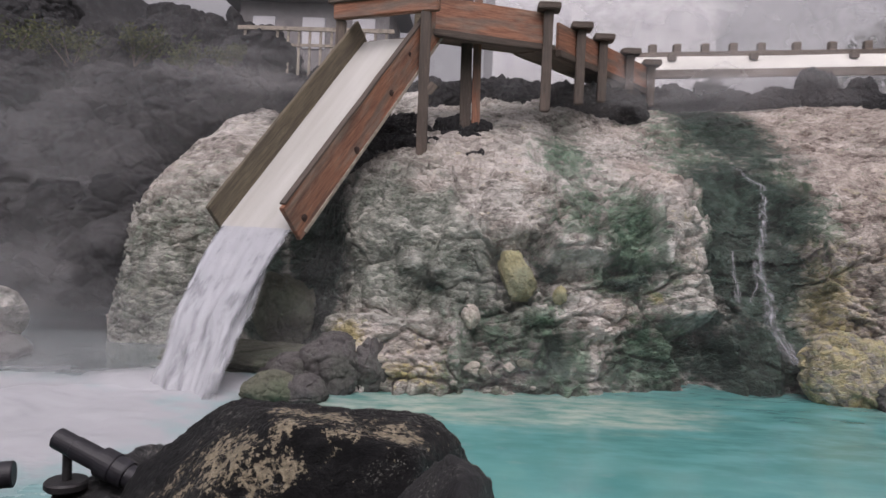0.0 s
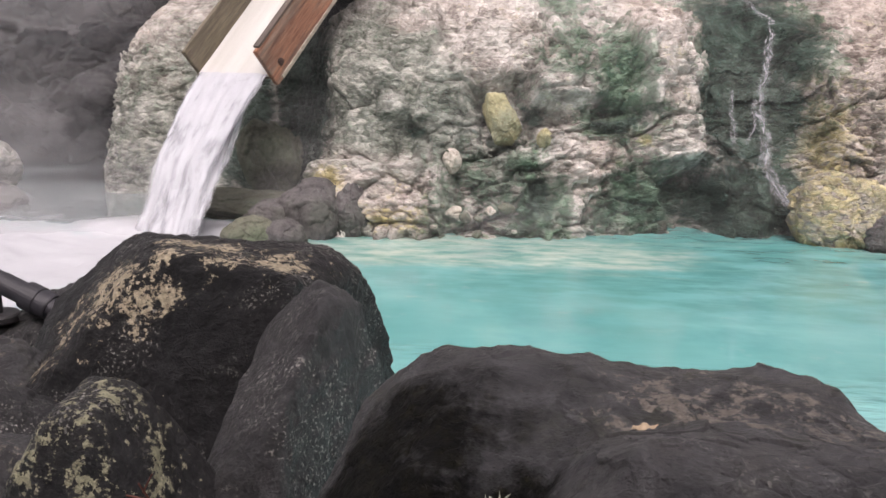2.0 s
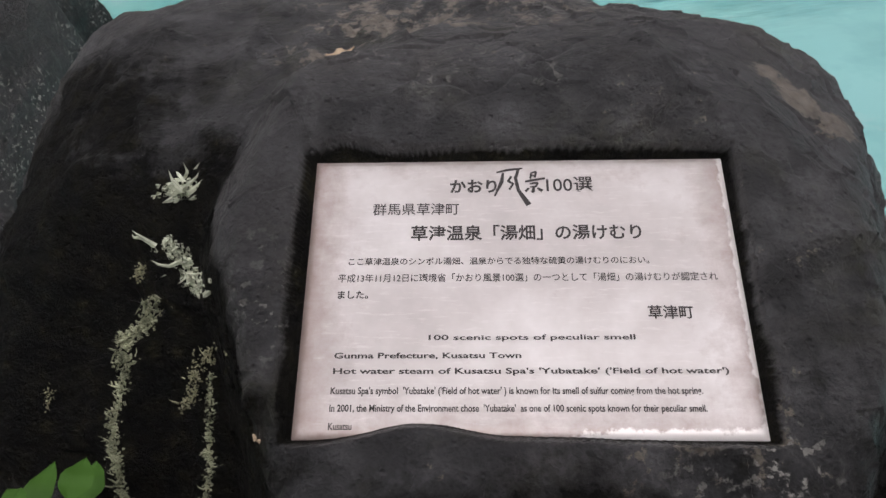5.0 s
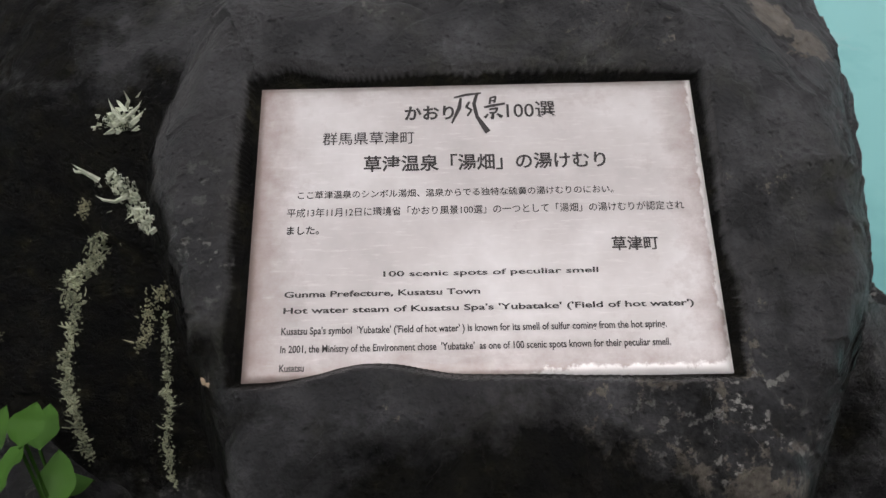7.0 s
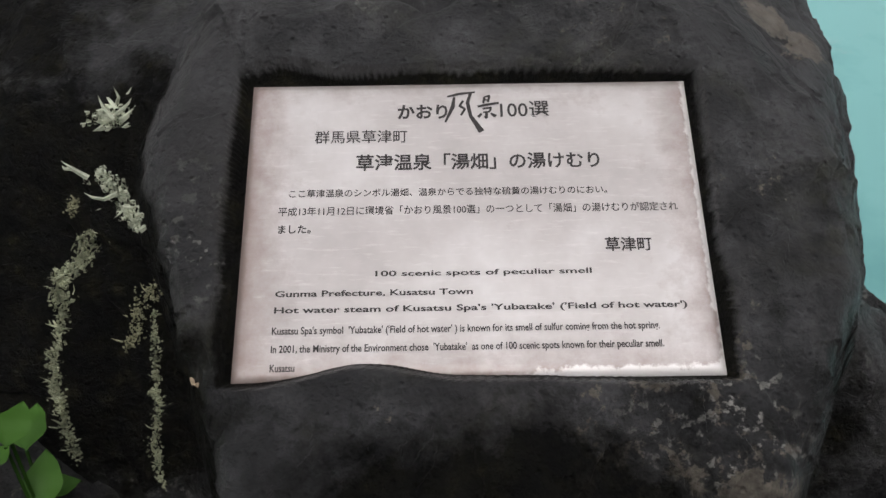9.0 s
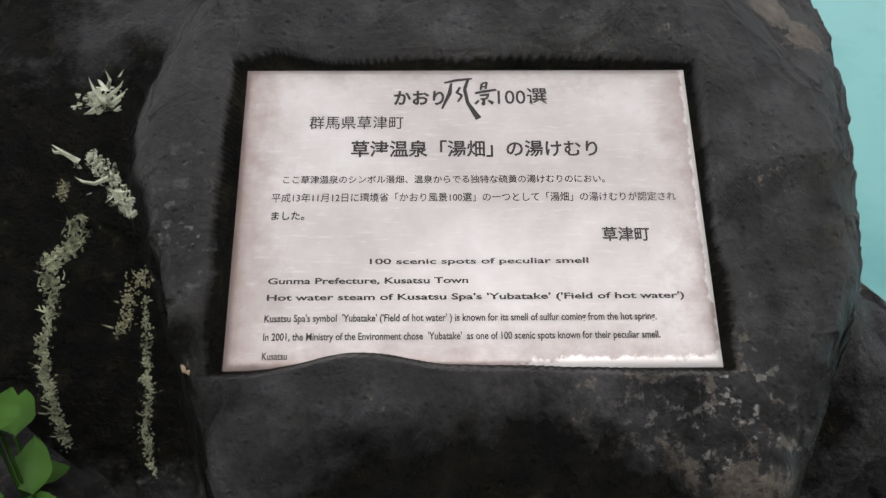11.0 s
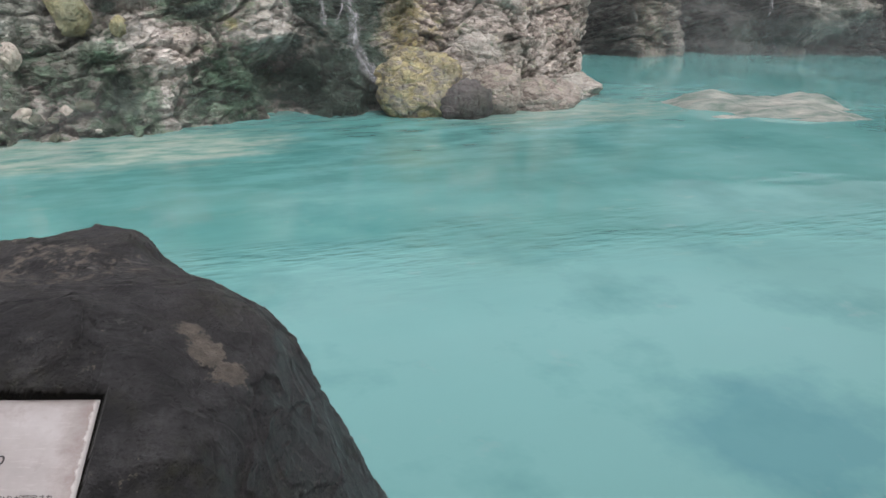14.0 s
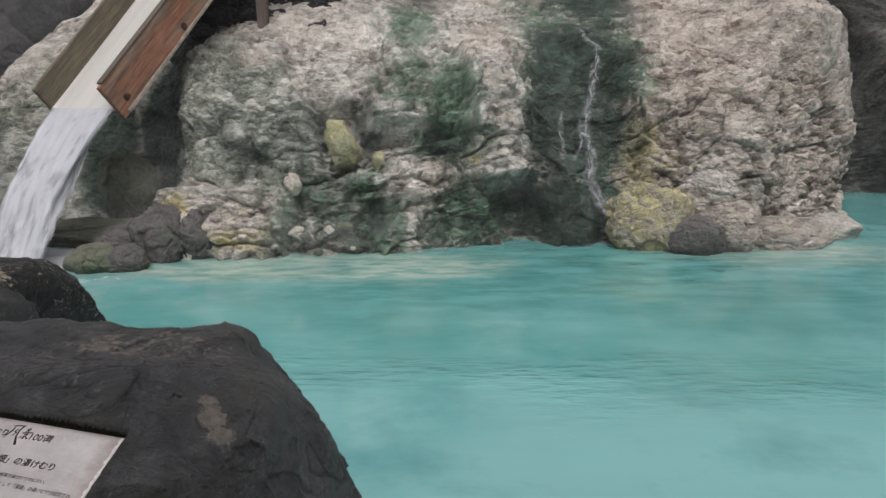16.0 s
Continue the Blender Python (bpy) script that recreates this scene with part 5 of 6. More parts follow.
# ---- stones along the far shore ----
def tinted_rock(name, low, high, stain, edge=0.6):
    m = Nodes(name)
    mid, fine = m.noise(3.0, 7, 0.65), m.noise(17, 7, 0.7)
    c = m.ramp(mid, [(0.3, low), (0.68, high)])
    c = m.mix(m.ramp(m.noise(1.6, 5), [(0.48, 0.0), (0.62, edge)]), c, stain)
    c = m.mix(m.ramp(fine, [(0.33, 0.7), (0.5, 0.0)]), c, tuple(v * 0.35 for v in low))
    m.bump(m.math("ADD", mid, m.math("MULTIPLY", fine, 0.6)), 0.8, 0.06)
    return m.done(c, 0.85)


YELLOW = tinted_rock("sulphur_rock", (0.22, 0.20, 0.10), (0.50, 0.47, 0.27), (0.16, 0.175, 0.12), 0.75)
OCHRE_ROCK = tinted_rock("ochre_rock", (0.24, 0.195, 0.09), (0.45, 0.395, 0.225), (0.33, 0.325, 0.27), 0.8)
SINTER = tinted_rock("pale_sinter", (0.30, 0.27, 0.23), (0.60, 0.55, 0.48), (0.25, 0.26, 0.19), 0.4)
PINKISH = tinted_rock("pink_sinter", (0.28, 0.21, 0.17), (0.54, 0.43, 0.36), (0.36, 0.33, 0.29), 0.5)
GREY_WET = tinted_rock("wet_grey_rock", (0.07, 0.065, 0.065), (0.16, 0.15, 0.145), (0.05, 0.06, 0.045))
GREEN_GREY = tinted_rock("mossy_grey_rock", (0.08, 0.085, 0.06), (0.20, 0.20, 0.15), (0.06, 0.09, 0.05))


def crusted(ob, tone=0.55, **stains):
    """The same crust as the rock face, with its own stains."""
    me = ob.data
    if "tone" not in me.attributes:
        attribute(me, "tone", np.full(len(me.vertices), tone))
        for key, v in stains.items():
            attribute(me, key, np.full(len(me.vertices), v))


def face_stone(name, seed, x, z, size, turn, material, label, push=0.0, n=44):
    p = on_face(x, z)
    return loose_stone(name, seed, (p.x, p.y + size[1] * 0.55 - push, p.z), size, turn, material, label, n, crag=0.05, facets=8)


loose = "stone wedged in the hot-spring rock face"
slab_me = star_rock("yellow_stone", planes_solid([
    ((1, 0, 0.15), (0.20, 0, 0)), ((-1, 0.0, -0.10), (-0.20, 0, 0)), ((0.30, -0.1, 1), (0, 0, 0.36)), ((-0.30, -0.1, -1), (0, 0, -0.37)), ((0.75, -0.1, -0.65), (0.13, 0, -0.27)),
    ((-0.8, -0.2, 0.5), (-0.17, 0, 0.20)), ((0.05, -1, 0.20), (0, -0.17, 0)), ((-0.55, -0.8, 0.1), (-0.13, -0.12, 0)), ((0.1, -0.8, -0.6), (0, -0.15, -0.2)), ((0, 1, 0), (0, 0.2, 0)),
], 0.03, 0.045, 5.0, 88, 0.012), (0, 0, 0), 60, YELLOW, 0.9)
slab = new("yellow_stone", slab_me)
spot = on_face(0.46, 1.50)
slab.matrix_basis = pose(spot.x, spot.y + 0.02, spot.z, 0, -20, 0)
tagged(slab, "sulphur-yellow slab wedged in a hollow of the rock face", "boulder")
face_stone("pale_stone", 203, 0.93, 1.28, (0.10, 0.09, 0.12), (0, 10, 0), YELLOW, "small pale yellow " + loose, 0.05)
face_stone("pale_stone", 204, -0.10, 0.86, (0.11, 0.10, 0.15), (0, 0, 0), SINTER, "small pale upright " + loose, 0.06)

rnd = random.Random(9)
for k in range(14):
    x = rnd.uniform(-0.35, 0.75)
    s = rnd.choice((0.035, 0.05, 0.06, 0.08))
    face_stone("rubble_stone", 230 + k % 6, x, rnd.uniform(0.04, 0.42), (round(s * 1.3, 3), s, round(s * 0.8, 3)), (rnd.uniform(-30, 30), rnd.uniform(-40, 40), rnd.uniform(0, 360)), SINTER if k % 3 else GREEN_GREY, "small broken stone at the foot of the rock face", 0.45 * s, 14)

for seed, at, size, turn, mat, name, label in [
    (301, (4.72, 10.12, 0.36), (0.48, 0.42, 0.50), (0, 0, 20), FACE, "ochre_stone", "large ochre and yellow boulder at the water's edge"),
    (302, (5.10, 10.0, 0.36), (0.38, 0.36, 0.44), (0, 15, 80), FACE, "yellow_stone", "greenish yellow boulder at the water's edge"),
    (303, (5.42, 9.68, 0.22), (0.40, 0.30, 0.30), (0, -10, 0), GREY_WET, "grey_stone", "smooth grey boulder standing in the shallows"),
    (304, (5.95, 10.05, 0.30), (0.55, 0.45, 0.38), (0, 8, 30), FACE, "pink_stone", "pinkish crumbling boulder at the shore"),
    (305, (5.75, 10.25, 0.85), (0.42, 0.36, 0.34), (0, 20, 0), FACE, "pale_stone", "pale boulder leaning on the rock face"),
    (306, (6.9, 10.35, 0.12), (0.75, 0.5, 0.30), (0, 0, 20), FACE, "pink_stone", "low pinkish shore stone"),
    (307, (7.9, 11.2, 0.06), (0.75, 0.55, 0.26), (0, 4, 40), FACE, "pale_stone", "low pale shore stone"),
    (308, (-1.85, 9.25, 0.22), (0.42, 0.40, 0.46), (0, 10, 0), GREY_WET, "dark_stone", "dark wet boulder standing in the shallows"),
    (309, (-1.42, 9.32, 0.30), (0.26, 0.26, 0.34), (0, 0, 40), GREY_WET, "dark_stone", "dark brownish boulder beside the rock face"),
    (310, (-2.42, 8.45, 0.10), (0.30, 0.26, 0.24), (0, 0, 15), GREEN_GREY, "mossy_stone", "small mossy grey-green stone in the water"),
    (311, (-2.05, 8.55, 0.08), (0.26, 0.24, 0.22), (0, 0, 75), GREY_WET, "dark_stone", "small dark stone in the water"),
    (312, (-2.30, 9.25, 0.10), (0.45, 0.40, 0.30), (0, 0, 5), GREY_WET, "dark_stone", "dark wet stone below the fall"),
    (313, (-3.1, 10.4, 0.05), (1.2, 0.6, 0.28), (0, 3, 10), GREEN_GREY, "wet_shelf", "flat mossy shelf of wet rock"),
    (314, (-3.0, 11.0, 0.75), (0.45, 0.4, 0.55), (0, 0, 0), GREEN_GREY, "mossy_stone", "mossy grey boulder behind the waterfall"),
    (315, (-7.25, 10.4, 0.45), (0.62, 0.6, 0.55), (0, 0, 0), FACE, "pale_stone", "pale boulder standing in the foaming water"),
    (316, (-7.2, 10.0, 0.05), (0.8, 0.6, 0.35), (0, 0, 30), GREY_WET, "dark_stone", "low dark stone in the foaming water"),
    (317, (-2.0, 12.6, 3.05), (0.45, 0.4, 0.32), (0, 0, 30), LAVA_GREY, "lava_stone", "dark lava stone lying under the chute"),
    (318, (-2.45, 12.35, 2.85), (0.35, 0.3, 0.24), (0, 0, 120), LAVA_GREY, "lava_stone", "small dark lava stone under the chute"),
]:
    stone_ob = loose_stone(name, seed, at, size, turn, mat, label, 60, 0.16, facets=8, crag=0.08)
    if mat is LAVA_GREY:
        crust_field(stone_ob.data, [(0, 0, size[2], 0.3, 0.3)])
    if mat is FACE:
        crusted(stone_ob, 0.6 if "pale" in name else 0.5, pink=0.8 if "pink" in name else 0.0, ochre=0.72 if name in ("ochre_stone", "yellow_stone") else 0.1, greygreen=0.25)


def island():
    m = Nodes("pale_sunken_crust")
    m.bump(m.noise(9, 6, 0.6, (0.5, 2.0, 1.0)), 0.6, 0.04)
    mat = m.done(m.ramp(m.noise(4, 6, 0.65, (0.6, 2.2, 1.0)), [(0.36, (0.09, 0.15, 0.13)), (0.52, (0.24, 0.27, 0.24)), (0.72, (0.46, 0.44, 0.40))]), 0.5)
    n = 70
    y, x = np.meshgrid(np.linspace(-1, 1, n), np.linspace(-1, 1, n), indexing="ij")
    r = np.sqrt(x ** 2 + y ** 2)
    p = np.stack([x, y, 0 * x], -1).reshape(-1, 3)
    z = 0.17 - 0.32 * r ** 2 + 0.17 * fbm(p * np.array([2.2, 4.0, 1]), 4, 120).reshape(x.shape)
    q = np.stack([x * 1.95, y * 1.55, z], -1).reshape(-1, 3)
    ob = new("sunken_rock", mesh_data("sunken_rock", q, grid_faces(n, n), mat))
    ob.matrix_basis = pose(10.2, 9.3, 0.0, 0, 0, -28)
    return tagged(ob, "flat pale rock just breaking the water surface", "rock")


island()

# ---- dark slopes, plants and buildings behind ----
far_meshes = []
for k in range(7):
    far_me = boulder_mesh("lava_stone", 400 + k, LAVA_FAR, 40, 0.35, 11, (1, 1, 1), 0.16)
    crust_field(far_me, [])
    far_meshes.append(far_me)
rnd = random.Random(4)


def scatter(count, xs, ys, sizes, lift, label, group):
    for _ in range(count):
        x, y = rnd.uniform(*xs), rnd.uniform(*ys)
        s = rnd.uniform(*sizes)
        z = lift(x, y)
        ob = new("lava_stone", rnd.choice(far_meshes))
        ob.matrix_basis = pose(x, y, z + s * 0.1, rnd.uniform(-20, 20), rnd.uniform(-20, 20), rnd.uniform(0, 360)) @ Matrix.Diagonal((s * 1.15, s, s * rnd.uniform(0.65, 0.95), 1))
        tagged(ob, label, "boulder", group)


def west_slope(x, y):
    return 0.1 + max(0.0, (y - 11.5)) * 0.58 + max(0.0, -x - 9) * 0.10


scatter(150, (-19, -6.6), (12.5, 26), (0.45, 1.15), west_slope, "dark steaming lava boulder on the slope", "lava boulders on the west slope")
scatter(26, (-6.6, -2.2), (17.0, 24), (0.5, 1.0), lambda x, y: 4.6 + (y - 17) * 0.18, "dark lava boulder above the rock face", "lava boulders above the rock face")
scatter(40, (-1.6, 3.2), (16.2, 18.4), (0.26, 0.5), lambda x, y: 4.55 + (y - 16) * 0.30, "dark lava boulder under the wooden flume", "lava boulders under the flume")
scatter(26, (-2.1, -0.1), (12.5, 14.6), (0.18, 0.36), lambda x, y: 2.95 + (y - 12.0) * 0.40, "dark lava stone in the hollow under the chute", "lava boulders under the flume")
scatter(9, (-2.6, -1.5), (13.0, 15.0), (0.25, 0.42), lambda x, y: 3.15 + (y - 13) * 0.42, "dark lava boulder under the wooden flume", "lava boulders under the flume")
scatter(44, (2.8, 13.5), (18.2, 19.6), (0.25, 0.42), lambda x, y: 5.35, "dark lava stone along the top of the rock face", "lava stones on the crest")
for x, y, z, s in ((8.1, 19.2, 5.85, 0.45), (9.2, 19.2, 5.75, 0.36), (5.4, 19.2, 5.6, 0.36)):
    ob = new("lava_stone", far_meshes[1])
    ob.matrix_basis = pose(x, y, z, 0, 0, x * 40) @ Matrix.Diagonal((s, s, s * 1.1, 1))
    tagged(ob, "pointed dark lava stone on the crest", "boulder", "lava stones on the crest")

CREAM = plain_material("mineral_crust", (0.66, 0.65, 0.60), 0.45, 0.0, 0.12, 1.5)


def far_trough(a, b, z, tilt, caps, seed):
    """A tilted trough floor with milky water, its rail and capped posts."""
    top = tagged(new("wooden_flume"), "far wooden flume carrying milky water over the terrace", "flume")
    a, b = Vector((*a, z)), Vector((*b, z + tilt))
    way = (b - a).normalized()
    side = Vector((way.y, -way.x, 0))
    rise = Vector((-side.x * 0.75, -side.y * 0.75, 0.66))
    n = 40
    s, w = np.meshgrid(np.linspace(0, 1, n), np.linspace(0, 1, 6), indexing="ij")
    p = np.array(a) + s[..., None] * np.array(b - a) + w[..., None] * np.array(rise) * 0.75
    p[..., 2] += 0.02 * fbm(p.reshape(-1, 3) * 1.5, 3, seed).reshape(s.shape)
    back = p - np.array((0, 0, 0.06))
    part("trough_water", mesh_data("trough_water", np.concatenate([p.reshape(-1, 3), back.reshape(-1, 3)]), np.concatenate([grid_faces(n, 6), grid_faces(n, 6)[:, ::-1] + n * 6]), CREAM), top, "cream-coloured milky water")
    beam("front_rail", a - Vector((0, 0, 0.10)) + side * 0.05, b - Vector((0, 0, 0.10)) + side * 0.05, 0.10, 0.22, WOOD_GREY, "grey board along the trough", seed, top)
    beam("back_rail", a + rise * 0.80, b + rise * 0.80, 0.12, 0.16, WOOD_GREY, "grey board behind the trough", seed + 1, top)
    for k, f in enumerate(caps):
        q = a.lerp(b, f) + rise * 0.84
        part("post_cap", box_mesh("post_cap", (0.20, 0.20, 0.26), WOOD_GREY, 0.02, 0.004, seed + k), top, "grey capped post", Matrix.Translation(q + Vector((0, 0, 0.14))))
    for k, f in enumerate(caps[::3]):
        q = a.lerp(b, min(1, f + 0.05)) + rise * 0.45
        part("post_cap", box_mesh("post_cap", (0.20, 0.20, 0.20), WOOD_GREY, 0.02, 0.004, seed + 20 + k), top, "grey capped post", Matrix.Translation(q + Vector((0, 0, 0.12))))
    return top


far_trough((3.9, 20.2), (13.2, 20.2), 6.35, 0.45, (0.05, 0.12, 0.2, 0.28, 0.36, 0.46, 0.56, 0.66, 0.8, 0.95), 60)

# steam haze is put into the hotel's wall, roof and pane colours
HAZED_WALL = plain_material("hazed_render", (0.60, 0.60, 0.61), 0.9, 0.0, 0.06, 0.5)
ROOF = plain_material("grey_roof", (0.42, 0.42, 0.44), 0.8, 0.0, 0.1, 0.6)
HUT = plain_material("grey_boards", (0.20, 0.19, 0.19), 0.85, 0.0, 0.3, 2.0)
PANE = plain_material("hazed_glass", (0.52, 0.52, 0.54), 0.3, 0.0, 0.1, 1.0)


def building(name, label, at, size, storeys, bays, wall, roof, turn=0.0):
    top = tagged(new(name), label, "building")
    top.matrix_basis = pose(*at, 0, 0, turn)
    w, d, h = size
    part("wall", box_mesh("wall", size, wall, 0.03), top, "", Matrix.Translation((0, 0, h / 2)))
    bm = bmesh.new()
    e = 0.5
    pts = [(-w / 2 - e, -d / 2 - e, h), (w / 2 + e, -d / 2 - e, h), (w / 2 + e, d / 2 + e, h), (-w / 2 - e, d / 2 + e, h), (-w / 2 - e, 0, h + d * 0.22), (w / 2 + e, 0, h + d * 0.22)]
    vs = [bm.verts.new(p) for p in pts]
    for f in ((0, 1, 5, 4), (2, 3, 4, 5), (1, 2, 5), (3, 0, 4), (3, 2, 1, 0)):
        bm.faces.new([vs[i] for i in f])
    me = bpy.data.meshes.new("roof")
    bm.to_mesh(me)
    bm.free()
    me.materials.append(roof)
    part("roof", me, top, "", Matrix.Translation((0, 0, 0.02)))
    pane = box_mesh("window", (w / bays * 0.45, 0.08, h / storeys * 0.45), PANE, 0.01)
    for s in range(storeys):
        for b in range(bays):
            part("window", pane, top, "", Matrix.Translation((-w / 2 + (b + 0.5) * w / bays, -d / 2 - 0.02, (s + 0.55) * h / storeys)))
    return top


building("hotel", "pale hotel fading into the steam", (10.0, 75.0, 3.0), (20.0, 12.0, 24.0), 6, 8, HAZED_WALL, ROOF, 4)
building("hut", "low grey board hut above the slope", (-5.4, 24.5, 6.6), (4.6, 3.0, 2.1), 1, 3, HUT, ROOF, 0)


def fence():
    top = tagged(new("fence"), "pale railing fence above the slope", "fence")
    for k in range(14):
        x = -7.2 + 0.32 * k
        beam("post", (x, 22.0, 6.2), (x, 22.0, 7.65), 0.07, 0.07, PALE_EDGE, "", 80 + k, top)
    beam("rail", (-7.4, 21.95, 7.62), (-2.8, 21.95, 7.62), 0.08, 0.12, PALE_EDGE, "", 95, top)
    beam("rail", (-7.4, 21.95, 7.15), (-2.8, 21.95, 7.15), 0.05, 0.08, PALE_EDGE, "", 96, top)


fence()


# foliage
def leaf_material(name, low, high):
    m = Nodes(name)
    c = m.ramp(m.tree.nodes.new("ShaderNodeNewGeometry").outputs["Random Per Island"], [(0.0, low), (1.0, high)])
    return m.done(c, 0.6, Specular_IOR_Level=0.25)


FOLIAGE = leaf_material("shrub_leaf", (0.018, 0.028, 0.012), (0.10, 0.11, 0.03))
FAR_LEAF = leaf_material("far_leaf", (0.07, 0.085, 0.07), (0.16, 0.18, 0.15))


def leaves_mesh(name, centres, radius, count, size, material, seed):
    """Many small folded leaves in loose clumps round the centres."""
    r = np.random.RandomState(seed)
    c = np.array(centres)[r.randint(len(centres), size=count)]
    off = r.normal(size=(count, 3))
    off *= (r.rand(count, 1) ** 0.5) * radius / np.linalg.norm(off, axis=1, keepdims=True)
    p = c + off
    a = r.normal(size=(count, 3))
    a /= np.linalg.norm(a, axis=1, keepdims=True)
    b = np.cross(a, r.normal(size=(count, 3)))
    b /= np.linalg.norm(b, axis=1, keepdims=True)
    up = np.cross(a, b)
    s = size * (0.6 + 0.8 * r.rand(count, 1))
    v = np.stack([p - a * s, p + b * s * 0.45 + up * s * 0.15, p + a * s, p - b * s * 0.45 + up * s * 0.15], 1).reshape(-1, 3)
    return mesh_data(name, v, np.arange(count * 4).reshape(-1, 4), material, False)


def shrub(at, size, seed, label):
    top = tagged(new("shrub"), label, "shrub")
    top.matrix_basis = Matrix.Translation(at)
    r = random.Random(seed)
    cents = []
    for k in range(7):
        tip = Vector((r.uniform(-1, 1) * size, r.uniform(-0.6, 0.6) * size, r.uniform(0.3, 0.9) * size))
        beam("stem", (0, 0, -0.2), tip, 0.03, 0.03, WOOD_GREY, "", seed + k, top)
        cents += [tip, tip * 0.75]
    part("crown", leaves_mesh("crown", [tuple(c) for c in cents], size * 0.45, 1300, 0.055, FOLIAGE, seed), top, "dull green and yellow leaves")


for k, (x, y, z, s) in enumerate([(-11.6, 20.6, 5.0, 0.9), (-13.2, 20.2, 4.9, 1.0), (-8.6, 21.0, 5.3, 0.8), (-7.4, 21.2, 5.4, 0.6), (-10.2, 21.4, 5.3, 0.8), (-14.6, 18.6, 4.4, 0.9), (-15.5, 21.0, 5.3, 1.2)]):
    shrub((x, y, west_slope(x, y) + 0.5), s, 500 + 20 * k, "low shrub with dull yellow-green leaves among the lava stones")


def tree(at, high, spread, seed):
    top = tagged(new("tree"), "far broad tree fading into the mist", "tree")
    top.matrix_basis = Matrix.Translation(at)
    r = random.Random(seed)
    bm = bmesh.new()
    bmesh.ops.create_cone(bm, cap_ends=True, segments=10, radius1=0.35, radius2=0.16, depth=high * 0.6)
    bmesh.ops.translate(bm, verts=bm.verts, vec=(0, 0, high * 0.3))
    me = bpy.data.meshes.new("trunk")
    bm.to_mesh(me)
    bm.free()
    me.materials.append(WOOD_GREY)
    part("trunk", me, top)
    cents = []
    for k in range(16):
        ang, rad = r.uniform(0, 6.28), spread * r.uniform(0.1, 1) ** 0.6
        tip = Vector((math.cos(ang) * rad, math.sin(ang) * rad, high * (0.98 - 0.42 * (rad / spread) ** 2 - r.uniform(0, 0.2))))
        beam("limb", (0, 0, high * 0.4), tip, 0.12, 0.12, WOOD_GREY, "", seed + k, top)
        cents.append(tuple(tip))
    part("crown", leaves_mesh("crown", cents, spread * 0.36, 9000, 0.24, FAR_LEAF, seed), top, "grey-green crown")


tree((31.0, 55.0, 5.0), 13.0, 7.5, 700)
tree((41.0, 60.0, 5.0), 15.0, 8.0, 740)

# added unseen wall: closes the place, keeps low sky light off near stones
mwall = plain_material("plain_wall", (0.16, 0.15, 0.14), 0.9, 0.0, 0.15, 0.7)
tagged(part("shade_wall_south", box_mesh("shade_wall_south", (60.0, 0.4, 9.5), mwall, 0.02), None, "", Matrix.Translation((0, -6.5, 4.4))), "plain grey unseen wall added behind the walkway to block light", "wall", kind="structure")


# ---- writing on the plaque ----
INK = plain_material("etched_ink", (0.022, 0.018, 0.018), 0.6, 0.0, 0.3, 40.0)


def writing(text, left, right, base, high=None, bold=0.012, lean=0.0):
    """One line of type on the plaque, from left to right along its width; high: height of capitals."""
    cu = bpy.data.curves.new("writing", "FONT")
    cu.body, cu.size, cu.offset, cu.resolution_u = text, 1.0, bold, 3
    tmp = bpy.data.objects.new("writing", cu)
    scene.collection.objects.link(tmp)
    bpy.context.view_layer.update()
    me = bpy.data.meshes.new_from_object(tmp.evaluated_get(bpy.context.evaluated_depsgraph_get()))
    bpy.data.objects.remove(tmp)
    co = np.empty(len(me.vertices) * 3, dtype=np.float32)
    me.vertices.foreach_get("co", co)
    co = co.reshape(-1, 3)
    x0, x1 = co[:, 0].min(), co[:, 0].max()
    kx = (right - left) / (x1 - x0)
    ky = kx if high is None else high / 0.73
    co[:, 0] = left + (co[:, 0] - x0) * kx + lean * co[:, 1] * ky
    co[:, 1] = base + co[:, 1] * ky
    co[:, 2] = 0.0008
    me.vertices.foreach_set("co", co.ravel())
    me.materials.clear()
    me.materials.append(INK)
    me.update()
    part("writing", me, plaque)


writing("かおり", -0.083, -0.026, 0.1265, None, 0.030)
writing("100選", 0.034, 0.090, 0.1265, None, 0.009)
writing("群馬県草津町", -0.176, -0.072, 0.0965, None, 0.004)
writing("草津温泉「湯畑」の湯けむり", -0.129, 0.142, 0.0625, None, 0.020)
writing("ここ草津温泉のシンボル湯畑、温泉からでる独特な硫黄の湯けむりのにおい。", -0.201, 0.147, 0.0300, None, 0.008)
writing("平成13年11月12日に環境省「かおり風景100選」の一つとして「湯畑」の湯けむりが認定され", -0.212, 0.222, 0.0085, 0.0082, 0.006)
writing("ました。", -0.211, -0.176, -0.0120, None, 0.020)
writing("草津町", 0.139, 0.189, -0.0370, None, 0.018)
writing("100 scenic spots of peculiar smell", -0.106, 0.122, -0.0625, 0.0062, 0.018)
writing("Gunma Prefecture, Kusatsu Town", -0.210, -0.004, -0.0835, 0.0066, 0.022)
writing("Hot water steam of Kusatsu Spa's 'Yubatake' ('Field of hot water')", -0.210, 0.218, -0.1010, 0.0066, 0.022)
writing("Kusatsu Spa's symbol  'Yubatake' ('Field of hot water' ) is known for its smell of sulfur coming from the hot spring.", -0.211, 0.187, -0.1235, 0.0078, 0.020)
writing("In 2001, the Ministry of the Environment chose  'Yubatake'  as one of 100 scenic spots known for their peculiar smell.", -0.211, 0.189, -0.1425, 0.0078, 0.020)
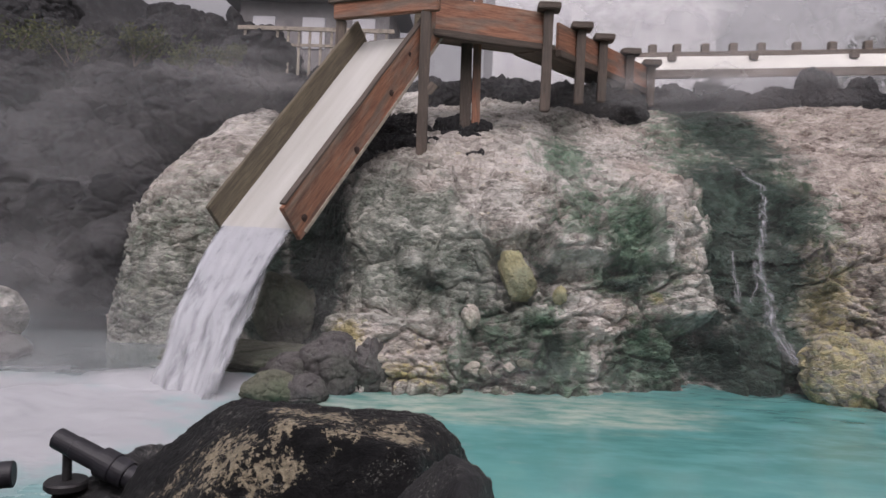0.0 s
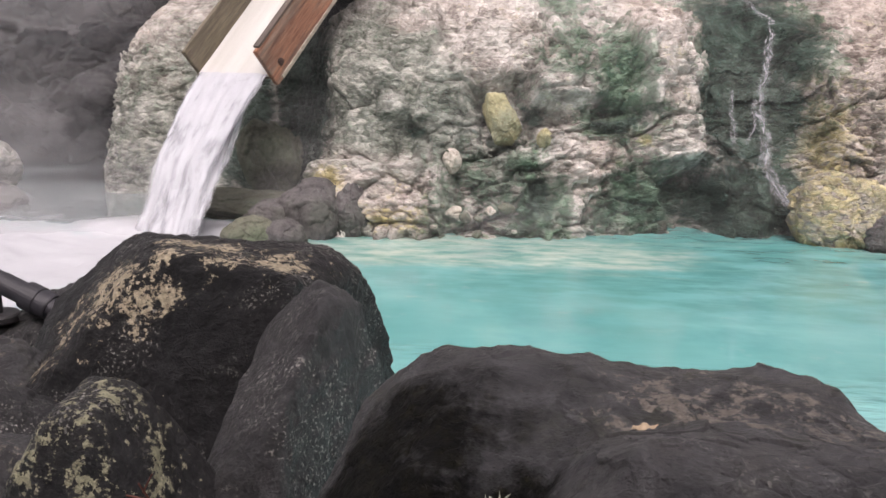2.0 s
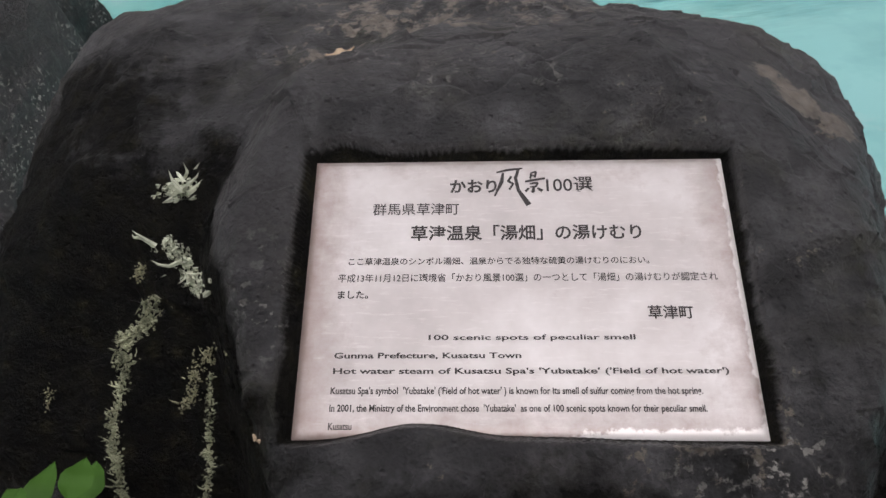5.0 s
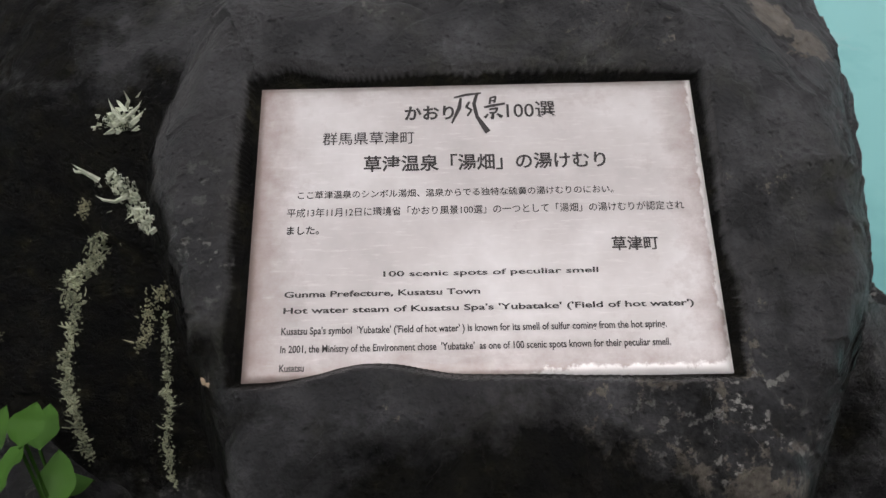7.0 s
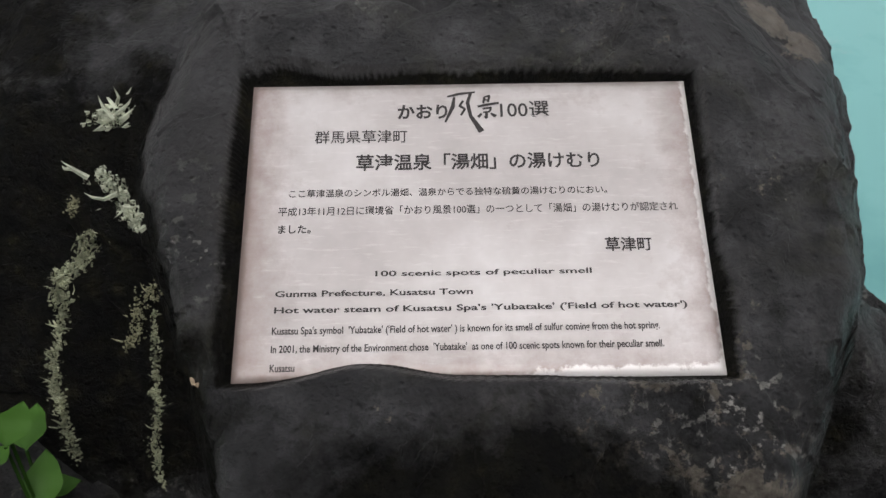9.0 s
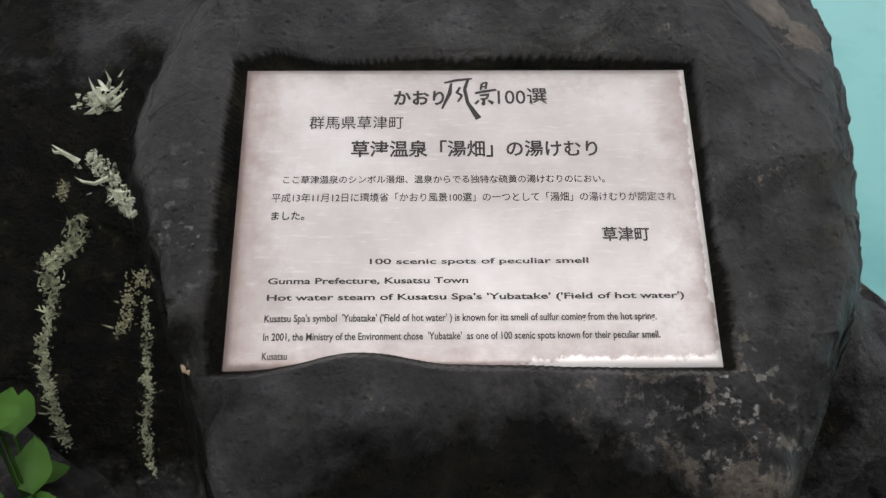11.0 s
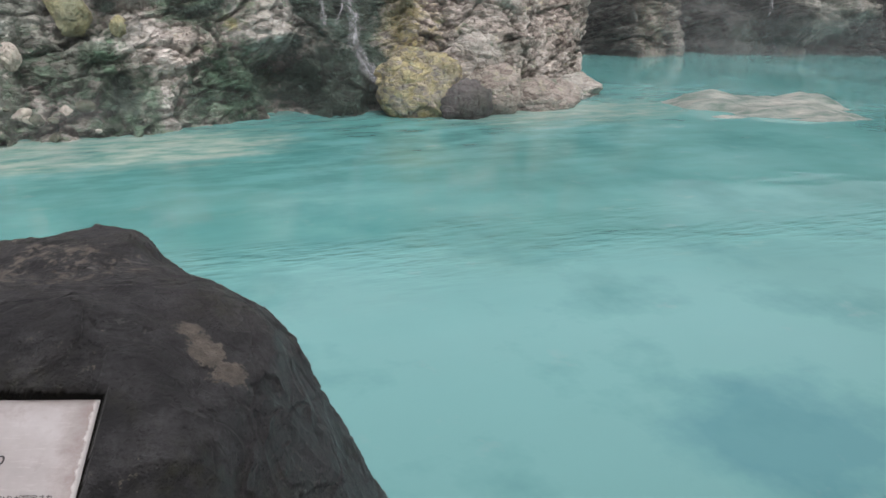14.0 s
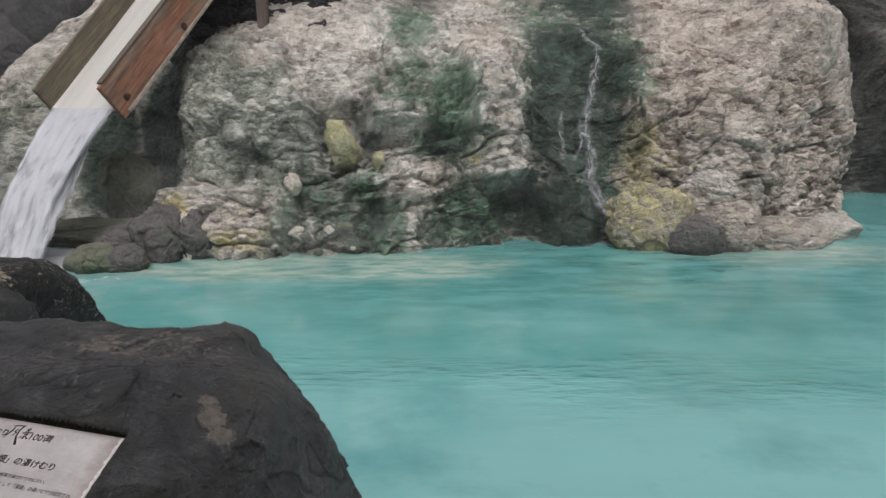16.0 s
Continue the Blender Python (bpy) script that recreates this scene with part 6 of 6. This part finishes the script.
writing("Kusatsu", -0.211, -0.186, -0.1620, 0.0078, 0.020)


def brush(rows):
    """Brush strokes: each a run of u, v, half width along the plaque."""
    verts, faces = [], []
    for pts in rows:
        pts = np.array(pts)
        t = np.linspace(0, len(pts) - 1, 16)
        k = np.arange(len(pts))
        x, y, w = (np.interp(t, k, pts[:, n]) for n in range(3))
        w = w * 1.75
        dx, dy = np.gradient(x), np.gradient(y)
        n = np.hypot(dx, dy) + 1e-9
        a = np.stack([x - dy / n * w, y + dx / n * w, 0 * x + 0.0008], 1)
        b = np.stack([x + dy / n * w, y - dx / n * w, 0 * x + 0.0008], 1)
        base = sum(len(v) for v in verts)
        verts.append(np.concatenate([a, b]))
        i = np.arange(15)
        faces.append(np.stack([i, i + 16, i + 17, i + 1], 1) + base)
    part("brush_writing", mesh_data("brush_writing", np.concatenate(verts), np.concatenate(faces), INK, False), plaque, "large brush-written characters")


brush([
    [(-0.018, 0.153, 0.0008), (-0.020, 0.140, 0.0014), (-0.029, 0.120, 0.0006)],
    [(-0.026, 0.1535, 0.0006), (-0.012, 0.157, 0.0010), (0.006, 0.159, 0.0006)],
    [(0.001, 0.158, 0.0010), (-0.003, 0.145, 0.0012), (0.000, 0.128, 0.0012), (0.012, 0.1075, 0.0020)],
    [(-0.008, 0.148, 0.0008), (-0.012, 0.141, 0.0009), (-0.006, 0.137, 0.0008), (-0.011, 0.129, 0.0007)],
    [(0.0165, 0.1525, 0.0008), (0.0150, 0.1440, 0.0007)],
    [(0.0165, 0.1525, 0.0006), (0.0225, 0.1540, 0.0008), (0.0205, 0.1455, 0.0007)],
    [(0.0155, 0.1480, 0.0005), (0.0215, 0.1490, 0.0006)],
    [(0.0085, 0.1400, 0.0008), (0.0180, 0.1420, 0.0010), (0.0330, 0.1445, 0.0008)],
    [(0.0140, 0.1370, 0.0007), (0.0240, 0.1385, 0.0008), (0.0215, 0.1330, 0.0007), (0.0145, 0.1325, 0.0006)],
    [(0.0185, 0.1330, 0.0009), (0.0180, 0.1255, 0.0011), (0.0155, 0.1270, 0.0006)],
    [(0.0130, 0.1310, 0.0007), (0.0085, 0.1262, 0.0010)],
    [(0.0230, 0.1310, 0.0007), (0.0290, 0.1268, 0.0013)],
])

# ---- lichen, leaves and litter ----
TUFT = plain_material("antler_lichen", (0.42, 0.45, 0.35), 0.9, 0.0, 0.35, 60.0)
TUFT_DARK = plain_material("old_lichen", (0.24, 0.24, 0.15), 0.9, 0.0, 0.5, 60.0)
TUFT_STREAK = plain_material("streak_lichen", (0.22, 0.235, 0.155), 0.9, 0.0, 0.7, 35.0)


def skin_point(x, y, z, way):
    """Where a ray from the place meets the plaque stone."""
    bvh = SKIN[0]
    hit, normal, _, _ = bvh.ray_cast(Vector((x, y, z)), Vector(way).normalized())
    return (hit, normal) if hit else (None, None)


from mathutils.bvhtree import BVHTree

SKIN = [BVHTree.FromPolygons([v.co for v in stone_me.vertices], [tuple(f.vertices) for f in stone_me.polygons])]


def spikes_mesh(name, spots_list, material, seed):
    """Branching little horns on the stone: rows of place, normal, length."""
    r = random.Random(seed)
    verts, faces = [], []

    def horn(p, d, length, w):
        side = d.orthogonal().normalized()
        other = d.cross(side)
        base = len(verts)
        bend = Vector((r.uniform(-1, 1), r.uniform(-1, 1), r.uniform(-0.2, 1))) * 0.25
        mid = p + d * length * 0.55
        tip = p + (d + bend).normalized() * length
        for q, s in ((p, w), (mid, w * 0.7)):
            for k in range(4):
                a = k * math.pi / 2
                verts.append(q + (side * math.cos(a) + other * math.sin(a)) * s)
        verts.append(tip)
        for k in range(4):
            j = (k + 1) % 4
            faces.append((base + k, base + j, base + 4 + j))
            faces.append((base + k, base + 4 + j, base + 4 + k))
            faces.append((base + 4 + k, base + 4 + j, base + 8))
        return mid

    for p, n, length in spots_list:
        d = (n + Vector((r.uniform(-1, 1), r.uniform(-1, 1), r.uniform(-1, 1))) * 0.8).normalized()
        mid = horn(p - n * 0.002, d, length, length * 0.10)
        if r.random() < 0.6:
            e = (d + Vector((r.uniform(-1, 1), r.uniform(-1, 1), r.uniform(-1, 1))) * 0.9).normalized()
            horn(mid, e, length * 0.7, length * 0.07)
    return mesh_data(name, [tuple(v) for v in verts], np.array(faces), material, False)


def lichen_run(points, width, count, length, material, label, seed):
    """A run of lichen over the stone, along points seen from above its face."""
    r = random.Random(seed)
    got = []
    pts = [Vector(p) for p in points]
    eye = Vector((0.82, 0.19, 1.82))
    for _ in range(count):
        t = r.uniform(0, len(pts) - 1)
        k = min(int(t), len(pts) - 2) if len(pts) > 1 else 0
        p = pts[k].lerp(pts[k + 1], t - k) if len(pts) > 1 else pts[0]
        sway = noise.noise(Vector((t * 2.3, seed * 5.0, 0)))
        thick = 0.65 + 1.1 * noise.noise(Vector((t * 4.0, seed * 3.0, 9)))
        if length < 0.03 and thick < 0.25 and r.random() < 0.7:
            continue
        p = p + Vector((r.gauss(0, width * thick) + 1.2 * width * sway, r.gauss(0, width * 0.7), r.gauss(0, width * 0.7)))
        hit, normal = skin_point(*eye, p - eye)
        if hit:
            got.append((hit, normal, length * r.uniform(0.5, 1.2)))
    if got:
        tagged(new("lichen", spikes_mesh("lichen", got, material, seed)), label, "lichen", kind="stuff")


lichen_run([(0.473, 1.386, 1.15), (0.519, 1.388, 1.15)], 0.011, 120, 0.046, TUFT, "pale green antler lichen in the crevice of the boulder", 1)
lichen_run([(0.496, 1.223, 1.15), (0.524, 1.184, 1.15), (0.544, 1.122, 1.15), (0.558, 1.079, 1.15)], 0.010, 230, 0.040, TUFT, "pale green antler lichen hanging down the crevice", 2)
lichen_run([(0.465, 1.165, 1.15), (0.466, 1.135, 1.15)], 0.006, 90, 0.016, TUFT_DARK, "small olive lichen patch on the boulder", 7)
lichen_run([(0.493, 1.075, 1.15), (0.487, 1.018, 1.15), (0.465, 0.991, 1.15), (0.478, 0.935, 1.15)], 0.008, 520, 0.024, TUFT_STREAK, "olive lichen crust down the boulder", 3)
lichen_run([(0.478, 0.935, 1.15), (0.475, 0.852, 1.15), (0.487, 0.806, 1.15), (0.499, 0.756, 1.15), (0.519, 0.707, 1.15)], 0.0042, 800, 0.021, TUFT_STREAK, "grey-green lichen streak down the boulder", 4)
lichen_run([(0.582, 0.944, 1.15), (0.570, 0.897, 1.15), (0.563, 0.848, 1.15)], 0.008, 300, 0.018, TUFT_DARK, "dark olive lichen beside the plaque", 5)
lichen_run([(0.590, 0.90, 1.15), (0.594, 0.80, 1.15), (0.598, 0.75, 1.15), (0.597, 0.699, 1.15), (0.607, 0.649, 1.15)], 0.0035, 650, 0.020, TUFT_STREAK, "grey-green lichen streak beside the plaque", 6)
lichen_run([(0.385, 0.93, 1.15), (0.388, 0.90, 1.15)], 0.004, 60, 0.014, TUFT_DARK, "tiny grey lichen tuft on the boulder", 8)

LEAF = leaf_material("fresh_leaf", (0.015, 0.055, 0.006), (0.060, 0.150, 0.018))
DRY = plain_material("dry_leaf", (0.34, 0.26, 0.175), 0.8, 0.0, 0.4, 60.0)


def leaf_mesh(name, length, width, material, fold=0.25, curl=0.25):
    """A pointed leaf, folded along its rib and curled."""
    n = 9
    t = np.linspace(0, 1, n)
    w = width * np.sin(np.pi * t ** 0.8) ** 0.9
    rows = []
    for s in (-1.0, -0.5, 0.0, 0.5, 1.0):
        rows.append(np.stack([t * length, s * w, fold * np.abs(s) * w - curl * length * t ** 2 + 0.004 * np.sin(t * 14) * abs(s)], 1))
    return mesh_data(name, np.concatenate(rows), grid_faces(5, n), material)


def plant():
    top = tagged(new("leafy_plant"), "fresh green leafy plant between the boulders", "plant")
    top.matrix_basis = Matrix.Translation((0.275, 0.835, 0.735))
    r = random.Random(12)
    for k in range(48):
        tip = Vector((r.uniform(-0.16, 0.07), r.uniform(-0.14, 0.13), r.uniform(0.03, 0.24)))
        beam("stem", (tip.x * 0.2, tip.y * 0.2, -0.2), tip, 0.004, 0.004, LEAF, "", k, top)
        part("leaf", leaf_mesh("leaf", r.uniform(0.07, 0.105), r.uniform(0.021, 0.030), LEAF), top, "", Matrix.Translation(tip) @ pose(0, 0, 0, r.uniform(-25, 25), r.uniform(-40, 15), r.uniform(0, 360)))


plant()


def litter(x, y, z, turn, size, label):
    hit, normal = skin_point(x, y, z + 0.4, (0, 0, -1))
    if hit:
        ob = new("fallen_leaf", leaf_mesh("fallen_leaf", size, size * 0.25, DRY, 0.3, -0.15))
        ob.matrix_basis = Matrix.Translation(hit + Vector((0, 0, 0.006))) @ pose(0, 0, 0, 0, 0, turn)
        tagged(ob, label, "leaf")


litter(0.80, 1.375, 1.33, 10, 0.055, "dry pale leaf lying in a fold of the boulder")
litter(0.655, 0.72, 1.26, 100, 0.022, "tiny dry leaf scrap on the boulder")

# ---- valve and pipes on the bank ----
BLACK_PIPE = plain_material("black_pipe", (0.022, 0.021, 0.026), 0.5, 0.0, 0.3, 20.0)
DULL_IRON = plain_material("dull_iron", (0.045, 0.043, 0.045), 0.55, 0.5, 0.3, 30.0)


def tube(name, a, b, r, material, rim=0.0, segments=28):
    """A closed round bar or pipe with rounded ends."""
    a, b = Vector(a), Vector(b)
    length = (b - a).length
    prof = [(0, 0), (0, r * 0.9), (r * 0.1, r), (length - r * 0.1, r), (length, r * 0.9), (length, 0)]
    if rim:
        prof = [(0, 0), (0, r * 0.75), (0.012, r * 0.75), (0.014, r), (rim, r), (rim + 0.004, r * 0.93), (length - 0.01, r * 0.93), (length, r * 0.88), (length, 0)]
    ang = np.linspace(0, 2 * math.pi, segments, endpoint=False)
    v = np.stack([np.stack([np.full(segments, h), np.cos(ang) * q, np.sin(ang) * q], 1) for h, q in prof]).reshape(-1, 3)
    me = mesh_data(name, v, grid_faces(len(prof), segments, True), material)
    me.polygons.foreach_set("use_smooth", np.full(len(me.polygons), False))
    way = (b - a).normalized()
    side = way.orthogonal().normalized()
    m = Matrix((way, side, way.cross(side))).transposed().to_4x4()
    m.translation = a
    return me, m


def valve():
    top = tagged(new("pipe_valve"), "black drain pipe with a capped end and a round valve wheel", "pipe")
    for name, a, b, r, rim, label in [
        ("pipe", (-2.22, 3.80, 0.845), (-1.72, 3.72, 0.66), 0.062, 0.0, "thick black pipe"),
        ("pipe_cap", (-2.33, 3.82, 0.885), (-2.16, 3.79, 0.823), 0.058, 0.0, "plain black end cap"),
        ("collar", (-2.07, 3.776, 0.79), (-1.90, 3.75, 0.727), 0.08, 0.10, "ribbed black collar"),
        ("stem", (-2.27, 3.82, 0.90), (-2.27, 3.82, 0.50), 0.025, 0.0, "iron valve stem"),
        ("valve_wheel", (-2.27, 3.82, 0.66), (-2.27, 3.82, 0.61), 0.115, 0.0, "flat round valve wheel"),
        ("flange", (-2.27, 3.82, 0.58), (-2.27, 3.82, 0.55), 0.075, 0.0, "small iron flange"),
    ]:
        me, m = tube(name, a, b, r, DULL_IRON if name in ("stem", "valve_wheel", "flange") else BLACK_PIPE, rim)
        part(name, me, top, label, m)


valve()
me, m = tube("pipe_end", (-2.78, 3.62, 0.70), (-2.50, 3.72, 0.71), 0.07, BLACK_PIPE)
tagged(part("drain_pipe", me, None, "", m), "short black pipe end beside the valve", "pipe")


def twig():
    top = tagged(new("twig"), "small rusty-red twig stuck between the stones", "twig")
    RUST = plain_material("red_bark", (0.10, 0.035, 0.025), 0.8, 0.0, 0.4, 40.0)
    for a, b in (((-0.40, 1.86, 0.74), (-0.44, 1.80, 0.90)), ((-0.44, 1.82, 0.86), (-0.40, 1.80, 0.93)), ((-0.43, 1.82, 0.84), (-0.48, 1.80, 0.86))):
        me, m = tube("branch", a, b, 0.003, RUST, 0.0, 6)
        part("branch", me, top, "", m)


twig()

# ---- steam over the hot water ----
mst = Nodes("steam")
veil = mst.tree.nodes.new("ShaderNodeBsdfDiffuse")
veil.inputs["Color"].default_value = (0.80, 0.80, 0.81, 1)
through_veil = mst.tree.nodes.new("ShaderNodeBsdfTranslucent")
through_veil.inputs["Color"].default_value = (0.80, 0.80, 0.81, 1)
both = mst.tree.nodes.new("ShaderNodeMixShader")
clear = mst.tree.nodes.new("ShaderNodeBsdfTransparent")
blend = mst.tree.nodes.new("ShaderNodeMixShader")
mst.link(veil.outputs[0], both.inputs[1])
mst.link(through_veil.outputs[0], both.inputs[2])
puffs = mst.noise(0.55, 5, 0.55)
mst.link(mst.math("MULTIPLY", mst.attr("fade"), mst.ramp(puffs, [(0.32, 0.25), (0.66, 1.0)])), blend.inputs[0])
mst.link(clear.outputs[0], blend.inputs[1])
mst.link(both.outputs[0], blend.inputs[2])
mst.link(blend.outputs[0], mst.tree.nodes["Material Output"].inputs["Surface"])
STEAM = mst.mat


def steam(at, wide, high, dense, seed, turn=0.0):
    """A billowing veil that thins out towards its rim."""
    n = 36
    v, u = np.meshgrid(np.linspace(-1, 1, n), np.linspace(-1, 1, n), indexing="ij")
    p = np.stack([u, v, 0 * u], -1).reshape(-1, 3)
    deep = 0.5 * fbm(p * 1.6 + seed, 3, seed) * wide * 0.25
    q = np.stack([p[:, 0] * wide / 2, deep, p[:, 1] * high / 2], 1)
    r = np.sqrt((p[:, 0] * (1 + 0.2 * fbm(p * 2, 2, seed + 1))) ** 2 + p[:, 1] ** 2)
    me = mesh_data("steam", q, grid_faces(n, n), STEAM)
    attribute(me, "fade", dense * np.clip(1 - r, 0, 1) ** 1.2 * 1.4)
    ob = new("steam", me)
    ob.matrix_basis = pose(*at, 0, 0, turn)
    ob.visible_shadow = False
    return tagged(ob, "thin white steam drifting over the hot water", "steam", kind="stuff")


for k, (at, w, h, dense, turn) in enumerate([
    ((-8.5, 11.2, 1.8), 9.0, 5.0, 0.26, 25), ((-10.5, 13.5, 2.6), 12.0, 6.5, 0.20, 25), ((-7.0, 12.4, 4.2), 9.0, 4.0, 0.14, 20), ((-6.5, 9.3, 0.8), 7.0, 2.6, 0.35, 20), ((-4.0, 15.2, 5.4), 9.0, 3.5, 0.22, 10),
    ((5.0, 17.6, 5.6), 13.0, 3.2, 0.30, -8), ((2.5, 16.0, 5.0), 8.0, 2.6, 0.22, -5), ((4.0, 9.6, 1.2), 6.0, 2.6, 0.05, -10), ((0.8, 9.0, 2.0), 10.0, 4.6, 0.045, -3), ((12.8, 13.6, 1.6), 13.0, 5.5, 0.07, -35), ((15.0, 14.8, 0.5), 10.0, 2.0, 0.12, -35),
    ((6.0, 30.0, 11.0), 40.0, 14.0, 0.45, 0), ((26.0, 42.0, 12.0), 46.0, 26.0, 0.55, 0), ((-4.6, 8.3, 0.45), 4.5, 1.8, 0.30, 15), ((-2.2, 10.0, 0.8), 4.0, 2.4, 0.14, 10), ((0.5, 8.9, 0.40), 7.0, 1.1, 0.07, -4), ((6.5, 9.0, 0.3), 8.0, 0.9, 0.06, -10), ((14.0, 12.0, 0.3), 12.0, 1.2, 0.08, -30),
]):
    steam(at, w, h, dense, 900 + 7 * k, turn)
